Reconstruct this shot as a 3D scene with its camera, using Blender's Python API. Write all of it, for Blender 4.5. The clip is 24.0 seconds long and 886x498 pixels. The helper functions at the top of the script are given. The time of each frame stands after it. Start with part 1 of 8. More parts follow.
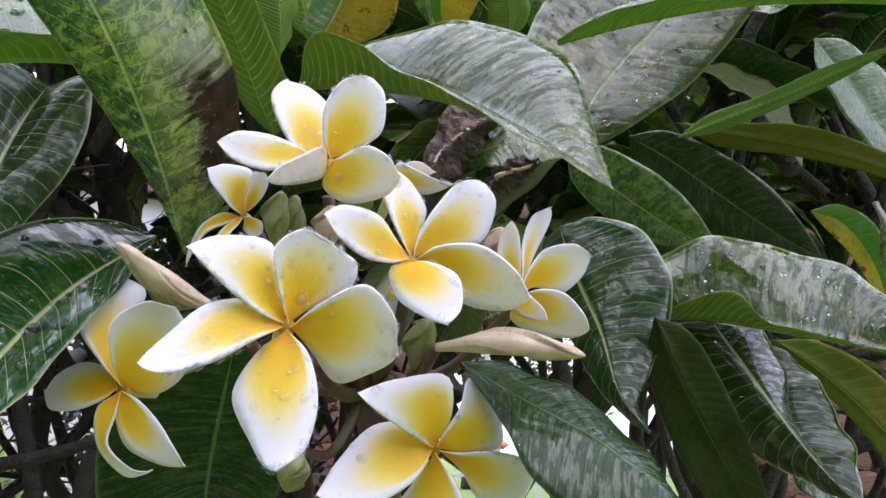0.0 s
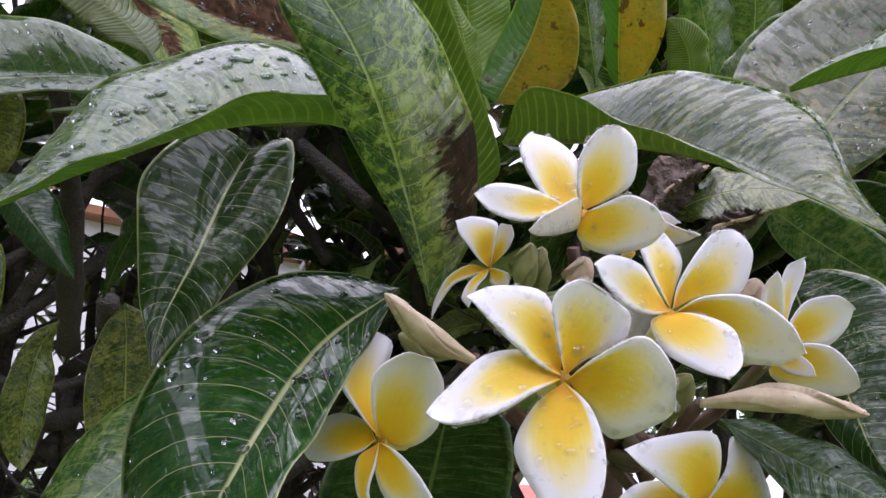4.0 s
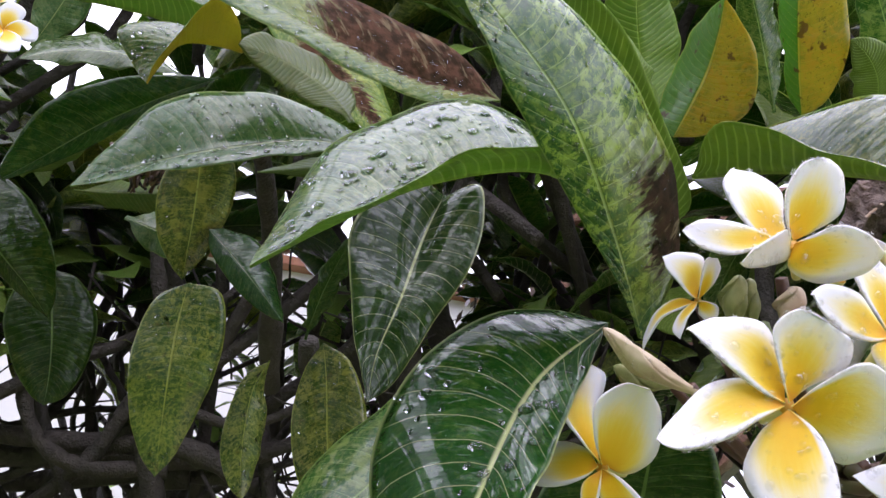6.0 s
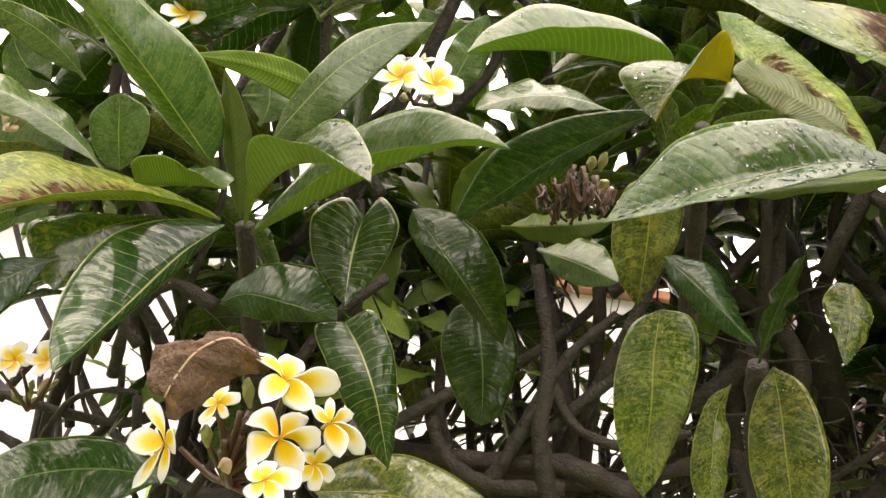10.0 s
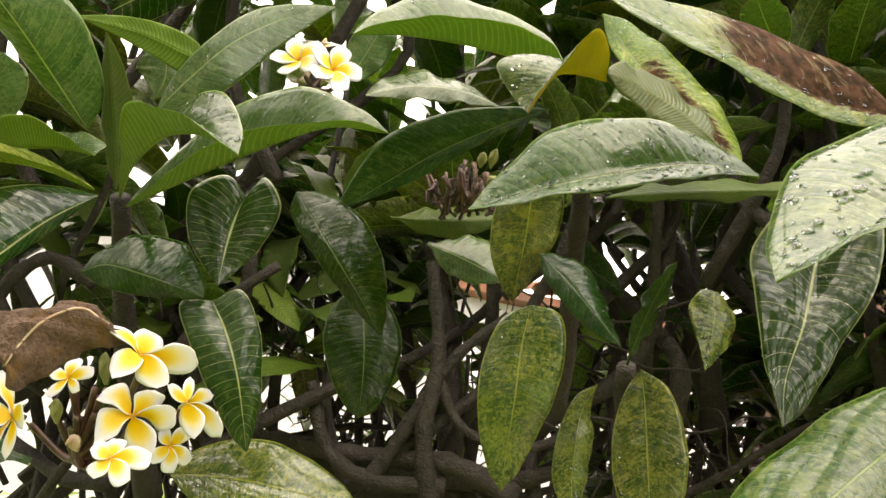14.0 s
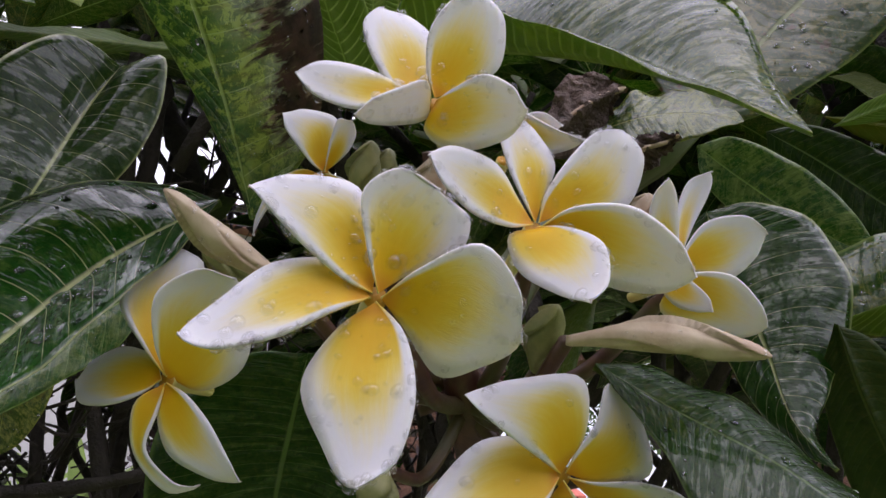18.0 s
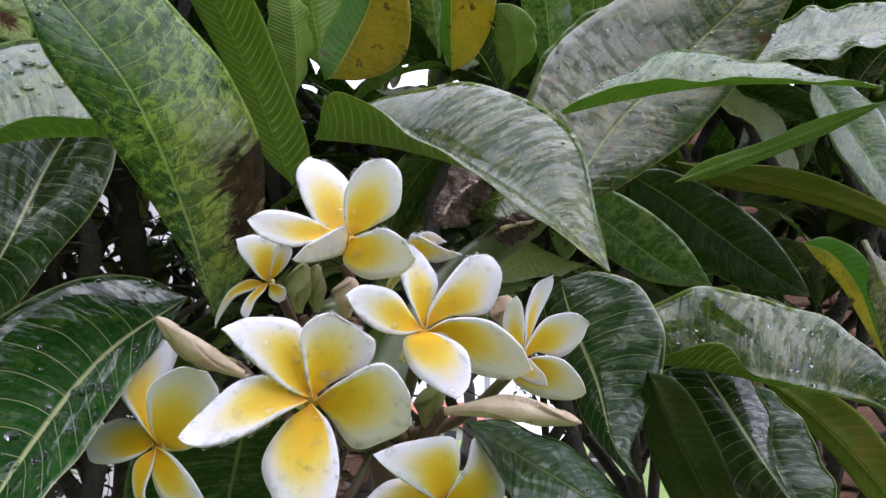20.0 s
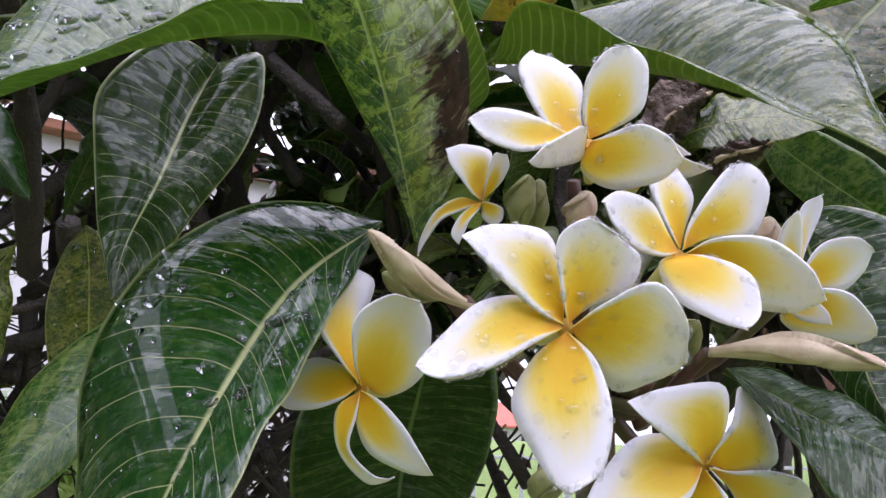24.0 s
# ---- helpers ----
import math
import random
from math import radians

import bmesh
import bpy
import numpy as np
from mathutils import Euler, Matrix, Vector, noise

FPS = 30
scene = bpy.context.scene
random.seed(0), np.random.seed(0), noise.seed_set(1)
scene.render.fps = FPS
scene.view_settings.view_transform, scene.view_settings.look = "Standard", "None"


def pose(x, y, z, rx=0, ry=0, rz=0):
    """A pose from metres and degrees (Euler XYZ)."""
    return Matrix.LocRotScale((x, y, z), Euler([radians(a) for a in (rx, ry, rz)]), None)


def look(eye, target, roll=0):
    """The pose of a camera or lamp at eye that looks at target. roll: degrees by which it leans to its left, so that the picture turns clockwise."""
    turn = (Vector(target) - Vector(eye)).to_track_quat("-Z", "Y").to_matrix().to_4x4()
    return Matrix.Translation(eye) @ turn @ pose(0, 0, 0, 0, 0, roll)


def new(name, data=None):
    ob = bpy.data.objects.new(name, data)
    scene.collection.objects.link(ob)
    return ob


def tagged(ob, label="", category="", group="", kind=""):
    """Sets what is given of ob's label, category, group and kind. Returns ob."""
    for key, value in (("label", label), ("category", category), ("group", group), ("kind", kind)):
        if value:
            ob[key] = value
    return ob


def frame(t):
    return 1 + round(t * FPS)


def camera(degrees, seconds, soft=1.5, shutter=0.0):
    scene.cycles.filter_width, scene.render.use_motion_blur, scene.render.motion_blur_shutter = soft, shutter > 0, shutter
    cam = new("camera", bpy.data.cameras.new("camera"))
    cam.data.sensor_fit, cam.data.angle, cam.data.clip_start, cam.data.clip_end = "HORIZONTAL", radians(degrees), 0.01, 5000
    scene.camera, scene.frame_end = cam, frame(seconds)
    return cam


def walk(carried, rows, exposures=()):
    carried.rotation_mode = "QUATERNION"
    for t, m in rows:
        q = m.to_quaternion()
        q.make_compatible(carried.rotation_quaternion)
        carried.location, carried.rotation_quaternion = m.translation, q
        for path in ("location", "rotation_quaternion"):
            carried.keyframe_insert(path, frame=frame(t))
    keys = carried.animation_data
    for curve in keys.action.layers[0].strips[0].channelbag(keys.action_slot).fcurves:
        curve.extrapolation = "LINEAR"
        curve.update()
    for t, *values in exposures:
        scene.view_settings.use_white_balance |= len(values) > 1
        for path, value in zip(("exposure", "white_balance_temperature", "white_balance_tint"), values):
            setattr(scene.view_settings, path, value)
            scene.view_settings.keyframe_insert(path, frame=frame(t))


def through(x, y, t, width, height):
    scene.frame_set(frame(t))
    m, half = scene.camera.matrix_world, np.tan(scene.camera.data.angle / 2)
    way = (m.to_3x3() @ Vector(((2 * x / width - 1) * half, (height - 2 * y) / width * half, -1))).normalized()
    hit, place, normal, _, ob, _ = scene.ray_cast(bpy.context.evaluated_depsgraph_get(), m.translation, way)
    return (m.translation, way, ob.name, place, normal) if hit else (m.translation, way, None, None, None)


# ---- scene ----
cam = camera(55.9, 24.0)
METRES, EYE, TILT, LEAN, TURN = 0.85, 1.45, 16.0, 0.0, 0.0
ROWS = [
    (0.0, 0.0, 0.0, 0.0, 0.0, 0.0, -0.0),
    (0.5, -0.0155, -0.0006, -0.0022, 0.24, 0.01, -0.18),
    (1.0, -0.0318, -0.0014, -0.0023, 1.06, 0.16, -0.4),
    (1.5, -0.0447, 0.006, -0.0038, 1.4, 0.18, -0.59),
    (3.5, -0.0469, 0.0098, -0.0029, 5.54, 3.29, -0.12),
    (4.0, -0.0476, 0.0006, -0.0026, 7.35, 4.09, -0.05),
    (4.5, -0.0512, -0.0142, 0.0016, 10.08, 4.84, 0.46),
    (5.0, -0.0487, -0.0255, 0.0022, 12.86, 5.56, 1.58),
    (5.5, -0.0567, -0.0247, 0.0004, 15.33, 5.88, 2.09),
    (6.0, -0.0619, -0.0254, -0.0025, 18.22, 6.61, 1.36),
    (6.5, -0.0664, -0.0357, -0.0037, 20.29, 7.21, 1.04),
    (7.0, -0.0788, -0.0486, -0.0052, 22.63, 7.11, 0.92),
    (7.5, -0.0928, -0.0592, -0.0043, 25.08, 7.13, 1.48),
    (8.0, -0.1166, -0.077, 0.0001, 27.43, 7.63, 1.48),
    (8.5, -0.1463, -0.0965, 0.0003, 29.64, 7.5, 1.2),
    (9.0, -0.1648, -0.1119, 0.0033, 32.3, 7.83, 1.24),
    (9.5, -0.1768, -0.1047, 0.0021, 34.65, 8.2, 1.85),
    (10.0, -0.1967, -0.1144, 0.0035, 36.11, 8.6, 1.7),
    (10.5, -0.2281, -0.1274, 0.0042, 38.21, 8.66, 1.19),
    (12.5, -0.2448, -0.1237, 0.0052, 37.53, 9.64, -1.01),
    (13.0, -0.2196, -0.1158, 0.0027, 35.38, 9.72, -1.12),
    (13.5, -0.1953, -0.1009, -0.0026, 33.03, 9.25, -1.02),
    (14.0, -0.1695, -0.0849, -0.0098, 30.43, 8.88, -1.02),
    (14.5, -0.1391, -0.0705, -0.0151, 27.06, 8.63, -1.13),
    (15.0, -0.1052, -0.0471, -0.0292, 23.37, 7.92, -1.42),
    (15.5, -0.0843, -0.0104, -0.0423, 19.9, 6.61, -1.11),
    (16.0, -0.0718, 0.0206, -0.0529, 17.16, 5.7, -1.45),
    (16.5, -0.0524, 0.0381, -0.048, 13.89, 5.08, -1.51),
    (17.0, -0.0428, 0.0467, -0.0445, 10.05, 4.51, -1.73),
    (17.5, -0.0283, 0.0462, -0.0371, 7.54, 4.7, -1.84),
    (18.0, -0.0132, 0.0609, -0.0206, 5.45, 2.97, -1.43),
    (18.5, -0.0144, 0.0821, 0.0032, 2.08, -0.93, -0.18),
    (19.0, -0.0192, 0.0676, 0.0177, 0.16, -1.27, -0.13),
    (19.5, -0.0149, 0.018, 0.0282, -0.16, -1.43, -0.91),
    (21.5, 0.0282, -0.064, 0.0188, 1.47, -0.35, -0.58),
    (22.0, 0.0207, -0.053, 0.0142, 2.2, -0.47, -0.6),
    (22.5, 0.0042, -0.0364, 0.0079, 3.18, -0.72, -0.71),
    (23.0, -0.0237, -0.0208, 0.0094, 3.86, -0.98, -1.08),
    (23.5, -0.0411, 0.0018, 0.0042, 4.75, -1.01, -1.01),
    (24.0, -0.0559, 0.0248, 0.0022, 5.37, -1.3, -0.77),
]
EXPOSURES = [(0.0, 0.86, 6300, 17), (4.0, 0.66, 6500, 21), (6.0, 0.98, 6500, 19), (7.0, 1.42, 6600, 16), (8.0, 1.65, 8100, 24), (9.0, 1.6, 8300, 24), (10.0, 1.62, 9000, 15), (14.0, 1.48, 9300, 8), (15.0, 1.73, 8200, 19), (16.0, 1.58, 7500, 22), (17.0, 0.48, 6800, 18), (18.0, 0.12, 6750, 20), (19.0, 0.56, 6500, 15), (22.0, 0.74, 6400, 17), (24.0, 0.74, 6400, 22)]
walk(cam, [(t, pose(0, 0, EYE, TILT, LEAN, TURN) @ pose(METRES * x, METRES * y, METRES * z, 90 + pitch, roll, yaw)) for t, x, y, z, yaw, pitch, roll in ROWS], EXPOSURES)

# ---- overcast daylight ----
world = bpy.data.worlds.new("overcast")
scene.world = world
world.use_nodes = True
wn = world.node_tree
wn.nodes.clear()
w_out = wn.nodes.new("ShaderNodeOutputWorld")
w_sky = wn.nodes.new("ShaderNodeTexSky")
w_sky.sky_type, w_sky.sun_disc = "NISHITA", False
w_sky.sun_elevation, w_sky.sun_rotation = radians(52), radians(150)
w_b1 = wn.nodes.new("ShaderNodeBackground")
w_b1.inputs["Strength"].default_value = 0.08
wn.links.new(w_sky.outputs["Color"], w_b1.inputs["Color"])
w_b2 = wn.nodes.new("ShaderNodeBackground")
w_tc = wn.nodes.new("ShaderNodeTexCoord")
w_no = wn.nodes.new("ShaderNodeTexNoise")
w_no.inputs["Scale"].default_value = 2.2
w_no.inputs["Detail"].default_value = 4
w_rp = wn.nodes.new("ShaderNodeValToRGB")
w_rp.color_ramp.elements[0].position, w_rp.color_ramp.elements[0].color = 0.3, (0.68, 0.71, 0.88, 1)
w_rp.color_ramp.elements[1].position, w_rp.color_ramp.elements[1].color = 0.7, (0.98, 0.98, 1.12, 1)
wn.links.new(w_tc.outputs["Generated"], w_no.inputs["Vector"])
wn.links.new(w_no.outputs["Fac"], w_rp.inputs["Fac"])
wn.links.new(w_rp.outputs["Color"], w_b2.inputs["Color"])
w_sep = wn.nodes.new("ShaderNodeSeparateXYZ")
wn.links.new(w_tc.outputs["Generated"], w_sep.inputs[0])
w_mr = wn.nodes.new("ShaderNodeMapRange")
w_mr.inputs["From Min"].default_value, w_mr.inputs["From Max"].default_value = 0.0, 1.0
w_mr.inputs["To Min"].default_value, w_mr.inputs["To Max"].default_value = 1.3, 2.7
wn.links.new(w_sep.outputs["Z"], w_mr.inputs["Value"])
wn.links.new(w_mr.outputs["Result"], w_b2.inputs["Strength"])
w_mx = wn.nodes.new("ShaderNodeMixShader")
w_mx.inputs[0].default_value = 0.8
wn.links.new(w_b1.outputs[0], w_mx.inputs[1])
wn.links.new(w_b2.outputs[0], w_mx.inputs[2])
wn.links.new(w_mx.outputs[0], w_out.inputs["Surface"])

sun = new("sun", bpy.data.lights.new("sun", "SUN"))
sun.data.energy, sun.data.angle, sun.data.color = 0.9, radians(70), (1.0, 0.97, 0.92)
sun.matrix_world = look((1.0, -2.6, 6.0), (-0.1, 0.2, 1.5))


# ---- materials ----
class Mat:
    """A small wrapper to write node trees shortly."""

    def __init__(self, name):
        self.m = bpy.data.materials.new(name)
        self.m.use_nodes = True
        self.t = self.m.node_tree
        self.b = self.t.nodes["Principled BSDF"]

    def put(self, sock, val):
        if isinstance(val, bpy.types.NodeSocket):
            self.t.links.new(val, sock)
        elif isinstance(val, (tuple, list)):
            sock.default_value = (*val, 1) if len(val) == 3 and sock.type == "RGBA" else val
        else:
            sock.default_value = val

    def math(self, op, a, b=0.0, c=0.0, clamp=False):
        n = self.t.nodes.new("ShaderNodeMath")
        n.operation, n.use_clamp = op, clamp
        for i, v in enumerate((a, b, c)):
            self.put(n.inputs[i], v)
        return n.outputs[0]

    def step(self, x, lo, hi):
        n = self.t.nodes.new("ShaderNodeMapRange")
        n.interpolation_type = "SMOOTHSTEP"
        self.put(n.inputs[0], x)
        flipped = lo > hi
        n.inputs[1].default_value, n.inputs[2].default_value = min(lo, hi), max(lo, hi)
        n.inputs[3].default_value, n.inputs[4].default_value = (1, 0) if flipped else (0, 1)
        return n.outputs[0]

    def mix(self, f, a, b, mode="MIX"):
        n = self.t.nodes.new("ShaderNodeMix")
        n.data_type, n.blend_type = "RGBA", mode
        self.put(n.inputs[0], f), self.put(n.inputs[6], a), self.put(n.inputs[7], b)
        return n.outputs[2]

    def coord(self, which="Object", scale=(1, 1, 1)):
        n = self.t.nodes.new("ShaderNodeTexCoord")
        mp = self.t.nodes.new("ShaderNodeMapping")
        mp.inputs["Scale"].default_value = scale
        self.t.links.new(n.outputs[which], mp.inputs["Vector"])
        return mp.outputs[0]

    def uv(self):
        n = self.t.nodes.new("ShaderNodeTexCoord")
        s = self.t.nodes.new("ShaderNodeSeparateXYZ")
        self.t.links.new(n.outputs["UV"], s.inputs[0])
        return s.outputs[0], s.outputs[1]

    def noise(self, vec, scale, detail=3.0, rough=0.55, dist=0.0, offset=None):
        n = self.t.nodes.new("ShaderNodeTexNoise")
        if offset is not None:
            add = self.t.nodes.new("ShaderNodeVectorMath")
            self.t.links.new(vec, add.inputs[0]), self.t.links.new(offset, add.inputs[1])
            vec = add.outputs[0]
        self.t.links.new(vec, n.inputs["Vector"])
        for k, v in (("Scale", scale), ("Detail", detail), ("Roughness", rough), ("Distortion", dist)):
            n.inputs[k].default_value = v
        return n.outputs["Fac"]

    def rand(self):
        return self.t.nodes.new("ShaderNodeObjectInfo").outputs["Random"]

    def bump(self, height, strength, distance):
        n = self.t.nodes.new("ShaderNodeBump")
        n.inputs["Strength"].default_value, n.inputs["Distance"].default_value = strength, distance
        self.t.links.new(height, n.inputs["Height"])
        self.t.links.new(n.outputs[0], self.b.inputs["Normal"])

    def set(self, **kw):
        for k, v in kw.items():
            self.put(self.b.inputs[k.replace("_", " ").title().replace("Ior", "IOR")], v)
        return self.m


def leaf_material(name, dark, light, mottle, mottle_amount, vein, rough_lo, rough_hi, burn=None, speck=0.0, veins=22, film=0.35, vein_show=0.5, streak=0.7, through=0.28, glow=None, half=None, matt=0.5, quilt=0.28, soak=0.0, line=0.945, wave=0.5, fleck=0.0, rib_wide=0.042):
    """Leaf skin: mottled colour, pale veins, wet streaks that follow the veins, and light that comes through the blade."""
    k = Mat(name)
    u, v = k.uv()
    a = k.math("ABSOLUTE", k.math("MULTIPLY_ADD", v, 2.0, -1.0))
    rnd = k.rand()
    off = k.math("MULTIPLY", rnd, 37.0)
    xyz = k.coord("Object")
    wob = k.math("MULTIPLY", k.noise(xyz, 35, 1), 0.03)
    ph = k.math("MULTIPLY", k.math("ADD", k.math("SUBTRACT", u, k.math("MULTIPLY", k.math("POWER", a, 1.3), 0.10)), wob), float(veins))
    fr = k.math("MULTIPLY", k.math("ABSOLUTE", k.math("SUBTRACT", k.math("FRACT", ph), 0.5)), 2.0)
    vline = k.math("MULTIPLY", k.step(fr, line, line + 0.045), k.step(a, 1.0, 0.8))
    rib = k.step(k.math("MULTIPLY_ADD", u, rib_wide * 0.45, a), rib_wide, rib_wide * 0.4)
    comb = k.t.nodes.new("ShaderNodeCombineXYZ")
    k.put(comb.inputs[0], k.math("MULTIPLY", ph, 1.5)), k.put(comb.inputs[1], k.math("MULTIPLY", v, 3.8)), k.put(comb.inputs[2], off)
    runs = k.noise(comb.outputs[0], 1.6, 4, 0.64, 0.4)
    wet = k.math("MULTIPLY", k.step(runs, 0.50 - 0.4 * soak, 0.54 - 0.4 * soak), k.step(k.noise(xyz, 22, 2, 0.5, 0.0, off), 0.40 - soak, 0.52 - soak))
    big = k.noise(xyz, 45, 4, 0.6, 0.4, off)
    fine = k.noise(comb.outputs[0], 2.3, 4, 0.65, 0.5)
    col = k.mix(k.step(big, 0.3, 0.7), dark, light)
    spots = k.math("MULTIPLY", k.step(fine, 0.47, 0.68), k.step(k.noise(xyz, 24, 2, 0.5, 0.0, off), 0.35, 0.62))
    col = k.mix(k.math("MULTIPLY", spots, mottle_amount), col, mottle)
    grain = k.noise(xyz, 480, 4, 0.75, 0.6, off)
    patch = k.math("MULTIPLY", k.step(grain, 0.54, 0.62), mottle_amount)
    col = k.mix(k.math("MULTIPLY", patch, 0.8), col, mottle)
    col = k.mix(k.math("MULTIPLY", k.step(grain, 0.44, 0.36), 0.6), col, tuple(c * 0.45 for c in dark))
    blot = k.math("MULTIPLY", k.step(k.noise(xyz, 130, 4, 0.65, 0.5, off), 0.50, 0.60), k.step(k.noise(xyz, 17, 2, 0.5, 0.0, off), 0.45, 0.62))
    col = k.mix(k.math("MULTIPLY", blot, mottle_amount), col, mottle)
    # wet streaks; their darkened colour also stands in for dark surroundings mirrored there
    col = k.mix(k.math("MULTIPLY", wet, streak * 0.6), col, (dark[0] * 0.6, dark[1] * 0.85, dark[2] * 0.4))
    if fleck:
        net = k.math("MULTIPLY", k.step(k.noise(xyz, 240, 6, 0.78, 0.8, off), 0.50, 0.55), k.step(k.noise(xyz, 30, 2, 0.5, 0.0, off), 0.30, 0.55))
        col = k.mix(k.math("MULTIPLY", net, fleck), col, mottle)
    if half:
        col = k.mix(k.step(v, 0.53, 0.47), col, half)
    hue = k.t.nodes.new("ShaderNodeHueSaturation")
    k.put(hue.inputs["Hue"], k.math("MULTIPLY_ADD", rnd, 0.03, 0.485))
    k.put(hue.inputs["Value"], k.math("MULTIPLY_ADD", rnd, 0.35, 0.9))
    k.put(hue.inputs["Color"], col)
    col = hue.outputs[0]
    col = k.mix(k.math("MULTIPLY", vline, vein_show), col, vein)
    col = k.mix(k.math("MULTIPLY", rib, 0.85), col, vein)
    col = k.mix(k.math("MULTIPLY", k.step(a, 0.955, 0.995), 0.6), col, vein)
    rough = k.math("MULTIPLY_ADD", wet, rough_lo - rough_hi, rough_hi)
    sheen = k.math("MULTIPLY_ADD", wet, -0.7 * streak * matt, matt)
    gloss = k.math("MULTIPLY_ADD", wet, -0.85 * film * streak, film)
    shine = sheen
    if speck:
        sp = k.math("MULTIPLY", k.step(k.noise(xyz, 95, 3, 0.6, 0.2, off), 0.62, 0.68), speck)
        col = k.mix(sp, col, (0.06, 0.028, 0.01))
    if burn:
        u0, u1, v0, v1, colour = burn
        n = k.noise(comb.outputs[0], 1.6, 5, 0.65, 0.4)
        uu = k.math("ADD", u, k.math("MULTIPLY_ADD", n, 0.22, -0.11))
        vv = k.math("ADD", v, k.math("MULTIPLY_ADD", n, 0.7, -0.35))
        m = k.math("MULTIPLY", k.math("MULTIPLY", k.step(uu, u0 - 0.03, u0 + 0.03), k.step(uu, u1 + 0.03, u1 - 0.03)),
                   k.math("MULTIPLY", k.step(vv, v0 - 0.06, v0 + 0.06), k.step(vv, v1 + 0.06, v1 - 0.06)))
        ring = k.math("MULTIPLY", k.math("MULTIPLY", k.step(uu, u0 - 0.12, u0), k.step(uu, u1 + 0.16, u1)), k.math("MULTIPLY", k.step(vv, v0 - 0.3, v0), k.step(vv, v1 + 0.3, v1)))
        col = k.mix(k.math("MULTIPLY", ring, 0.3), col, (0.24, 0.24, 0.04))
        dead = k.mix(k.step(k.noise(xyz, 160, 4), 0.35, 0.65), tuple(c * 0.7 for c in colour), tuple(c * 2.4 for c in colour))
        dead = k.mix(k.math("MULTIPLY", k.step(k.noise(comb.outputs[0], 1.3, 4, 0.6, 0.4), 0.55, 0.66), 0.7), dead, (0.20, 0.15, 0.09))
        col = k.mix(k.math("MULTIPLY", m, 0.96), col, dead)
        rough = k.math("MAXIMUM", rough, k.math("MULTIPLY", m, 0.7))
        gloss = k.math("MULTIPLY", k.math("SUBTRACT", 1.0, m), gloss)
        shine = k.math("MULTIPLY", k.math("MULTIPLY_ADD", m, -0.76, 1.0), sheen)
    pillow = k.math("SUBTRACT", 1.0, k.math("POWER", fr, 2.5))
    h = k.math("ADD", k.math("MULTIPLY", pillow, quilt), k.math("MULTIPLY", k.noise(xyz, 420, 3), 0.13))
    h = k.math("ADD", h, k.math("MULTIPLY", k.noise(comb.outputs[0], 1.5, 3, 0.6, 0.6), wave))
    h = k.math("ADD", h, k.math("MULTIPLY", k.noise(xyz, 62, 2, 0.5, 0.0, off), 3.0))
    h = k.math("SUBTRACT", h, k.math("MULTIPLY", rib, 0.9))
    k.bump(h, 0.8, 0.0007)
    k.set(base_color=col, roughness=rough, ior=1.5)
    k.put(k.b.inputs["Coat Weight"], gloss)
    k.put(k.b.inputs["Specular IOR Level"], shine)
    k.b.inputs["Coat Roughness"].default_value = 0.05
    k.b.inputs["Coat IOR"].default_value = 1.65
    if through:
        tl = k.t.nodes.new("ShaderNodeBsdfTranslucent")
        k.put(tl.inputs["Color"], k.mix(1.0, col, (5.0, 5.0, 5.0), "MULTIPLY") if not glow else k.mix(k.math("MULTIPLY", k.math("MAXIMUM", vline, k.step(big, 0.35, 0.65)), 0.65), glow if not half else k.mix(k.step(v, 0.53, 0.47), glow, tuple(c * 3 for c in half)), tuple(c * 0.5 for c in glow)))
        mx = k.t.nodes.new("ShaderNodeMixShader")
        mx.inputs[0].default_value = through
        k.t.links.new(k.b.outputs[0], mx.inputs[1]), k.t.links.new(tl.outputs[0], mx.inputs[2])
        k.t.links.new(mx.outputs[0], k.t.nodes["Material Output"].inputs["Surface"])
    return k.m


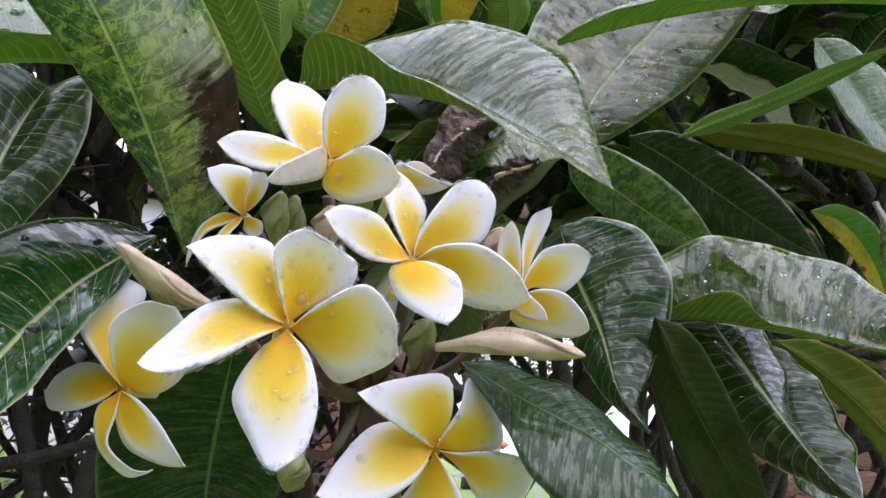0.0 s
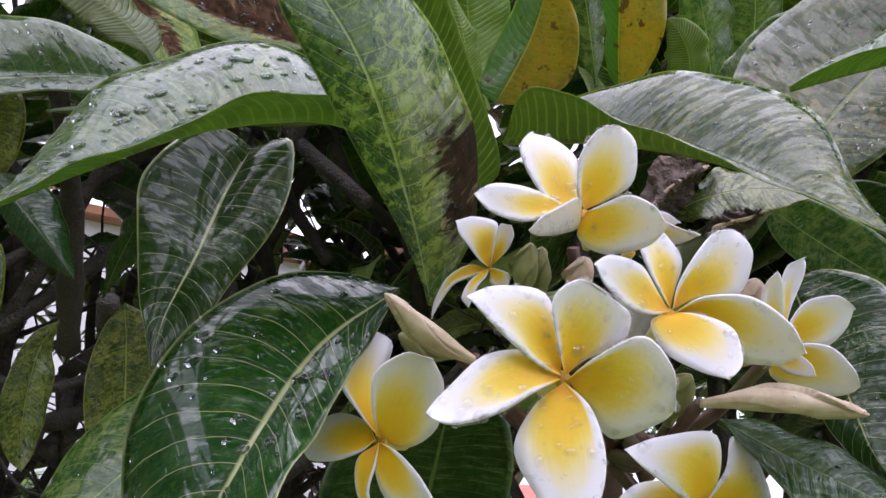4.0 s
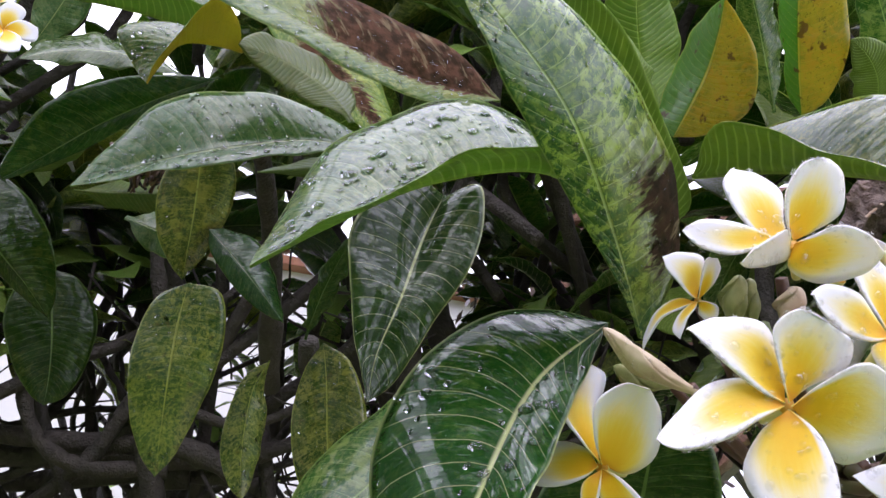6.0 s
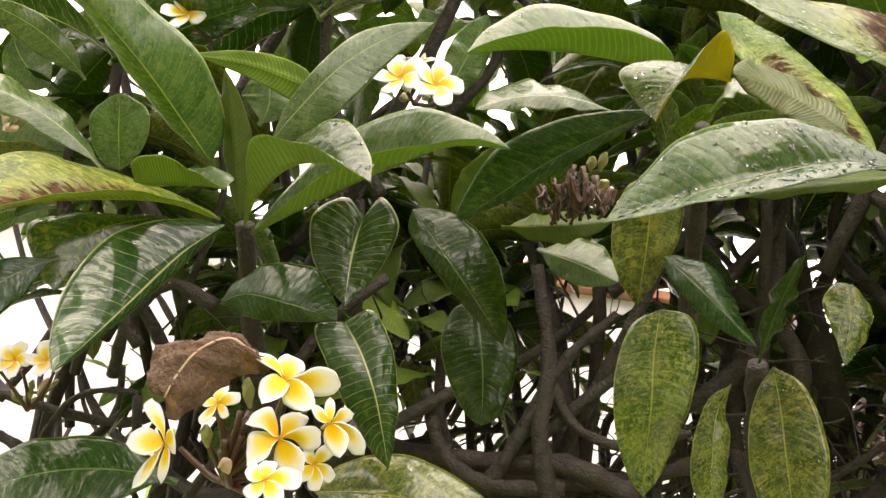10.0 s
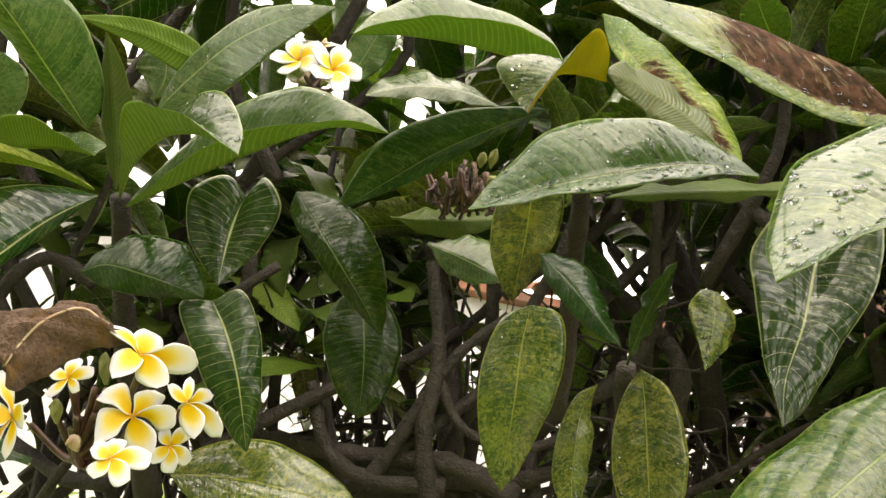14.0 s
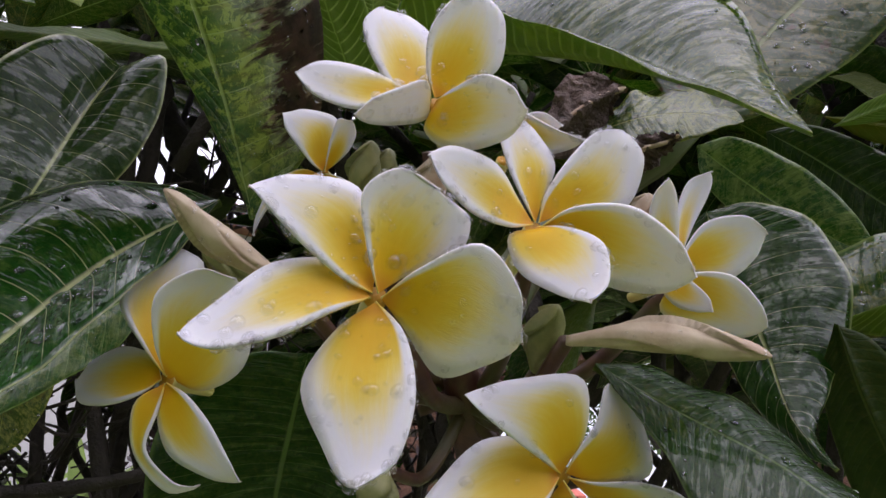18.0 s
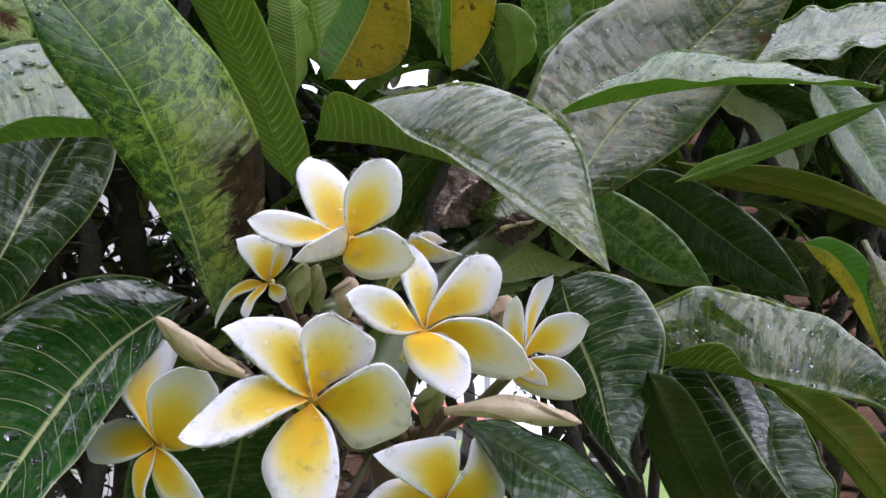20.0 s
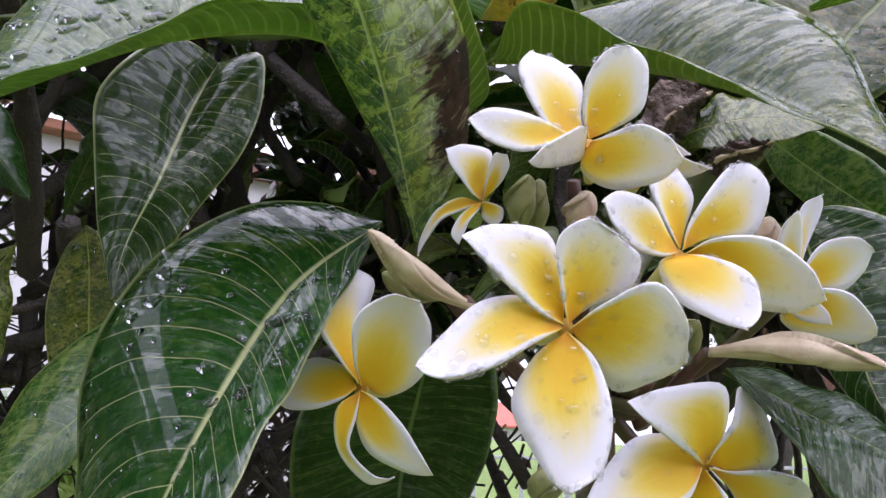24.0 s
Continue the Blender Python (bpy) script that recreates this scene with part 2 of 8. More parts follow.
BROWN_END, BROWN_EDGE = (0.036, 0.015, 0.010), (0.014, 0.006, 0.004)
LEAF = {
    "dark": leaf_material("leaf_dark", (0.008, 0.030, 0.005), (0.018, 0.056, 0.009), (0.10, 0.12, 0.02), 0.25, (0.10, 0.16, 0.05), 0.05, 0.14, film=0.45, matt=0.35, veins=22, streak=0.75, soak=0.12, vein_show=0.45, wave=1.1),
    "glossy": leaf_material("leaf_glossy", (0.009, 0.036, 0.007), (0.020, 0.066, 0.012), (0.10, 0.14, 0.03), 0.3, (0.44, 0.47, 0.24), 0.03, 0.08, film=0.95, vein_show=0.6, veins=18, streak=0.8, soak=0.12, wave=1.9, matt=0.2, rib_wide=0.05),
    "pale": leaf_material("leaf_pale", (0.012, 0.050, 0.008), (0.034, 0.090, 0.014), (0.15, 0.19, 0.055), 0.7, (0.24, 0.33, 0.11), 0.06, 0.20, film=0.45, streak=0.6, veins=22, wave=1.4, matt=0.45, fleck=0.35, vein_show=0.6),
    "fresh": leaf_material("leaf_fresh", (0.026, 0.064, 0.020), (0.052, 0.104, 0.034), (0.11, 0.145, 0.055), 0.6, (0.24, 0.31, 0.12), 0.06, 0.25, film=0.35, veins=22, streak=0.5, matt=0.4, through=0.22, fleck=0.4),
    "streaky": leaf_material("leaf_streaky", (0.010, 0.046, 0.006), (0.026, 0.078, 0.010), (0.19, 0.20, 0.035), 0.75, (0.22, 0.28, 0.09), 0.05, 0.13, film=0.75, streak=0.72, soak=0.04, veins=22, wave=1.1, matt=0.4, fleck=0.3, vein_show=0.35),
    "mottled": leaf_material("leaf_mottled", (0.018, 0.044, 0.009), (0.056, 0.084, 0.013), (0.22, 0.22, 0.04), 0.65, (0.26, 0.28, 0.06), 0.05, 0.20, film=0.55, veins=20, speck=0.35, streak=0.8, through=0.2, fleck=0.45, wave=1.2),
    "freckled": leaf_material("leaf_freckled", (0.014, 0.044, 0.012), (0.036, 0.074, 0.020), (0.17, 0.155, 0.035), 0.65, (0.18, 0.22, 0.07), 0.05, 0.15, film=0.5, speck=0.9, streak=0.7, veins=18),
    "yellow": leaf_material("leaf_yellow", (0.12, 0.13, 0.014), (0.26, 0.22, 0.02), (0.28, 0.18, 0.02), 0.6, (0.34, 0.30, 0.06), 0.25, 0.5, speck=0.9, streak=0.0, half=(0.05, 0.13, 0.014)),
    "burn": leaf_material("leaf_burnt_edge", (0.014, 0.046, 0.012), (0.036, 0.080, 0.020), (0.20, 0.25, 0.05), 0.45, (0.26, 0.34, 0.12), 0.05, 0.22, burn=(0.15, 0.36, 0.70, 1.6, BROWN_EDGE), veins=24, vein_show=0.8, streak=0.5, film=0.3, matt=0.35, through=0.2, fleck=0.8),
    "brown": leaf_material("leaf_half_dead", (0.030, 0.080, 0.014), (0.070, 0.125, 0.022), (0.20, 0.22, 0.045), 0.7, (0.22, 0.27, 0.09), 0.15, 0.42, film=0.06, matt=0.26, burn=(0.02, 0.46, 0.38, 1.3, BROWN_END)),
    "spot": leaf_material("leaf_blotched", (0.030, 0.075, 0.012), (0.090, 0.14, 0.020), (0.24, 0.25, 0.045), 0.75, (0.24, 0.27, 0.07), 0.15, 0.45, film=0.05, matt=0.25, burn=(0.35, 0.9, 0.30, 0.62, BROWN_END)),
}
UNDER = {
    "plain": leaf_material("leaf_underside", (0.075, 0.155, 0.020), (0.125, 0.225, 0.032), (0.16, 0.21, 0.04), 0.25, (0.34, 0.46, 0.10), 0.3, 0.42, veins=34, quilt=0.55, film=0.05, streak=0.0, through=0.34, glow=(0.46, 0.66, 0.12), vein_show=0.9, line=0.78, matt=0.3),
    # plain underside darkened: the shade on blades turned from the sky is coloured in
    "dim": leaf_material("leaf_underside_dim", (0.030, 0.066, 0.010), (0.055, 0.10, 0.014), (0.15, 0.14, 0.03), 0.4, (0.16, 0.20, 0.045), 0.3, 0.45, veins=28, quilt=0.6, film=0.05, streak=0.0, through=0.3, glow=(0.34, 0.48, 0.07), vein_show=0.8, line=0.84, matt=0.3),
    "olive": leaf_material("leaf_underside_olive", (0.050, 0.095, 0.010), (0.095, 0.140, 0.014), (0.16, 0.10, 0.018), 0.6, (0.30, 0.32, 0.08), 0.38, 0.55, veins=18, film=0.0, streak=0.0, through=0.35, glow=(0.40, 0.52, 0.07), vein_show=0.95, matt=0.15),
    # shade put into the underside's colour, for a leaf low among others
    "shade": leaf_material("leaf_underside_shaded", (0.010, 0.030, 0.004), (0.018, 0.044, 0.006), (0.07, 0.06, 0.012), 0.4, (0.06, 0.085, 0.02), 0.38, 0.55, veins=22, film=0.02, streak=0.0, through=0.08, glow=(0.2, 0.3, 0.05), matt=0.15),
    "yellow": leaf_material("leaf_underside_yellow", (0.30, 0.27, 0.02), (0.44, 0.40, 0.045), (0.30, 0.18, 0.016), 0.4, (0.40, 0.38, 0.09), 0.4, 0.6, speck=0.9, film=0.05, streak=0.0, through=0.45, glow=(0.82, 0.74, 0.09), half=(0.09, 0.20, 0.018), vein_show=0.8, line=0.84),
    "golden": leaf_material("leaf_underside_golden", (0.30, 0.22, 0.014), (0.48, 0.34, 0.02), (0.30, 0.15, 0.016), 0.3, (0.42, 0.32, 0.06), 0.4, 0.6, film=0.05, streak=0.0, through=0.5, glow=(0.9, 0.62, 0.05)),
}


def petal_material(name, back=False):
    k = Mat(name)
    s, v = k.uv()
    xyz = k.coord("Object")
    wob = k.math("MULTIPLY_ADD", k.noise(k.coord("UV", (1.5, 6, 1)), 2.5, 3), 0.16, -0.08)
    across = k.math("MULTIPLY", k.math("POWER", k.math("ABSOLUTE", k.math("SUBTRACT", v, 0.45)), 2.0), 1.5)
    r = k.math("ADD", k.math("ADD", s, across), wob)
    white = k.mix(k.noise(xyz, 120, 3), (0.70, 0.69, 0.74), (0.78, 0.77, 0.82))
    if back:
        streak = k.step(k.noise(k.coord("UV", (2, 14, 1)), 2.0, 2), 0.45, 0.7)
        col = k.mix(k.math("MULTIPLY", streak, 0.35), white, (0.78, 0.70, 0.52))
        col = k.mix(k.step(s, 0.35, 0.0), col, (0.62, 0.56, 0.20))
    else:
        col = k.mix(k.step(r, 0.88, 0.44), white, (0.80, 0.63, 0.10))
        col = k.mix(k.step(r, 0.72, 0.24), col, (0.76, 0.44, 0.006))
        col = k.mix(k.step(s, 0.20, 0.04), col, (0.66, 0.29, 0.01))
        col = k.mix(k.step(v, 0.10, 0.03), col, k.mix(k.step(s, 0.2, 0.02), white, (0.85, 0.6, 0.08)))
    grain = k.noise(k.coord("UV", (6, 40, 1)), 3.0, 3)
    k.bump(k.math("ADD", k.math("MULTIPLY", grain, 0.6), k.noise(xyz, 300, 2)), 0.3, 0.0003)
    k.set(base_color=col, roughness=0.42, ior=1.4)
    k.b.inputs["Subsurface Weight"].default_value = 0.25
    k.b.inputs["Subsurface Radius"].default_value = (0.004, 0.003, 0.0015)
    k.b.inputs["Subsurface Scale"].default_value = 0.5
    return k.m


PETAL, PETAL_BACK = petal_material("petal_upper"), petal_material("petal_lower", True)


def plain_material(name, a, b, scale, rough, bump=0.4, dist=0.001, detail=4, metal=0.0, stretch=(1, 1, 1), c=None):
    k = Mat(name)
    xyz = k.coord("Object", stretch)
    n = k.noise(xyz, scale, detail, 0.6, 0.3)
    col = k.mix(k.step(n, 0.3, 0.7), a, b)
    if c:
        col = k.mix(k.step(k.noise(xyz, scale * 0.17, 3), 0.5, 0.7), col, c)
    col = k.mix(k.math("MULTIPLY", k.rand(), 0.35), col, tuple(x * 0.6 for x in a))
    k.bump(k.math("ADD", n, k.math("MULTIPLY", k.noise(xyz, scale * 5, 2), 0.4)), bump, dist)
    return k.set(base_color=col, roughness=rough, metallic=metal)


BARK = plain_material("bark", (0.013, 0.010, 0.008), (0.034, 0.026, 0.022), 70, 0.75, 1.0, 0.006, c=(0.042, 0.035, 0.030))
GREEN_STEM = plain_material("green_stem", (0.05, 0.075, 0.02), (0.09, 0.11, 0.035), 120, 0.4, 0.3, 0.0005, c=(0.10, 0.05, 0.025))
STALK = plain_material("flower_stalk", (0.05, 0.016, 0.014), (0.10, 0.045, 0.022), 150, 0.4, 0.3, 0.0005, c=(0.08, 0.09, 0.03))
THROAT = plain_material("flower_throat", (0.55, 0.26, 0.01), (0.66, 0.34, 0.015), 200, 0.5)
BUD = plain_material("bud_skin", (0.44, 0.33, 0.22), (0.68, 0.57, 0.42), 110, 0.40, 0.5, 0.0005, c=(0.42, 0.22, 0.15), stretch=(1, 1, 1))
BUD_GREEN = plain_material("bud_green", (0.16, 0.18, 0.06), (0.30, 0.30, 0.12), 140, 0.4, 0.3, 0.0004)
DEAD = plain_material("dead_leaf", (0.085, 0.044, 0.028), (0.21, 0.125, 0.080), 330, 0.5, 1.0, 0.003, c=(0.20, 0.10, 0.025))
DEAD_GREY = plain_material("withered_leaf", (0.07, 0.042, 0.034), (0.20, 0.13, 0.11), 150, 0.6, 1.0, 0.003, c=(0.08, 0.05, 0.04))
PLASTER = plain_material("white_plaster", (0.60, 0.60, 0.63), (0.67, 0.67, 0.69), 9, 0.8, 0.3, 0.003, c=(0.62, 0.62, 0.65))
TILE = plain_material("terracotta", (0.26, 0.10, 0.06), (0.40, 0.18, 0.11), 14, 0.75, 0.4, 0.003, c=(0.22, 0.12, 0.09))
STONE = plain_material("brown_stone", (0.10, 0.045, 0.028), (0.24, 0.115, 0.075), 17, 0.7, 0.8, 0.010, c=(0.085, 0.045, 0.034))
MORTAR = plain_material("mortar", (0.05, 0.035, 0.03), (0.10, 0.07, 0.06), 30, 0.9, 0.5, 0.004)
GRASS = plain_material("lawn", (0.12, 0.20, 0.035), (0.20, 0.30, 0.06), 25, 0.85, 0.5, 0.02, c=(0.14, 0.22, 0.04))
# soil made pale so that it throws light up to the leaf undersides
SOIL = plain_material("soil", (0.17, 0.13, 0.10), (0.28, 0.22, 0.17), 25, 0.9, 0.7, 0.01)
STEEL = plain_material("painted_steel", (0.30, 0.31, 0.33), (0.38, 0.39, 0.41), 20, 0.45)
RED_ROOF = plain_material("red_roof", (0.50, 0.12, 0.09), (0.62, 0.17, 0.12), 3, 0.7)
GREY_WALL = plain_material("grey_render", (0.40, 0.40, 0.41), (0.50, 0.50, 0.50), 2, 0.8)
FAR_LEAF = plain_material("far_foliage", (0.035, 0.075, 0.020), (0.075, 0.13, 0.035), 3, 0.6)
COPPER = plain_material("copper_foliage", (0.030, 0.014, 0.016), (0.075, 0.035, 0.035), 30, 0.4)

k = Mat("water")
k.t.nodes.remove(k.b)
clear = k.t.nodes.new("ShaderNodeBsdfTransparent")
shine = k.t.nodes.new("ShaderNodeBsdfGlossy")
shine.inputs["Roughness"].default_value = 0.03
fres = k.t.nodes.new("ShaderNodeLayerWeight")
fres.inputs["Blend"].default_value = 0.5
both = k.t.nodes.new("ShaderNodeMixShader")
k.t.links.new(k.math("MULTIPLY_ADD", k.math("POWER", fres.outputs["Facing"], 3.5), 0.4, 0.07, clamp=True), both.inputs[0])
k.t.links.new(clear.outputs[0], both.inputs[1])
k.t.links.new(shine.outputs[0], both.inputs[2])
k.t.links.new(both.outputs[0], k.t.nodes["Material Output"].inputs["Surface"])
clear.inputs["Color"].default_value = (0.955, 0.955, 0.96, 1)
WATER = k.m

k = Mat("water_bead")
k.t.nodes.remove(k.b)
lens = k.t.nodes.new("ShaderNodeBsdfGlass")
lens.inputs["IOR"].default_value = 1.33
lens.inputs["Roughness"].default_value = 0.0
lens.inputs["Color"].default_value = (0.97, 0.98, 0.98, 1)
k.t.links.new(lens.outputs[0], k.t.nodes["Material Output"].inputs["Surface"])
BEAD = k.m


# ---- makers ----
def mesh_of(name, verts, faces, mats, slots=None, uvs=None, smooth=True):
    me = bpy.data.meshes.new(name)
    me.from_pydata([tuple(v) for v in verts], [], [tuple(f) for f in faces])
    for m in mats:
        me.materials.append(m)
    if slots is not None:
        me.polygons.foreach_set("material_index", np.asarray(slots, dtype=np.int32))
    me.polygons.foreach_set("use_smooth", np.full(len(faces), smooth, dtype=bool) if isinstance(smooth, bool) else np.asarray(smooth, dtype=bool))
    if uvs is not None:
        layer = me.uv_layers.new(name="UVMap")
        idx = np.empty(len(me.loops), dtype=np.int32)
        me.loops.foreach_get("vertex_index", idx)
        layer.data.foreach_set("uv", np.asarray(uvs, dtype=np.float32)[idx].ravel())
    me.validate()
    return me


def part(name, data, parent, origin=(0, 0, 0), label="", kind=""):
    """Links a mesh as one object under a thing or a part; origin in world metres."""
    if isinstance(data, bmesh.types.BMesh):
        me = bpy.data.meshes.new(name)
        data.to_mesh(me)
        data.free()
        data = me
    ob = new(name, data)
    ob.parent = parent
    home = Vector((0, 0, 0))
    up = parent
    while up is not None:
        home += up.location
        up = up.parent
    ob.location = Vector(origin) - home
    return tagged(ob, label, kind=kind)


def thing(name, place, label, category, group="", kind=""):
    ob = new(name)
    ob.location = place
    ob.empty_display_size = 0.02
    return tagged(ob, label, category, group, kind)


def unit(v):
    return v / max(1e-9, np.linalg.norm(v))


def blade_grid(base, mid, tip, e1, e2, nu, nv, a=0.75, b=0.8, stem=0.07, ripple=0.0, twist=0.0, cup=1.25, phase=0.0):
    """Upper face of a leaf: rows along the midrib, columns across."""
    P0, M, P1, E1, E2 = (np.array(p, float) for p in (base, mid, tip, e1, e2))
    da, db = np.linalg.norm(M - P0), np.linalg.norm(P1 - M)
    um = min(0.7, max(0.3, da / (da + db)))

    def curve(u):
        return P0 * ((u - um) * (u - 1) / um) + M * (u * (u - 1) / (um * (um - 1))) + P1 * (u * (u - um) / (1 - um))

    def along(u):
        return unit(P0 * ((2 * u - um - 1) / um) + M * ((2 * u - 1) / (um * (um - 1))) + P1 * ((2 * u - um) / (1 - um)))

    def wide(u):
        x = max(0.0, (u - stem) / (1 - stem))
        return max(0.035, (x ** a) * ((1 - x) ** b))

    T0 = along(um)
    S0 = E1 - E2
    S0 = unit(S0 - T0 * S0.dot(T0))
    N0 = np.cross(S0, T0)
    l1, n1, l2, n2 = (E1 - M).dot(S0), (E1 - M).dot(N0), (E2 - M).dot(S0), (E2 - M).dot(N0)
    pts = np.zeros((nu + 1, 2 * nv + 1, 3))
    nor = np.zeros_like(pts)
    g0 = wide(um)
    for i in range(nu + 1):
        u = i / nu
        C, T = curve(u), along(u)
        S = unit(S0 - T * S0.dot(T))
        N = np.cross(S, T)
        if twist:
            c, s = math.cos(twist * (u - um)), math.sin(twist * (u - um))
            S, N = S * c + N * s, N * c - S * s
        g = wide(u) / g0 if i < nu else 0.004
        for j in range(2 * nv + 1):
            v = (j - nv) / nv
            l, n = (l1, n1) if v > 0 else (l2, n2)
            q = abs(v)
            wav = ripple * g * q * q * (math.sin(u * 21 + phase + (2 if v > 0 else 0)) + 0.6 * math.sin(u * 37 + 2 * phase))
            pts[i, j] = C + g * (q * l * S + (q ** cup) * n * N) + wav * N
            nor[i, j] = N
    du = np.gradient(pts, axis=0)
    dv = np.gradient(pts, axis=1)
    n = np.cross(dv, du)
    ln = np.linalg.norm(n, axis=2, keepdims=True)
    n = np.where(ln > 1e-12, n / np.maximum(ln, 1e-12), nor)
    flip = (n * nor).sum(axis=2, keepdims=True) < 0
    return pts, np.where(flip, -n, n)


def blade_mesh(name, pts, nor, top, under, thick=0.0007, rib=0.0012):
    nu, nw = pts.shape[0] - 1, pts.shape[1] - 1
    nv = nw // 2
    q = np.abs(np.arange(nw + 1) - nv) / nv
    fade = np.linspace(1.0, 0.15, nu + 1)
    low = pts - nor * (thick * (1 - q ** 6)[None, :, None] + rib * np.exp(-(q * 7) ** 2)[None, :, None] * fade[:, None, None] + 0.00012)
    verts = np.concatenate([pts.reshape(-1, 3), low.reshape(-1, 3)])
    k0 = (nu + 1) * (nw + 1)
    I = lambda i, j: i * (nw + 1) + j
    faces, slots, rims = [], [], []
    for i in range(nu):
        for j in range(nw):
            f = (I(i, j), I(i, j + 1), I(i + 1, j + 1), I(i + 1, j))
            faces.append(f), slots.append(0)
            faces.append(tuple(k0 + x for x in reversed(f))), slots.append(1)
        for j, fl in ((0, False), (nw, True)):
            f = (I(i, j), I(i + 1, j), k0 + I(i + 1, j), k0 + I(i, j))
            faces.append(tuple(reversed(f)) if fl else f), slots.append(0), rims.append(len(faces) - 1)
    round_faces = np.ones(len(faces), dtype=bool)
    round_faces[rims] = False
    uu, vv = np.meshgrid(np.linspace(0, 1, nu + 1), np.linspace(0, 1, nw + 1), indexing="ij")
    uv = np.stack([uu.ravel(), vv.ravel()], axis=1)
    return mesh_of(name, verts, faces, [top, under], slots, np.concatenate([uv, uv]), round_faces)


def drops_mesh(name, pts, nor, count, rng, rmin, rmax, u0=0.1, u1=0.95, flat=0.36, edge=0.0, mat=None):
    """Water beads lying on a grid surface."""
    verts, faces = [], []
    nu, nw = pts.shape[0] - 1, pts.shape[1] - 1
    for _ in range(count):
        fu = rng.uniform(u0, u1) * nu
        fv = (rng.choice((rng.uniform(0.0, 0.06), rng.uniform(0.94, 1.0))) if rng.random() < edge else rng.uniform(0.05, 0.95)) * nw
        i, j = min(int(fu), nu - 1), min(int(fv), nw - 1)
        x, y = fu - i, fv - j
        c = pts[i, j] * (1 - x) * (1 - y) + pts[i + 1, j] * x * (1 - y) + pts[i, j + 1] * (1 - x) * y + pts[i + 1, j + 1] * x * y
        n = unit(nor[i, j])
        t = unit(np.cross(n, (0.3, 0.5, 0.81)))
        s = np.cross(n, t)
        r = rmin + (rmax - rmin) * rng.random() ** 1.9
        t, s = t * rng.uniform(0.8, 1.25), s * rng.uniform(0.8, 1.25)
        b0, seg = len(verts), 8
        rings = ((1.0, -0.04), (0.97, 0.18), (0.72, 0.42), (0.38, 0.56))
        for rr, h in rings:
            for q in range(seg):
                an = 2 * math.pi * q / seg
                verts.append(c + r * (rr * (math.cos(an) * t + math.sin(an) * s) + (h * flat * 2) * n))
        verts.append(c + r * 0.6 * flat * 2 * n)
        verts.append(c - r * 0.06 * n)
        for a in range(len(rings) - 1):
            for q in range(seg):
                q2 = (q + 1) % seg
                faces.append((b0 + a * seg + q, b0 + a * seg + q2, b0 + (a + 1) * seg + q2, b0 + (a + 1) * seg + q))
        top, bot = b0 + len(rings) * seg, b0 + len(rings) * seg + 1
        for q in range(seg):
            q2 = (q + 1) % seg
            faces.append((b0 + (len(rings) - 1) * seg + q, b0 + (len(rings) - 1) * seg + q2, top))
            faces.append((b0 + q2, b0 + q, bot))
    return mesh_of(name, verts, faces, [mat or BEAD])


LEAF_WORDS = {
    "dark": "dark green glossy leaf", "streaky": "wet green leaf mottled with yellow and streaked with rain", "glossy": "wet dark green leaf mirroring the sky", "pale": "grey-green leaf beaded with rain",
    "fresh": "fresh mid-green leaf spotted with rain", "mottled": "green leaf mottled with yellow", "yellow": "yellowing leaf with brown specks", "burn": "upright mottled leaf with a burnt brown edge",
    "brown": "long leaf with a dead brown end", "freckled": "wet leaf freckled with yellow and rust spots", "spot": "mottled leaf with a brown blotch",
}


def leaf(parent, look_name, base, mid, tip, e1, e2, drops=0, ripple=0.0018, twist=0.0, under="", a=0.75, b=0.8, stem=0.07, size=(0.0004, 0.0016), cup=1.25):
    rng = random.Random(repr(base) + repr(tip))
    o = np.array(base)
    pts, nor = blade_grid(*(np.array(p) - o for p in (base, mid, tip, e1, e2)), 34, 7, a, b, stem, ripple, twist, cup, rng.uniform(0, 6))
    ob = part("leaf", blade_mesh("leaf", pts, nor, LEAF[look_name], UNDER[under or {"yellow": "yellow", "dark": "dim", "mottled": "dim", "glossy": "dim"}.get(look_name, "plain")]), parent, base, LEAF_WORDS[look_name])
    if drops:
        part("rain_water", drops_mesh("rain_water", pts, nor, drops, rng, size[0], size[1], edge=0.06), ob, base, "clear rain drops", "stuff")
    return ob


def tube(path, radii, seg=8, wobble=0.0, seed=0, ridges=0.0):
    """Round stem along a path of points."""
    rng = random.Random(seed)
    P = [np.array(p, float) for p in path]
    verts, faces = [], []
    ref = None
    for i, p in enumerate(P):
        t = unit(P[min(i + 1, len(P) - 1)] - P[max(i - 1, 0)])
        if ref is None:
            ref = unit(np.cross(t, (0.31, 0.7, 0.64)))
        ref = unit(ref - t * ref.dot(t))
        s = np.cross(t, ref)
        for q in range(seg):
            an = 2 * math.pi * q / seg
            r = radii[i] * (1 + wobble * rng.uniform(-1, 1) + (ridges if i % 3 == 0 else 0))
            verts.append(p + r * (math.cos(an) * ref + math.sin(an) * s))
    for i in range(len(P) - 1):
        for q in range(seg):
            q2 = (q + 1) % seg
            faces.append((i * seg + q, i * seg + q2, (i + 1) * seg + q2, (i + 1) * seg + q))
    faces.append(tuple(reversed(range(seg))))
    faces.append(tuple((len(P) - 1) * seg + q for q in range(seg)))
    return verts, faces


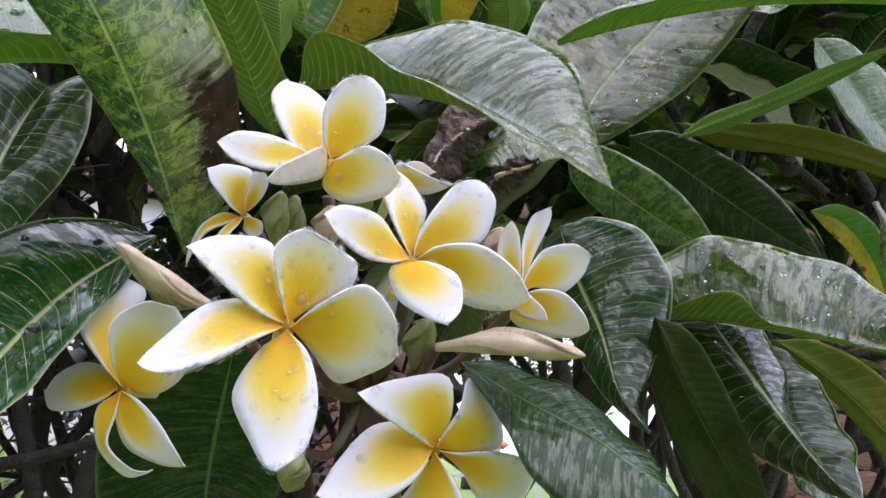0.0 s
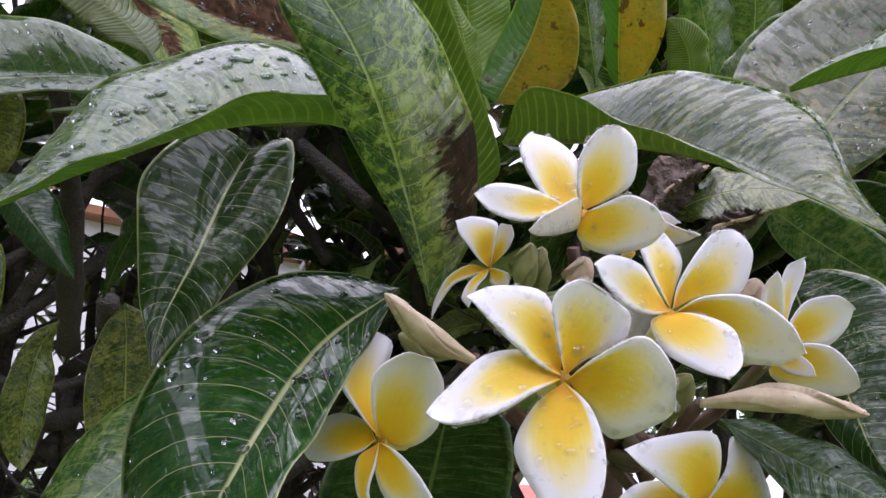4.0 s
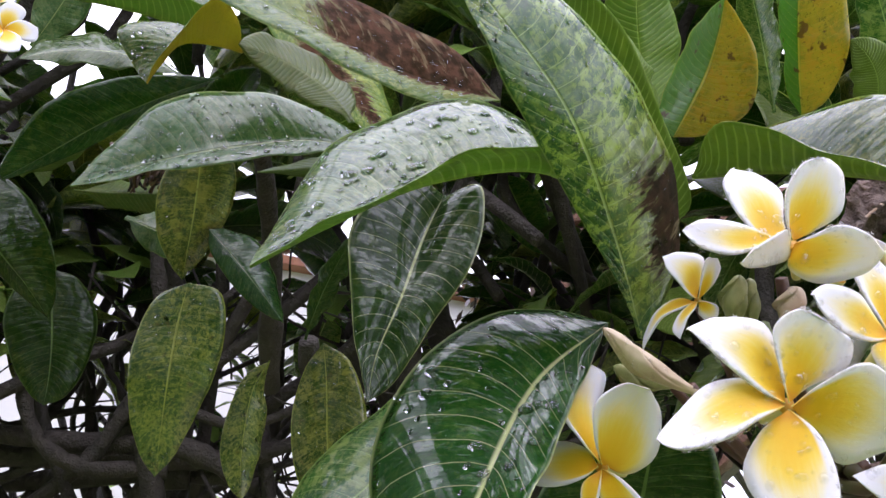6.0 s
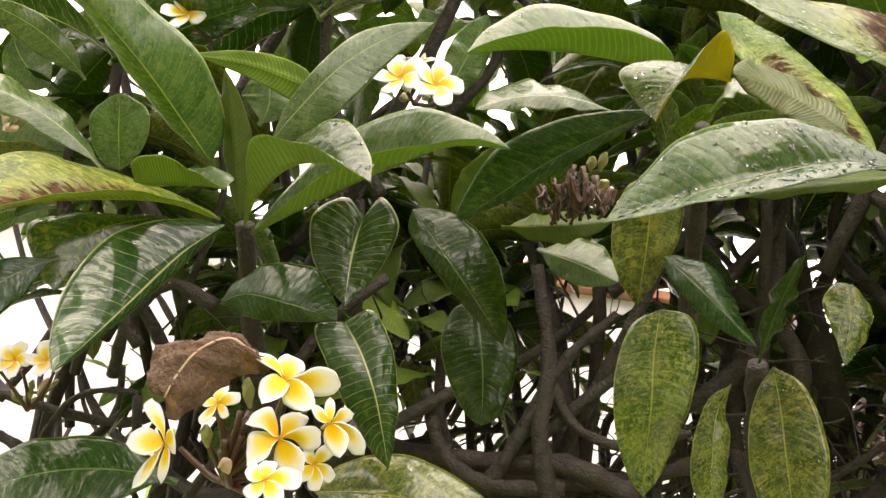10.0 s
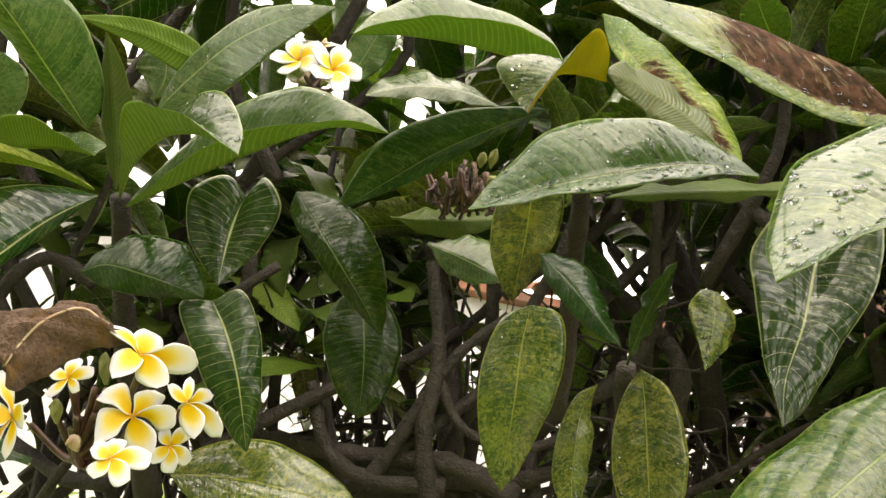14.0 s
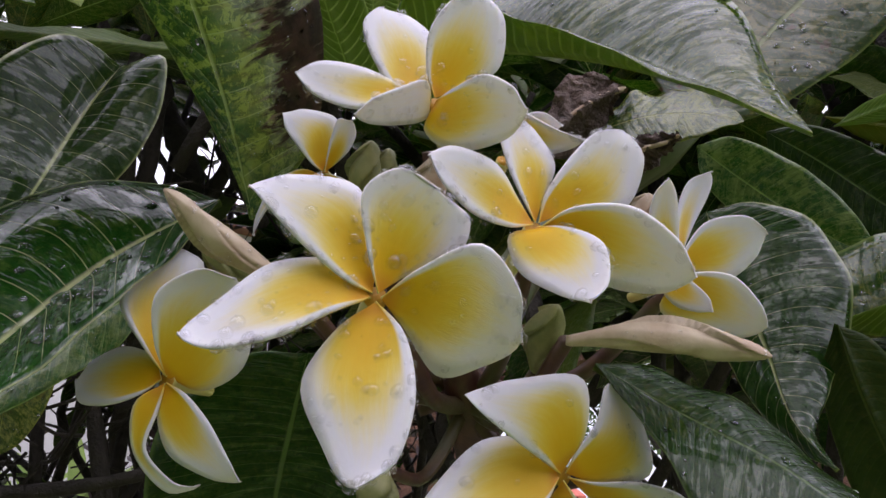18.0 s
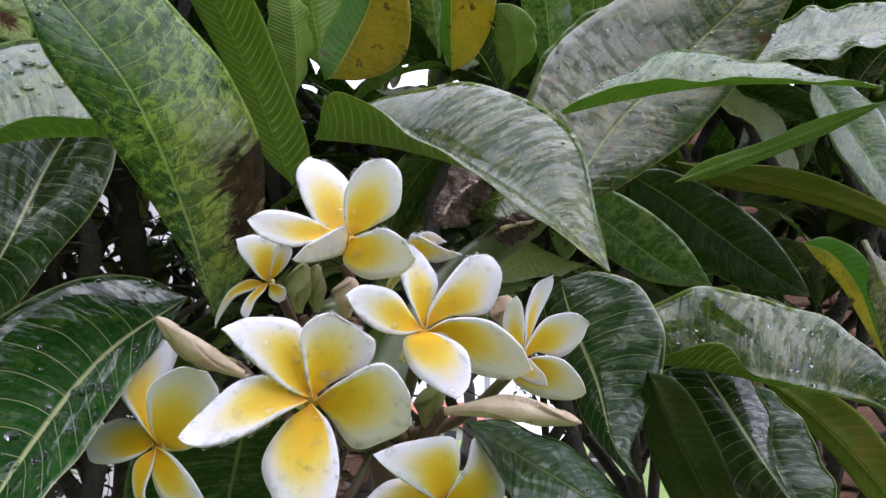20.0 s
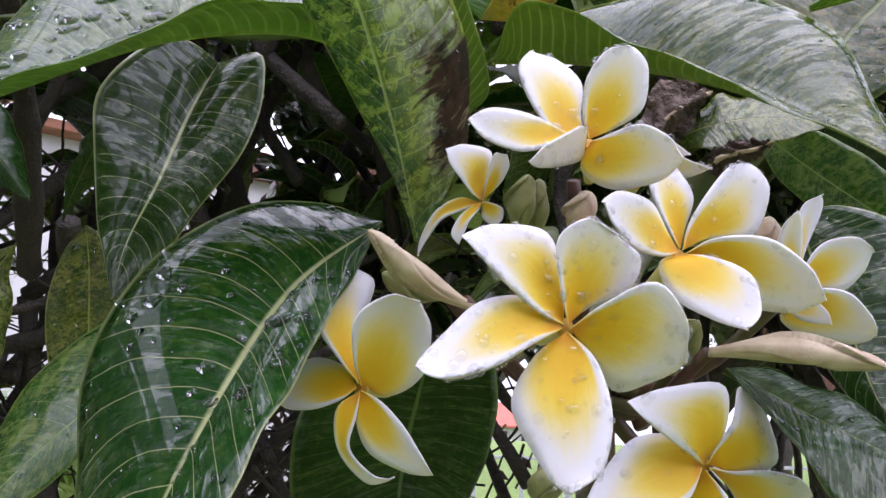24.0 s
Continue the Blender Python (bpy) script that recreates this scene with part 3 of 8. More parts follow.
def smooth_path(points, n):
    P = [np.array(p, float) for p in points]
    P = [2 * P[0] - P[1]] + P + [2 * P[-1] - P[-2]]
    out = []
    for i in range(1, len(P) - 2):
        for q in range(n):
            t = q / n
            a, b, c, d = P[i - 1:i + 3]
            out.append(0.5 * (2 * b + (c - a) * t + (2 * a - 5 * b + 4 * c - d) * t * t + (3 * b - a - 3 * c + d) * t ** 3))
    out.append(P[-2])
    return out


def spread(points, n):
    """n + 1 points at even steps along the smooth curve through the given ones."""
    c = np.array(smooth_path(points, 10))
    s = np.concatenate([[0.0], np.cumsum(np.linalg.norm(np.diff(c, axis=0), axis=1))])
    at = np.linspace(0, s[-1], n + 1)
    return np.stack([np.interp(at, s, c[:, k]) for k in range(3)], axis=1)


def swept_grid(rib, right, left, ripple, bow, nu, nv, phase):
    """Upper face of a leaf swept along its midrib, between its two margins; each half may be folded up or rolled by itself."""
    R = spread(rib, nu)
    sides = [spread([R[0]] + list(edge) + [R[-1]], nu) for edge in (left, right)]
    pts = np.zeros((nu + 1, 2 * nv + 1, 3))
    T = np.gradient(R, axis=0)
    for i in range(nu + 1):
        t = unit(T[i])
        for side, edge, js in ((-1, sides[0], range(nv - 1, -1, -1)), (1, sides[1], range(nv + 1, 2 * nv + 1))):
            w = edge[i] - R[i]
            w0 = w - t * w.dot(t)
            up = unit(np.cross(w0 * side, t))
            n = np.linalg.norm(w)
            for j in js:
                q = abs(j - nv) / nv
                wav = 0.5 * ripple * q * q * min(1, n / 0.012) * (math.sin(i / nu * 21 + phase + side) + 0.6 * math.sin(i / nu * 37 + 2 * phase))
                pts[i, j] = R[i] + w * q + up * (bow * n * 4 * q * (1 - q) + wav)
        pts[i, nv] = R[i]
    nor = np.cross(np.gradient(pts, axis=1), np.gradient(pts, axis=0))
    nor = nor / np.maximum(np.linalg.norm(nor, axis=2, keepdims=True), 1e-12)
    nor[0], nor[-1] = nor[1], nor[-2]
    return pts, nor


def curved_leaf(parent, look_name, rib, right, left, drops=0, ripple=0.0014, under="", size=(0.0004, 0.0016), bow=0.05, nu=40, nv=8):
    rng = random.Random(repr(rib[0]) + repr(rib[-1]))
    o = np.array(rib[0])
    if parent is not branch_main and look_name in ("fresh", "pale", "brown", "spot", "mottled", "freckled"):
        drops, size = max(130, int(drops * 2.2)), (0.0005, 0.0016)
    pts, nor = swept_grid(*([np.array(p) - o for p in line] for line in (rib, right, left)), ripple, bow, nu, nv, rng.uniform(0, 6))
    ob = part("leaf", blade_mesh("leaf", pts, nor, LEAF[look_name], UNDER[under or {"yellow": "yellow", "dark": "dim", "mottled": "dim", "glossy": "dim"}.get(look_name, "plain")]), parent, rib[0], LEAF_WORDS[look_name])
    if drops:
        part("rain_water", drops_mesh("rain_water", pts, nor, drops, rng, size[0], size[1], edge=0.06), ob, rib[0], "clear rain drops", "stuff")
    return ob


def stem(parent, points, r0, r1, mat, name="stem", label="", seg=9, ridges=0.06, n=7):
    o = np.array(points[0])
    path = smooth_path([np.array(p) - o for p in points], n)
    radii = np.linspace(r0, r1, len(path))
    if mat is BARK:
        radii = radii * np.array([1 + 0.10 * math.sin(i * 1.9 + 7 * o[0]) + 0.07 * math.sin(i * 0.73 + 11 * o[2]) for i in range(len(path))])
    v, f = tube(path, radii, seg, 0.07 if mat is BARK else 0.05, len(points), ridges)
    return part(name, mesh_of(name, v, f, [mat]), parent, points[0], label)


PV = (-0.16, -0.07, 0.0, 0.08, 0.2, 0.36, 0.52, 0.68, 0.84, 1.0)


def petal_grid(C, T, A, wide, arch, lift, back, raised=0.0, ns=18):
    d = T - C
    L = np.linalg.norm(d)
    d = d / L
    cw = unit(np.cross(d, A))
    N = unit(np.cross(cw, d))
    pts = np.zeros((ns + 1, len(PV), 3))
    peak = (0.63 ** 0.85) * (0.37 ** 0.5)
    for i in range(ns + 1):
        s = 1 - (1 - i / ns) ** 1.7
        w = wide * ((s ** 0.85) * ((1 - s) ** 0.5)) / peak + 0.03 * L * (1 - s)
        bow = 0.32 * w * (1 - s ** 4) + 0.03 * L * math.sin(math.pi * s)
        ridge = math.sin(math.pi * min(1, s * 0.96 + 0.04)) ** 0.6
        for j, v in enumerate(PV):
            vv = max(v, 0.0)
            p = C + d * (L * s) - cw * bow + cw * (w * vv)
            h = arch * L * math.sin(math.pi * s ** 0.8) * (1 - 0.6 * vv * vv) + lift * L * ridge * (1 - vv) ** 3 - back * L * vv * vv * s + raised * w * vv
            if v < 0:
                k = -v / 0.16
                p = p - cw * (L * 0.03 * ridge * math.sin(k * 1.57))
                h -= L * 0.03 * ridge * (1 - math.cos(k * 2.2))
            pts[i, j] = p + N * h
    du, dv = np.gradient(pts, axis=0), np.gradient(pts, axis=1)
    n = np.cross(du, dv)
    ln = np.linalg.norm(n, axis=2, keepdims=True)
    n = n / np.maximum(ln, 1e-12)
    sgn = np.sign((n * N).sum(axis=2, keepdims=True))
    # keep one consistent side
    if sgn[:, 3:].mean() < 0:
        n = -n
    return pts, n


def petal_mesh(pts, nor, turned=False):
    nu, nw = pts.shape[0] - 1, pts.shape[1] - 1
    low = pts - nor * 0.0003
    verts = np.concatenate([pts.reshape(-1, 3), low.reshape(-1, 3)])
    k0 = (nu + 1) * (nw + 1)
    I = lambda i, j: i * (nw + 1) + j
    faces, slots, rims = [], [], []
    for i in range(nu):
        for j in range(nw):
            f = (I(i, j), I(i + 1, j), I(i + 1, j + 1), I(i, j + 1))
            faces.append(f), slots.append(0)
            faces.append(tuple(k0 + x for x in reversed(f))), slots.append(1)
        for j, fl in ((0, True), (nw, False)):
            f = (I(i, j), I(i + 1, j), k0 + I(i + 1, j), k0 + I(i, j))
            faces.append(tuple(reversed(f)) if fl else f), slots.append(1), rims.append(len(faces) - 1)
    for j in range(nw):
        f = (I(nu, j), I(nu, j + 1), k0 + I(nu, j + 1), k0 + I(nu, j))
        faces.append(f), slots.append(1), rims.append(len(faces) - 1)
    round_faces = np.ones(len(faces), dtype=bool)
    round_faces[rims] = False
    even = np.linspace(0, 1, nu + 1)
    uu, vv = np.meshgrid(even if turned is not None and nu > 18 else 1 - (1 - even) ** 1.7, np.maximum(np.array(PV), 0.0), indexing="ij")
    uv = np.stack([uu.ravel(), vv.ravel()], axis=1)
    return mesh_of("petal", verts, faces, [PETAL_BACK, PETAL] if turned else [PETAL, PETAL_BACK], slots, np.concatenate([uv, uv]), round_faces)


def flower(parent, centre, tips, widths=(1, 1, 1, 1, 1), raises=(0, 0, 0, 0, 0), wide=0.71, arch=0.06, lift=0.05, back=0.05, drops=0, tube_to=None):
    rng = random.Random(repr(centre))
    C = np.array(centre)
    V = [np.array(t) - C for t in tips]
    A = -unit(sum(np.cross(V[i], V[(i + 1) % 5]) for i in range(5)))
    L = sum(np.linalg.norm(v) for v in V) / 5
    back_end = np.array(tube_to) - C if tube_to else -A * L * 0.55
    path = smooth_path([-A * L * 0.03, -A * L * 0.2, back_end * 0.6 - A * L * 0.1, back_end], 4)
    v, f = tube(path, np.linspace(L * 0.075, L * 0.05, len(path)), 9)
    fl = part("flower", mesh_of("flower", v, f, [PETAL_BACK, THROAT], [0] * (len(f) - 2) + [1, 0]), parent, centre)
    for i, t in enumerate(V):
        start = unit(t) * L * 0.035
        pts, nor = petal_grid(start, t, A, wide * widths[i] * (0.75 * L + 0.25 * np.linalg.norm(t)) * rng.uniform(0.95, 1.05), arch, lift, back, raises[i])
        pe = part("petal", petal_mesh(pts, nor), fl, centre)
        if drops:
            part("rain_water", drops_mesh("rain_water", pts, nor, drops, rng, 0.0003, 0.0013, 0.15, 0.97, 0.42, 0.4, WATER), fl, centre, "clear rain drops", "stuff")
    return fl


def open_flower(parent, centre, axis, size):
    """The throat and tube of a flower; its petals follow one by one."""
    A = np.array(axis)
    path = smooth_path([-A * size * 0.03, -A * size * 0.2, -A * size * 0.42, -A * size * 0.55], 4)
    v, f = tube(path, np.linspace(size * 0.075, size * 0.05, len(path)), 9)
    return part("flower", mesh_of("flower", v, f, [PETAL_BACK, THROAT], [0] * (len(f) - 2) + [1, 0]), parent, centre)


def petal(fl, tip, rim, side, drops=0, turned=False, ns=22):
    """Petal spanned between its thick rolled rim and the thin side that slips under the next petal."""
    C = np.array(fl.parent.location + fl.location)
    rng = random.Random(repr(tip))
    t = np.array(tip) - C
    a = spread([t * 0.03] + [np.array(p) - C for p in rim] + [t], ns)
    b = spread([t * 0.03] + [np.array(p) - C for p in side] + [t], ns)
    L = np.linalg.norm(t)
    N = unit(np.cross(a[ns // 2] - b[ns // 2], t))
    if N.dot(np.array((-0.08, -0.05, 1.45)) - C) < 0:
        N = -N
    pts = np.zeros((ns + 1, len(PV), 3))
    for i in range(ns + 1):
        s = i / ns
        w = b[i] - a[i]
        n = np.linalg.norm(w)
        ridge = math.sin(math.pi * min(1, s * 0.94 + 0.05)) ** 0.6
        for j, v in enumerate(PV):
            vv = max(v, 0.0)
            p = a[i] + w * vv + N * (0.20 * n * vv * (1 - vv) * s + 0.035 * L * ridge * (1 - vv) ** 4 - 0.03 * L * s * s * vv)
            if v < 0:
                k = -v / 0.16
                out = unit(-w) if n > 1e-6 else np.zeros(3)
                p = p + out * (L * 0.022 * ridge * math.sin(k * 1.57)) - N * (L * 0.012 * ridge * (1 - math.cos(k * 2.2)))
            pts[i, j] = p
    nor = np.cross(np.gradient(pts, axis=0), np.gradient(pts, axis=1))
    nor = nor / np.maximum(np.linalg.norm(nor, axis=2, keepdims=True), 1e-12)
    if (nor[4:-4, 3:] * N).sum() < 0:
        nor = -nor
    nor[0], nor[-1] = nor[1], nor[-2]
    part("petal", petal_mesh(pts, nor, turned), fl, C)
    if drops:
        part("rain_water", drops_mesh("rain_water", pts, nor, drops, rng, 0.0003, 0.0015, 0.15, 0.97, 0.58, 0.4, WATER), fl, C, "clear rain drops", "stuff")


def simple_flower(parent, centre, axis, radius, spin, cupped=0.25, **kw):
    A = unit(np.array(axis, float))
    x = unit(np.cross(A, (0.1, 0.2, 0.97)))
    y = np.cross(A, x)
    tips = []
    for i in range(5):
        an = spin + 2 * math.pi * i / 5
        tips.append(tuple(np.array(centre) + radius * (math.cos(an) * x - math.sin(an) * y) * 0.97 + A * radius * cupped))
    return flower(parent, centre, tips, **kw)


def bud(parent, base, tip, radius, mat, label="", twist=0.75, n=30, seg=60, drops=0):
    """Furled bud: a slim spindle on a narrow neck, whose petals wrap round it in long overlapping folds."""
    o, d = np.array(base), np.array(tip) - np.array(base)
    L = np.linalg.norm(d)
    z = d / L
    x = unit(np.cross(z, (0.2, 0.9, 0.3)))
    y = np.cross(z, x)
    rng = random.Random(repr(tip))
    turn = rng.random()
    pts = np.zeros((n + 1, seg + 1, 3))
    for i in range(n + 1):
        s = i / n
        r = radius * (0.36 + 0.74 * math.sin(math.pi * min(1, (s * 0.97 + 0.02) ** 1.15)) ** 1.2) * (1 if s < 0.88 else max(0.10, math.sqrt(max(0, 1 - ((s - 0.88) / 0.122) ** 2))))
        bend = 0.06 * L * math.sin(math.pi * s)
        for q in range(seg + 1):
            an = 2 * math.pi * q / seg
            wrap = (q / seg * 3 + turn - twist * s * s * 1.6) % 1.0
            fold = (0.36 * wrap ** 2.0 - 0.10 - 0.20 * math.exp(-(wrap / 0.10) ** 2)) * min(1, max(0, (s - 0.12) * 3.5))
            rr = r * (1 + fold + 0.025 * math.sin(9 * s + 4 * math.sin(2 * an + turn * 6)))
            pts[i, q] = z * L * s + x * (bend + rr * math.cos(an)) + y * rr * math.sin(an)
    verts = [p for row in pts for p in row[:seg]]
    faces = [(i * seg + q, i * seg + (q + 1) % seg, (i + 1) * seg + (q + 1) % seg, (i + 1) * seg + q) for i in range(n) for q in range(seg)]
    faces.append(tuple(reversed(range(seg)))), faces.append(tuple(n * seg + q for q in range(seg)))
    ob = part("bud", mesh_of("bud", verts, faces, [mat]), parent, base, label)
    if drops:
        axis = pts.mean(axis=1, keepdims=True)
        out = (pts - axis) / np.maximum(np.linalg.norm(pts - axis, axis=2, keepdims=True), 1e-9)
        part("rain_water", drops_mesh("rain_water", pts, out, drops, rng, 0.0002, 0.0007, 0.25, 0.97, 0.45, 0.0, WATER), ob, base, "clear rain drops", "stuff")
    return ob


# ---- ground and walls ----
def box_mesh(name, lo, hi, mat, jitter=0.0, rng=None, bevel=0.0):
    bm = bmesh.new()
    bmesh.ops.create_cube(bm, size=1)
    for v in bm.verts:
        v.co = Vector([(lo[i] + hi[i]) / 2 + v.co[i] * (hi[i] - lo[i]) + (rng.uniform(-jitter, jitter) if rng else 0) for i in range(3)])
    if bevel:
        bmesh.ops.bevel(bm, geom=bm.edges[:], offset=bevel, segments=2, affect="EDGES", profile=0.6)
    me = bpy.data.meshes.new(name)
    bm.to_mesh(me)
    bm.free()
    me.materials.append(mat)
    return me


def lawn_height(y):
    """The lawn beyond the arch rises gently."""
    return min(2.6, max(0.0, (y - 5) * 0.09))


bm = bmesh.new()
bmesh.ops.create_grid(bm, x_segments=60, y_segments=60, size=150)
for v in bm.verts:
    v.co.z = lawn_height(v.co.y)
ground_mesh = bpy.data.meshes.new("ground")
bm.to_mesh(ground_mesh)
bm.free()
ground_mesh.materials.append(GRASS)
tagged(new("ground", ground_mesh), "wide mown green lawn reaching the horizon", "lawn", kind="structure")

bed = new("planting_bed", box_mesh("planting_bed", (-3.4, 0.25, -0.05), (2.6, 2.3, 0.06), SOIL, bevel=0.02))
tagged(bed, "pale brown soil bed under the shrubs", "soil", kind="structure")

# rough stone wall with a round-headed opening
WY, AX, AZ, AR = 3.0, 0.42, 1.40, 0.66
outline = [(-0.75, 0.0), (AX - AR, 0.0)] + [(AX + AR * math.cos(a), AZ + AR * math.sin(a)) for a in [math.pi - math.pi * i / 20 for i in range(21)]] + [(AX + AR, 0.0), (3.4, 0.0), (3.4, 2.9), (-0.75, 2.9)]
bm = bmesh.new()
ring = [bm.verts.new((x, 0.03, z)) for x, z in outline]
face = bm.faces.new(ring)
made = bmesh.ops.extrude_face_region(bm, geom=[face])
for v in [g for g in made["geom"] if isinstance(g, bmesh.types.BMVert)]:
    v.co.y += 0.3
bmesh.ops.recalc_face_normals(bm, faces=bm.faces[:])
wall_mesh = bpy.data.meshes.new("wall_stone")
bm.to_mesh(wall_mesh)
bm.free()
wall_mesh.materials.append(MORTAR)
wall_stone = tagged(new("wall_stone", wall_mesh), "rough reddish brown stone wall with a round arch", "stone wall", kind="structure")
wall_stone.location = (0, WY, 0)

# white rendered wall with a tiled coping
WA = radians(38)
w_dir, w_nor = np.array((math.cos(WA), math.sin(WA), 0)), np.array((-math.sin(WA), math.cos(WA), 0))
w_mid = np.array((-2.4, 3.1, 0))
white = new("wall_white", box_mesh("wall_white", (-4.2, 0.0, 0.0), (1.6, 0.22, 2.86), PLASTER, bevel=0.01))
white.location, white.rotation_euler = w_mid, (0, 0, WA)
tagged(white, "smooth white rendered house wall", "wall", kind="structure")
coping = thing("tile_coping", (*w_mid[:2], 2.86), "row of terracotta roof tiles along the white wall", "roof tiles", kind="structure")
coping.rotation_euler = (0, 0, WA)
tv, tf = [], []
for i in range(9):
    an = math.pi * i / 8
    for y, z in ((-0.14, -0.01), (0.34, 0.14)):
        tv.append((0.075 * math.cos(an), y, z + 0.05 * math.sin(an)))
        tv.append((0.062 * math.cos(an), y, z + 0.04 * math.sin(an)))
for i in range(8):
    a0, b0 = i * 4, i * 4 + 4
    tf += [(a0, b0, b0 + 2, a0 + 2), (a0 + 1, a0 + 3, b0 + 3, b0 + 1), (a0, a0 + 1, b0 + 1, b0)]
tile_mesh = mesh_of("roof_tile", tv, tf, [TILE])
for i in range(38):
    ob = new("roof_tile", tile_mesh)
    ob.parent = coping
    ob.location = (-4.12 + i * 0.15, 0, 0.02)
base_mesh = box_mesh("eave_board", (-4.2, -0.1, -0.045), (1.6, 0.3, 0.0), TILE, bevel=0.006)
ob = new("eave_board", base_mesh)
ob.parent = coping

# plain unseen wall added behind the camera to darken reflections on the leaves
BACK = plain_material("unseen_wall_render", (0.26, 0.25, 0.23), (0.34, 0.32, 0.29), 6, 0.85, 0.3, 0.004)
wall_back = new("wall_back", box_mesh("wall_back", (-8.0, -3.5, 0.0), (8.0, -3.2, 3.15), BACK, bevel=0.02))
tagged(wall_back, "plain grey-brown wall added out of view for reflections", "wall", kind="structure")

# ---- the branches with their leaves ----
branch_main = thing("plumeria_branch", (-0.025, 0.309, 1.482), "plumeria branch end with a whorl of wet leaves", "plumeria branch", "plumeria branches")
branch_second = thing("plumeria_branch", (-0.358, 0.427, 1.716), "plumeria branch with hanging yellow-mottled leaves", "plumeria branch", "plumeria branches")
branch_third = thing("plumeria_branch", (-0.703, 0.321, 1.642), "plumeria branch with a bright upright leaf whorl", "plumeria branch", "plumeria branches")
curved_leaf(branch_main, "burn", ((-0.0753, 0.2350, 1.5158), (-0.0809, 0.2150, 1.5423), (-0.0902, 0.1856, 1.5699), (-0.1075, 0.1605, 1.5913), (-0.1285, 0.1619, 1.6266)), ((-0.0634, 0.2405, 1.5430), (-0.0667, 0.2235, 1.5821), (-0.0872, 0.1854, 1.6025), (-0.1115, 0.1707, 1.6244)), ((-0.0828, 0.2197, 1.5333), (-0.0960, 0.1949, 1.5556), (-0.1055, 0.1625, 1.5728), (-0.1199, 0.1610, 1.6052)), drops=520, size=(0.0002, 0.0010))
curved_leaf(branch_main, "glossy", ((-0.0861, 0.2402, 1.5231), (-0.1061, 0.2244, 1.4993), (-0.1129, 0.1867, 1.4588), (-0.1190, 0.1777, 1.4323), (-0.1215, 0.1719, 1.4142)), ((-0.1096, 0.2537, 1.5329), (-0.1340, 0.2362, 1.5225), (-0.1499, 0.2249, 1.4993), (-0.1553, 0.2187, 1.4727), (-0.1475, 0.2102, 1.4461), (-0.1356, 0.1944, 1.4258)), ((-0.0915, 0.2281, 1.5030), (-0.0954, 0.1955, 1.4740), (-0.0982, 0.1737, 1.4538), (-0.1030, 0.1649, 1.4405), (-0.1083, 0.1637, 1.4292), (-0.1148, 0.1663, 1.4204)), drops=110, size=(0.0004, 0.0026))
curved_leaf(branch_main, "pale", ((-0.0831, 0.2367, 1.5517), (-0.1023, 0.2236, 1.5710), (-0.1398, 0.2134, 1.5659), (-0.1681, 0.1968, 1.5445), (-0.1852, 0.1831, 1.5265)), ((-0.0986, 0.2530, 1.5892), (-0.1393, 0.2482, 1.6183), (-0.1824, 0.2300, 1.5973), (-0.1924, 0.2073, 1.5537)), ((-0.0868, 0.2140, 1.5671), (-0.1146, 0.1970, 1.5671), (-0.1453, 0.1879, 1.5490), (-0.1700, 0.1819, 1.5340)), drops=300, size=(0.0006, 0.0025))
curved_leaf(branch_main, "glossy", ((-0.1872, 0.3585, 1.6332), (-0.1938, 0.3491, 1.6042), (-0.1977, 0.3362, 1.5680), (-0.2049, 0.3297, 1.5386), (-0.2053, 0.3255, 1.5156)), ((-0.1990, 0.3321, 1.6324), (-0.2167, 0.3144, 1.6008), (-0.2148, 0.3169, 1.5614), (-0.2093, 0.3223, 1.5313)), ((-0.1646, 0.3538, 1.6335), (-0.1667, 0.3540, 1.5946), (-0.1841, 0.3459, 1.5578), (-0.1968, 0.3365, 1.5279)), drops=60, size=(0.0002, 0.0009))
curved_leaf(branch_main, "pale", ((-0.1424, 0.3282, 1.5251), (-0.1664, 0.3139, 1.5022), (-0.1903, 0.2929, 1.4727), (-0.2109, 0.2804, 1.4446), (-0.2211, 0.2708, 1.4217)), ((-0.1587, 0.3298, 1.5374), (-0.1851, 0.3277, 1.5244), (-0.2059, 0.3202, 1.5049), (-0.2221, 0.3102, 1.4835), (-0.2294, 0.2992, 1.4586), (-0.2281, 0.2860, 1.4366)), ((-0.1447, 0.3214, 1.5046), (-0.1591, 0.3082, 1.4856), (-0.1736, 0.2940, 1.4704), (-0.1873, 0.2847, 1.4556), (-0.2005, 0.2784, 1.4411), (-0.2114, 0.2738, 1.4286)), drops=60, size=(0.0003, 0.001))
curved_leaf(branch_main, "dark", ((-0.0780, 0.3092, 1.4994), (-0.0828, 0.3179, 1.4827), (-0.0882, 0.3274, 1.4604), (-0.0904, 0.3304, 1.4371), (-0.0908, 0.3316, 1.4193)), ((-0.0996, 0.3063, 1.4968), (-0.1231, 0.3098, 1.4749), (-0.1246, 0.3177, 1.4403), (-0.1061, 0.3258, 1.4206)), ((-0.0597, 0.3168, 1.5001), (-0.0552, 0.3300, 1.4772), (-0.0645, 0.3368, 1.4474), (-0.0783, 0.3355, 1.4250)))
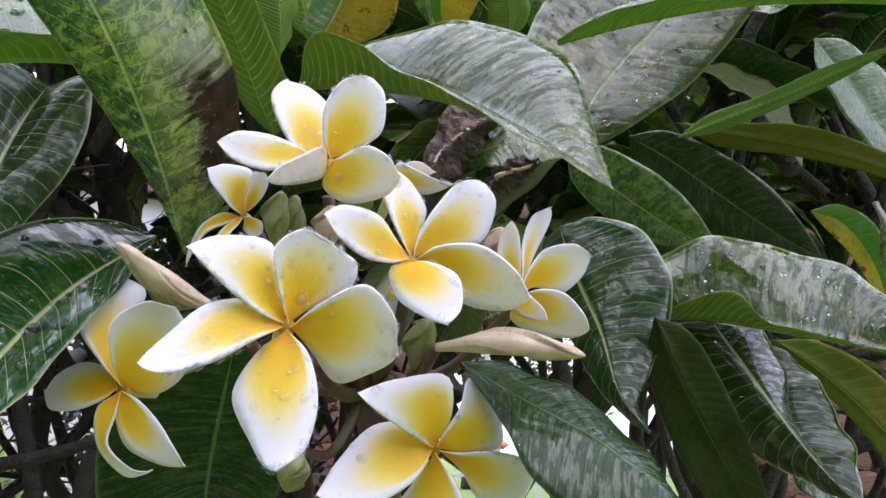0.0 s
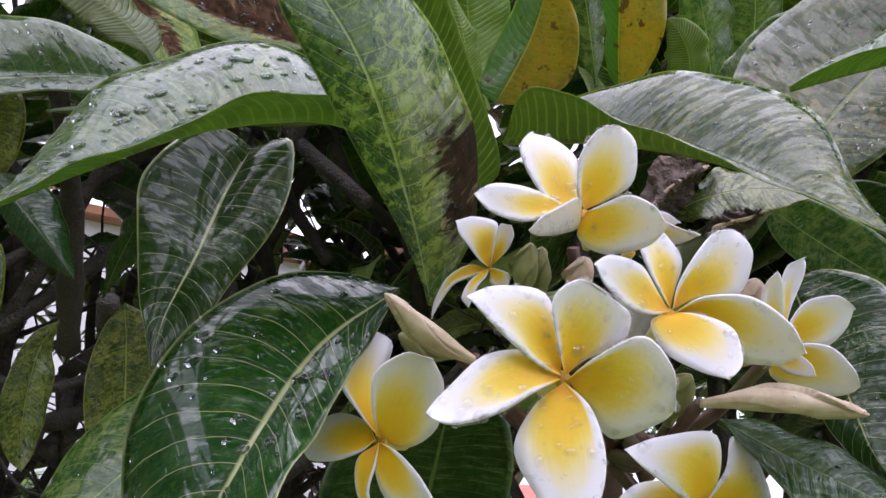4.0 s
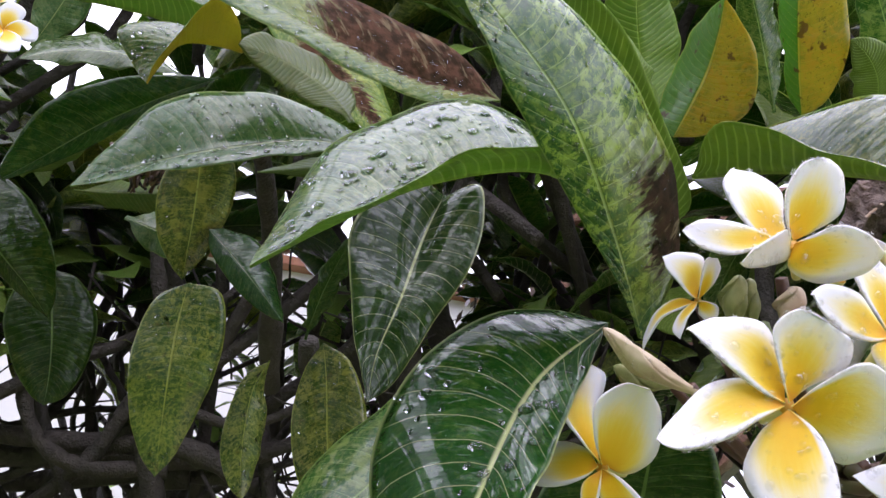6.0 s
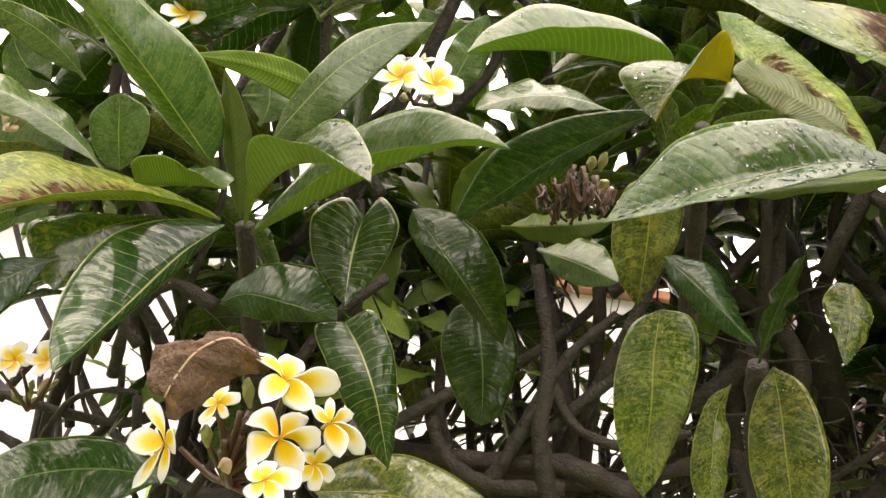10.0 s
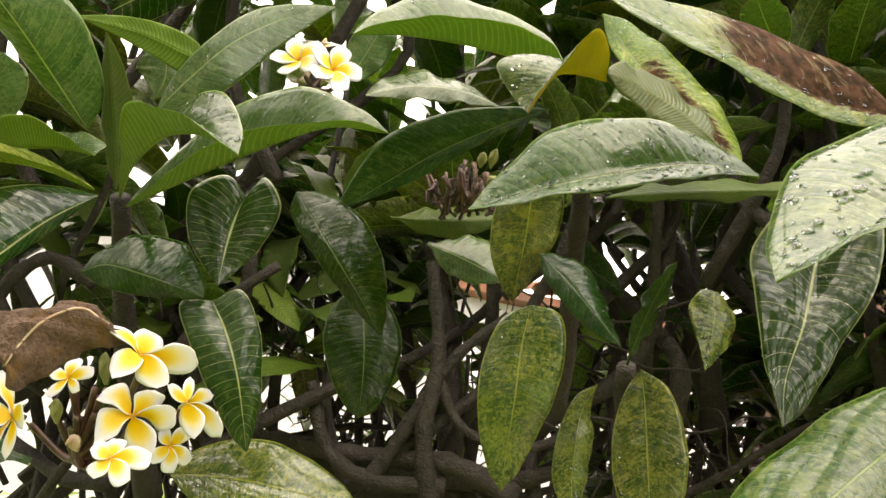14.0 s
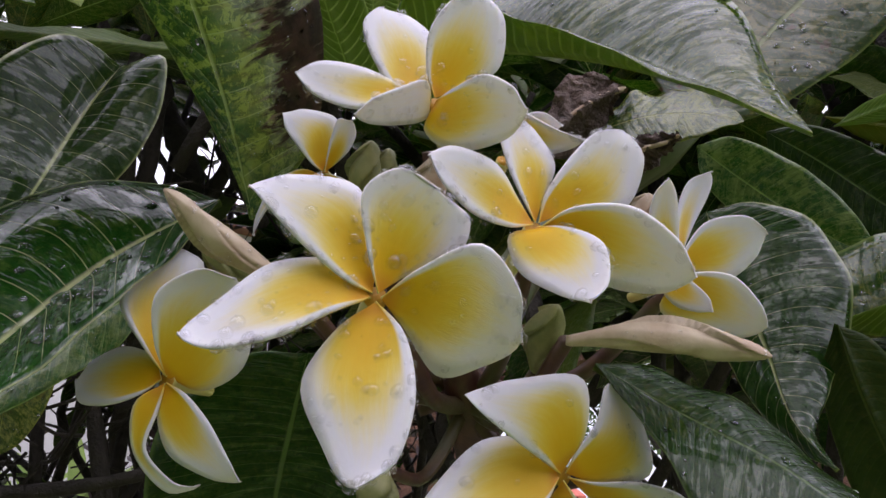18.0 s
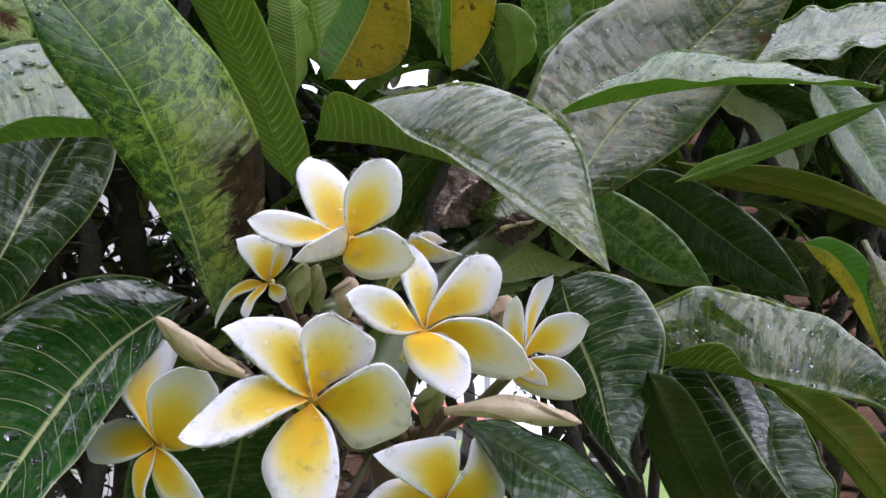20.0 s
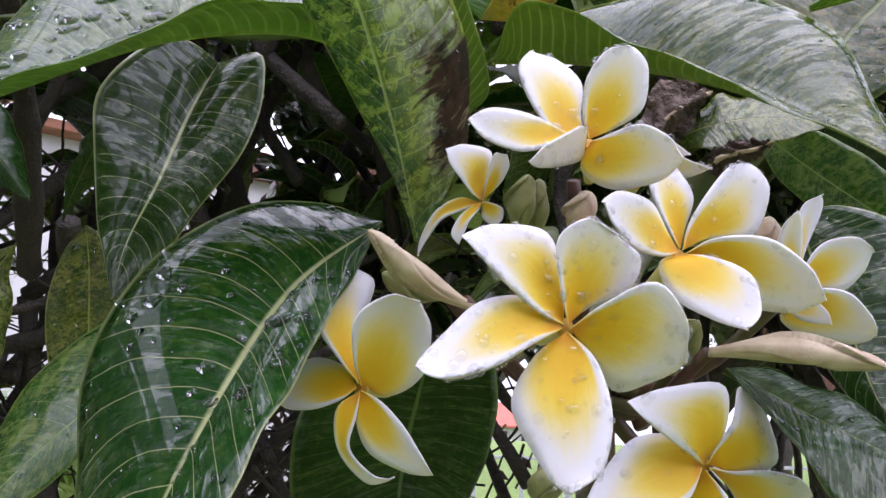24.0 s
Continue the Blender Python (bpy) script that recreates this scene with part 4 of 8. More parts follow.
curved_leaf(branch_main, "dark", ((0.0050, 0.2393, 1.4850), (0.0212, 0.2338, 1.4744), (0.0404, 0.2254, 1.4626), (0.0571, 0.2228, 1.4493), (0.0670, 0.2201, 1.4371)), ((0.0131, 0.2279, 1.4711), (0.0228, 0.2165, 1.4526), (0.0369, 0.2135, 1.4384), (0.0556, 0.2158, 1.4370)), ((0.0200, 0.2445, 1.4851), (0.0402, 0.2429, 1.4755), (0.0563, 0.2383, 1.4596), (0.0645, 0.2296, 1.4444)), drops=60, size=(0.0002, 0.0009))
curved_leaf(branch_main, "streaky", ((-0.0593, 0.3106, 1.6092), (-0.0267, 0.2895, 1.5975), (0.0079, 0.2614, 1.5759), (0.0328, 0.2322, 1.5489), (0.0451, 0.2083, 1.5262)), ((-0.0471, 0.2780, 1.6145), (-0.0136, 0.2569, 1.5869), (0.0160, 0.2346, 1.5583), (0.0356, 0.2164, 1.5363)), ((-0.0350, 0.3018, 1.6210), (0.0049, 0.2796, 1.6198), (0.0402, 0.2529, 1.5915), (0.0459, 0.2293, 1.5494)), drops=190, size=(0.0002, 0.0007), bow=0.1)
curved_leaf(branch_main, "freckled", ((0.0475, 0.3077, 1.5773), (0.0676, 0.3137, 1.6122), (0.1021, 0.3177, 1.6509), (0.1356, 0.3084, 1.6823), (0.1603, 0.2988, 1.7056)), ((0.0725, 0.3104, 1.5881), (0.1069, 0.3129, 1.6151), (0.1359, 0.3083, 1.6507), (0.1547, 0.3012, 1.6840)), ((0.0319, 0.3235, 1.6130), (0.0489, 0.3295, 1.6652), (0.0974, 0.3232, 1.6970), (0.1388, 0.3092, 1.7080)), drops=200, size=(0.0003, 0.0014))
curved_leaf(branch_main, "pale", ((0.0392, 0.2574, 1.5989), (0.0637, 0.2513, 1.6025), (0.0937, 0.2433, 1.6041), (0.1232, 0.2381, 1.6024), (0.1450, 0.2336, 1.5988)), ((0.0546, 0.2434, 1.6014), (0.0792, 0.2322, 1.5994), (0.1065, 0.2285, 1.5982), (0.1306, 0.2295, 1.5984)), ((0.0568, 0.2613, 1.6123), (0.0837, 0.2573, 1.6234), (0.1142, 0.2532, 1.6175), (0.1361, 0.2437, 1.6069)), drops=130, size=(0.0003, 0.0012))
leaf(branch_main, "pale", (0.1375, 0.3619, 1.6728), (0.186, 0.3412, 1.6769), (0.2226, 0.3222, 1.6742), (0.1731, 0.3253, 1.6583), (0.2001, 0.3637, 1.7092), drops=70, size=(0.0004, 0.0012))
curved_leaf(branch_main, "pale", ((0.1121, 0.3689, 1.6110), (0.1346, 0.3634, 1.6182), (0.1620, 0.3550, 1.6268), (0.1862, 0.3422, 1.6342), (0.2035, 0.3313, 1.6398)), ((0.1260, 0.3638, 1.6208), (0.1503, 0.3571, 1.6278), (0.1739, 0.3465, 1.6359), (0.1933, 0.3366, 1.6390)), ((0.1297, 0.3662, 1.6125), (0.1537, 0.3593, 1.6201), (0.1774, 0.3488, 1.6281), (0.1948, 0.3376, 1.6356)), under="plain")
curved_leaf(branch_main, "mottled", ((0.1255, 0.4112, 1.6380), (0.1558, 0.4017, 1.6266), (0.1909, 0.3875, 1.6121), (0.2212, 0.3742, 1.5931), (0.2398, 0.3659, 1.5727)), ((0.1489, 0.4025, 1.6338), (0.1812, 0.3882, 1.6266), (0.2117, 0.3762, 1.6082), (0.2326, 0.3678, 1.5878)), ((0.1452, 0.4077, 1.6232), (0.1767, 0.3952, 1.6129), (0.2072, 0.3818, 1.5983), (0.2291, 0.3715, 1.5821)), under="olive")
curved_leaf(branch_main, "pale", ((0.2240, 0.4489, 1.7110), (0.2378, 0.4511, 1.6886), (0.2544, 0.4526, 1.6600), (0.2701, 0.4529, 1.6317), (0.2810, 0.4525, 1.6094)), ((0.2218, 0.4455, 1.6883), (0.2321, 0.4429, 1.6591), (0.2486, 0.4442, 1.6328), (0.2673, 0.4479, 1.6154)), ((0.2456, 0.4523, 1.7104), (0.2687, 0.4571, 1.6899), (0.2813, 0.4605, 1.6578), (0.2843, 0.4580, 1.6274)))
curved_leaf(branch_main, "streaky", ((0.0807, 0.3202, 1.5145), (0.1020, 0.3119, 1.5114), (0.1262, 0.3005, 1.5044), (0.1595, 0.3117, 1.5007), (0.1851, 0.3197, 1.4946)), ((0.0913, 0.3109, 1.5180), (0.1053, 0.3010, 1.5200), (0.1166, 0.2958, 1.5088), (0.1334, 0.2982, 1.5038), (0.1536, 0.3057, 1.5015), (0.1717, 0.3130, 1.4982)), ((0.0810, 0.3244, 1.5348), (0.1017, 0.3206, 1.5461), (0.1249, 0.3146, 1.5428), (0.1483, 0.3145, 1.5358), (0.1704, 0.3169, 1.5247), (0.1845, 0.3181, 1.5097)), drops=320, size=(0.0003, 0.0012), ripple=0.0028)
curved_leaf(branch_main, "glossy", ((0.0426, 0.2914, 1.5424), (0.0471, 0.2902, 1.5240), (0.0546, 0.2864, 1.5022), (0.0584, 0.2791, 1.4805), (0.0657, 0.2710, 1.4672)), ((0.0365, 0.2953, 1.5358), (0.0388, 0.2975, 1.5212), (0.0428, 0.2972, 1.5068), (0.0487, 0.2934, 1.4934), (0.0544, 0.2869, 1.4806), (0.0606, 0.2789, 1.4715)), ((0.0565, 0.2941, 1.5465), (0.0739, 0.2941, 1.5412), (0.0825, 0.2950, 1.5254), (0.0812, 0.2940, 1.5068), (0.0722, 0.2897, 1.4901), (0.0654, 0.2818, 1.4775)), drops=60, size=(0.0002, 0.0008), ripple=0.0016)
curved_leaf(branch_main, "pale", ((0.0620, 0.3870, 1.6110), (0.0768, 0.3873, 1.5980), (0.0958, 0.3862, 1.5823), (0.1158, 0.3878, 1.5692), (0.1329, 0.3871, 1.5621)), ((0.0646, 0.3901, 1.5963), (0.0803, 0.3910, 1.5784), (0.1016, 0.3908, 1.5655), (0.1219, 0.3890, 1.5620)), ((0.0762, 0.3826, 1.6132), (0.0963, 0.3805, 1.6027), (0.1152, 0.3815, 1.5876), (0.1275, 0.3850, 1.5716)), ripple=0.0018)
curved_leaf(branch_main, "dark", ((0.0994, 0.4134, 1.6316), (0.1219, 0.4141, 1.6173), (0.1480, 0.4144, 1.5966), (0.1721, 0.4102, 1.5753), (0.1909, 0.4046, 1.5609)), ((0.1037, 0.4195, 1.6128), (0.1266, 0.4219, 1.5905), (0.1534, 0.4187, 1.5712), (0.1780, 0.4101, 1.5634)), ((0.1190, 0.4090, 1.6326), (0.1463, 0.4072, 1.6189), (0.1708, 0.4054, 1.5977), (0.1851, 0.4046, 1.5745)))
curved_leaf(branch_main, "glossy", ((0.1059, 0.3251, 1.5142), (0.1132, 0.3172, 1.4970), (0.1211, 0.3061, 1.4764), (0.1298, 0.2981, 1.4581), (0.1378, 0.2923, 1.4459)), ((0.0897, 0.3344, 1.5103), (0.0984, 0.3336, 1.4838), (0.1161, 0.3214, 1.4627), (0.1312, 0.3060, 1.4502)), ((0.1236, 0.3303, 1.5154), (0.1339, 0.3303, 1.4986), (0.1336, 0.3230, 1.4726), (0.1378, 0.3077, 1.4545)), drops=30, size=(0.0002, 0.0008))
curved_leaf(branch_main, "glossy", ((0.1417, 0.3590, 1.5101), (0.1415, 0.3584, 1.4910), (0.1472, 0.3546, 1.4690), (0.1571, 0.3525, 1.4499), (0.1649, 0.3500, 1.4358)), ((0.1344, 0.3515, 1.4945), (0.1328, 0.3447, 1.4724), (0.1407, 0.3430, 1.4522), (0.1537, 0.3458, 1.4390)), ((0.1555, 0.3639, 1.5034), (0.1677, 0.3647, 1.4857), (0.1737, 0.3619, 1.4638), (0.1721, 0.3560, 1.4452)), ripple=0.0028)
curved_leaf(branch_main, "dark", ((0.1530, 0.3817, 1.5158), (0.1709, 0.3786, 1.5007), (0.1898, 0.3744, 1.4792), (0.2056, 0.3711, 1.4566), (0.2161, 0.3683, 1.4387)), ((0.1710, 0.3764, 1.5142), (0.1928, 0.3709, 1.4990), (0.2082, 0.3681, 1.4744), (0.2174, 0.3666, 1.4523)), ((0.1621, 0.3813, 1.5011), (0.1792, 0.3780, 1.4827), (0.1939, 0.3750, 1.4609), (0.2078, 0.3711, 1.4455)), under="olive")
leaf(branch_main, "mottled", (0.233, 0.4266, 1.599), (0.2445, 0.4191, 1.5528), (0.2567, 0.401, 1.4702), (0.2349, 0.4224, 1.5401), (0.2689, 0.4277, 1.5616))
curved_leaf(branch_main, "yellow", ((0.2241, 0.4835, 1.6128), (0.2408, 0.4798, 1.6035), (0.2546, 0.4798, 1.5823), (0.2624, 0.4817, 1.5580), (0.2678, 0.4827, 1.5389)), ((0.2321, 0.4839, 1.6017), (0.2449, 0.4834, 1.5853), (0.2550, 0.4837, 1.5648), (0.2629, 0.4835, 1.5477)), ((0.2389, 0.4771, 1.6148), (0.2569, 0.4736, 1.6014), (0.2640, 0.4773, 1.5746), (0.2673, 0.4807, 1.5516)))
leaf(branch_main, "dark", (0.2655, 0.5196, 1.7152), (0.3065, 0.5054, 1.6958), (0.3446, 0.4972, 1.6544), (0.3027, 0.5119, 1.6722), (0.3193, 0.5093, 1.7199))
# underside with painted shade
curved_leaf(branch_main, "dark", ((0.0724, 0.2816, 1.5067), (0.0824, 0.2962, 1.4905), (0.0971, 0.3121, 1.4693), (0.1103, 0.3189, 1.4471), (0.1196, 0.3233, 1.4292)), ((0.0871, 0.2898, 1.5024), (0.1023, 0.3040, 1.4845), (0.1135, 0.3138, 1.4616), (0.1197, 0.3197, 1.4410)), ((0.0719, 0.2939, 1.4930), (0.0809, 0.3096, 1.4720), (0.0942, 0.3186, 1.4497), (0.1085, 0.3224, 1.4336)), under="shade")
curved_leaf(branch_main, "yellow", ((-0.0713, 0.4229, 1.6912), (-0.0613, 0.4124, 1.7031), (-0.0502, 0.3982, 1.7178), (-0.0427, 0.3822, 1.7321), (-0.0390, 0.3689, 1.7429)), ((-0.0526, 0.4206, 1.6894), (-0.0289, 0.4110, 1.6972), (-0.0239, 0.3926, 1.7180), (-0.0324, 0.3769, 1.7347)), ((-0.0816, 0.4284, 1.7074), (-0.0725, 0.4227, 1.7293), (-0.0610, 0.4063, 1.7440), (-0.0481, 0.3848, 1.7478)))
curved_leaf(branch_main, "yellow", ((-0.0002, 0.4350, 1.7030), (-0.0012, 0.4174, 1.7205), (-0.0011, 0.3959, 1.7416), (0.0009, 0.3774, 1.7630), (0.0045, 0.3627, 1.7780)), ((0.0150, 0.4276, 1.7108), (0.0246, 0.4088, 1.7299), (0.0223, 0.3894, 1.7537), (0.0122, 0.3726, 1.7707)), ((-0.0068, 0.4325, 1.7204), (-0.0084, 0.4172, 1.7442), (-0.0103, 0.3972, 1.7667), (-0.0025, 0.3765, 1.7776)))
leaf(branch_main, "pale", (-0.0863, 0.3898, 1.6604), (-0.0835, 0.3678, 1.6898), (-0.0896, 0.3557, 1.7165), (-0.097, 0.3658, 1.6865), (-0.0777, 0.3868, 1.7009))
curved_leaf(branch_main, "pale", ((-0.0684, 0.3131, 1.5868), (-0.0772, 0.2976, 1.6096), (-0.0882, 0.2745, 1.6352), (-0.1010, 0.2476, 1.6539), (-0.1108, 0.2261, 1.6654)), ((-0.0811, 0.3035, 1.5990), (-0.0913, 0.2849, 1.6231), (-0.1025, 0.2598, 1.6436), (-0.1120, 0.2379, 1.6573)), ((-0.0601, 0.3063, 1.5969), (-0.0697, 0.2864, 1.6252), (-0.0812, 0.2593, 1.6497), (-0.0985, 0.2371, 1.6623)))
leaf(branch_main, "pale", (-0.08, 0.4696, 1.7133), (-0.0906, 0.4351, 1.7658), (-0.0858, 0.3967, 1.8097), (-0.1151, 0.4268, 1.7717), (-0.0662, 0.4551, 1.7857))
leaf(branch_main, "pale", (0.0327, 0.4472, 1.6992), (0.0374, 0.4194, 1.7165), (0.0243, 0.4006, 1.7282), (0.0246, 0.4177, 1.713), (0.0533, 0.4343, 1.7165))
leaf(branch_main, "pale", (0.0752, 0.5472, 1.7508), (0.0665, 0.5054, 1.7953), (0.0505, 0.4648, 1.8321), (0.0882, 0.516, 1.8094), (0.0475, 0.4996, 1.7982))
leaf(branch_main, "pale", (0.0954, 0.5699, 1.7616), (0.1058, 0.5317, 1.8086), (0.0912, 0.4741, 1.8336), (0.1288, 0.5425, 1.823), (0.0783, 0.5239, 1.8114))
leaf(branch_main, "pale", (-0.0085, 0.5058, 1.7488), (-0.0148, 0.4696, 1.7804), (-0.024, 0.4313, 1.8158), (-0.0027, 0.4782, 1.794), (-0.0294, 0.4649, 1.7834))
leaf(branch_main, "pale", (0.0398, 0.4059, 1.6687), (0.072, 0.3811, 1.6953), (0.1022, 0.3527, 1.7019), (0.0853, 0.3806, 1.6768), (0.0634, 0.3857, 1.7062))
leaf(branch_main, "mottled", (0.003, 0.3236, 1.5772), (0.0285, 0.3117, 1.5846), (0.059, 0.3037, 1.5789), (0.0309, 0.3052, 1.5712), (0.0304, 0.3184, 1.5976))
curved_leaf(branch_second, "brown", ((-0.1493, 0.3260, 1.6671), (-0.1859, 0.2959, 1.6677), (-0.2252, 0.2492, 1.6736), (-0.2601, 0.2019, 1.6745), (-0.2811, 0.1631, 1.6729)), ((-0.1705, 0.3171, 1.6919), (-0.2098, 0.2878, 1.7067), (-0.2509, 0.2442, 1.7037), (-0.2743, 0.1947, 1.6908)), ((-0.1759, 0.2959, 1.6506), (-0.2084, 0.2490, 1.6509), (-0.2402, 0.2066, 1.6564), (-0.2658, 0.1759, 1.6647)), drops=120, size=(0.0004, 0.0012))
curved_leaf(branch_second, "spot", ((-0.3207, 0.3481, 1.7920), (-0.3064, 0.3625, 1.7687), (-0.2841, 0.3785, 1.7409), (-0.2591, 0.3937, 1.7170), (-0.2416, 0.4043, 1.6962)), ((-0.3146, 0.3517, 1.7664), (-0.2972, 0.3624, 1.7370), (-0.2739, 0.3778, 1.7142), (-0.2539, 0.3939, 1.6996)), ((-0.3070, 0.3729, 1.7980), (-0.2857, 0.3989, 1.7840), (-0.2622, 0.4143, 1.7560), (-0.2462, 0.4148, 1.7212)))
curved_leaf(branch_second, "pale", ((-0.3035, 0.3226, 1.7189), (-0.3108, 0.3077, 1.7141), (-0.3196, 0.2908, 1.7046), (-0.3279, 0.2876, 1.6899), (-0.3334, 0.2865, 1.6779)), ((-0.3167, 0.3134, 1.7243), (-0.3351, 0.2947, 1.7236), (-0.3536, 0.2790, 1.7111), (-0.3437, 0.2858, 1.6898)), ((-0.2950, 0.3022, 1.7237), (-0.2949, 0.2806, 1.7223), (-0.3104, 0.2777, 1.7008), (-0.3253, 0.2811, 1.6856)), drops=50, size=(0.0004, 0.0012), under="golden", ripple=0.0005)
curved_leaf(branch_second, "fresh", ((-0.3621, 0.3933, 1.7847), (-0.3867, 0.3682, 1.7842), (-0.4168, 0.3351, 1.7802), (-0.4427, 0.2981, 1.7665), (-0.4615, 0.2712, 1.7509)), ((-0.3746, 0.3820, 1.8097), (-0.4074, 0.3539, 1.8224), (-0.4391, 0.3136, 1.8133), (-0.4586, 0.2860, 1.7790)), ((-0.3638, 0.3593, 1.7882), (-0.3874, 0.3227, 1.7833), (-0.4168, 0.2921, 1.7705), (-0.4439, 0.2741, 1.7577)), drops=60, size=(0.0004, 0.0012))
curved_leaf(branch_second, "fresh", ((-0.2191, 0.3394, 1.6520), (-0.2448, 0.3102, 1.6461), (-0.2774, 0.2812, 1.6286), (-0.3205, 0.2782, 1.6224), (-0.3545, 0.2745, 1.6131)), ((-0.2388, 0.3244, 1.6659), (-0.2712, 0.2933, 1.6683), (-0.3145, 0.2802, 1.6597), (-0.3436, 0.2794, 1.6326)), ((-0.2361, 0.3115, 1.6396), (-0.2602, 0.2788, 1.6197), (-0.2957, 0.2703, 1.6137), (-0.3319, 0.2718, 1.6121)), drops=150, size=(0.0004, 0.0013))
curved_leaf(branch_second, "mottled", ((-0.3894, 0.4149, 1.7148), (-0.3930, 0.4220, 1.6957), (-0.3975, 0.4302, 1.6710), (-0.4049, 0.4403, 1.6476), (-0.4111, 0.4490, 1.6293)), ((-0.4049, 0.4083, 1.7077), (-0.4168, 0.4121, 1.6841), (-0.4206, 0.4233, 1.6573), (-0.4166, 0.4393, 1.6379)), ((-0.3757, 0.4298, 1.7148), (-0.3767, 0.4448, 1.6928), (-0.3892, 0.4516, 1.6646), (-0.4039, 0.4523, 1.6422)))
curved_leaf(branch_second, "mottled", ((-0.3774, 0.4119, 1.6122), (-0.3818, 0.4143, 1.5847), (-0.3834, 0.4171, 1.5499), (-0.3907, 0.4295, 1.5180), (-0.3956, 0.4384, 1.4926)), ((-0.3942, 0.4033, 1.5991), (-0.4037, 0.4026, 1.5662), (-0.4060, 0.4133, 1.5316), (-0.4022, 0.4284, 1.5047)), ((-0.3602, 0.4256, 1.6082), (-0.3600, 0.4360, 1.5736), (-0.3731, 0.4414, 1.5371), (-0.3870, 0.4426, 1.5074)), drops=40, size=(0.0003, 0.001))
curved_leaf(branch_second, "mottled", ((-0.3548, 0.4885, 1.5799), (-0.3644, 0.4874, 1.5598), (-0.3677, 0.4893, 1.5323), (-0.3696, 0.4947, 1.5057), (-0.3678, 0.4993, 1.4855)), ((-0.3686, 0.4827, 1.5690), (-0.3778, 0.4813, 1.5435), (-0.3817, 0.4853, 1.5153), (-0.3756, 0.4932, 1.4938)), ((-0.3612, 0.4958, 1.5660), (-0.3605, 0.5035, 1.5433), (-0.3637, 0.5064, 1.5181), (-0.3657, 0.5046, 1.4967)))
curved_leaf(branch_second, "mottled", ((-0.3397, 0.5365, 1.6061), (-0.3365, 0.5432, 1.5775), (-0.3343, 0.5492, 1.5413), (-0.3328, 0.5559, 1.5061), (-0.3347, 0.5587, 1.4787)), ((-0.3509, 0.5333, 1.5852), (-0.3575, 0.5344, 1.5509), (-0.3545, 0.5417, 1.5156), (-0.3442, 0.5514, 1.4894)), ((-0.3215, 0.5482, 1.5949), (-0.3096, 0.5599, 1.5616), (-0.3095, 0.5664, 1.5220), (-0.3214, 0.5647, 1.4905)))
curved_leaf(branch_second, "mottled", ((-0.2764, 0.5027, 1.6533), (-0.2774, 0.5031, 1.6402), (-0.2794, 0.5030, 1.6238), (-0.2823, 0.5031, 1.6079), (-0.2837, 0.5031, 1.5954)), ((-0.2864, 0.4946, 1.6520), (-0.2939, 0.4917, 1.6374), (-0.2889, 0.4956, 1.6187), (-0.2854, 0.4999, 1.6034)), ((-0.2714, 0.5127, 1.6481), (-0.2675, 0.5200, 1.6344), (-0.2730, 0.5192, 1.6173), (-0.2802, 0.5116, 1.6033)))
curved_leaf(branch_second, "dark", ((-0.3861, 0.4344, 1.6605), (-0.3715, 0.4382, 1.6462), (-0.3540, 0.4420, 1.6277), (-0.3382, 0.4468, 1.6096), (-0.3262, 0.4497, 1.5954)), ((-0.3829, 0.4355, 1.6450), (-0.3692, 0.4391, 1.6263), (-0.3525, 0.4441, 1.6095), (-0.3361, 0.4480, 1.5991)), ((-0.3749, 0.4468, 1.6642), (-0.3568, 0.4579, 1.6553), (-0.3448, 0.4622, 1.6319), (-0.3337, 0.4579, 1.6093)))
leaf(branch_second, "dark", (-0.3429, 0.5133, 1.6019), (-0.3333, 0.5078, 1.6269), (-0.3064, 0.501, 1.678), (-0.3262, 0.519, 1.6394), (-0.3363, 0.5025, 1.6344))
curved_leaf(branch_second, "dark", ((-0.3795, 0.4037, 1.7627), (-0.4187, 0.4032, 1.7540), (-0.4683, 0.4020, 1.7370), (-0.5150, 0.3996, 1.7120), (-0.5512, 0.3951, 1.6910)), ((-0.4116, 0.3984, 1.7673), (-0.4602, 0.3893, 1.7644), (-0.5089, 0.3830, 1.7449), (-0.5386, 0.3902, 1.7118)), ((-0.4061, 0.4055, 1.7524), (-0.4472, 0.4066, 1.7361), (-0.4914, 0.4056, 1.7150), (-0.5299, 0.3994, 1.6992)))
leaf(branch_second, "fresh", (-0.437, 0.442, 1.7966), (-0.4747, 0.3945, 1.7945), (-0.5136, 0.3571, 1.769), (-0.4933, 0.4086, 1.8213), (-0.4784, 0.3874, 1.7776))
curved_leaf(branch_third, "fresh", ((-0.6926, 0.3101, 1.6662), (-0.6293, 0.3068, 1.6800), (-0.5504, 0.2972, 1.6900), (-0.4780, 0.2870, 1.6919), (-0.4342, 0.2947, 1.6856)), ((-0.6393, 0.2956, 1.6782), (-0.5675, 0.2790, 1.6912), (-0.4967, 0.2727, 1.6888), (-0.4520, 0.2818, 1.6884)), ((-0.6564, 0.3053, 1.6939), (-0.5922, 0.2921, 1.7235), (-0.5132, 0.2843, 1.7282), (-0.4596, 0.2921, 1.7063)), drops=90, size=(0.0004, 0.0012))
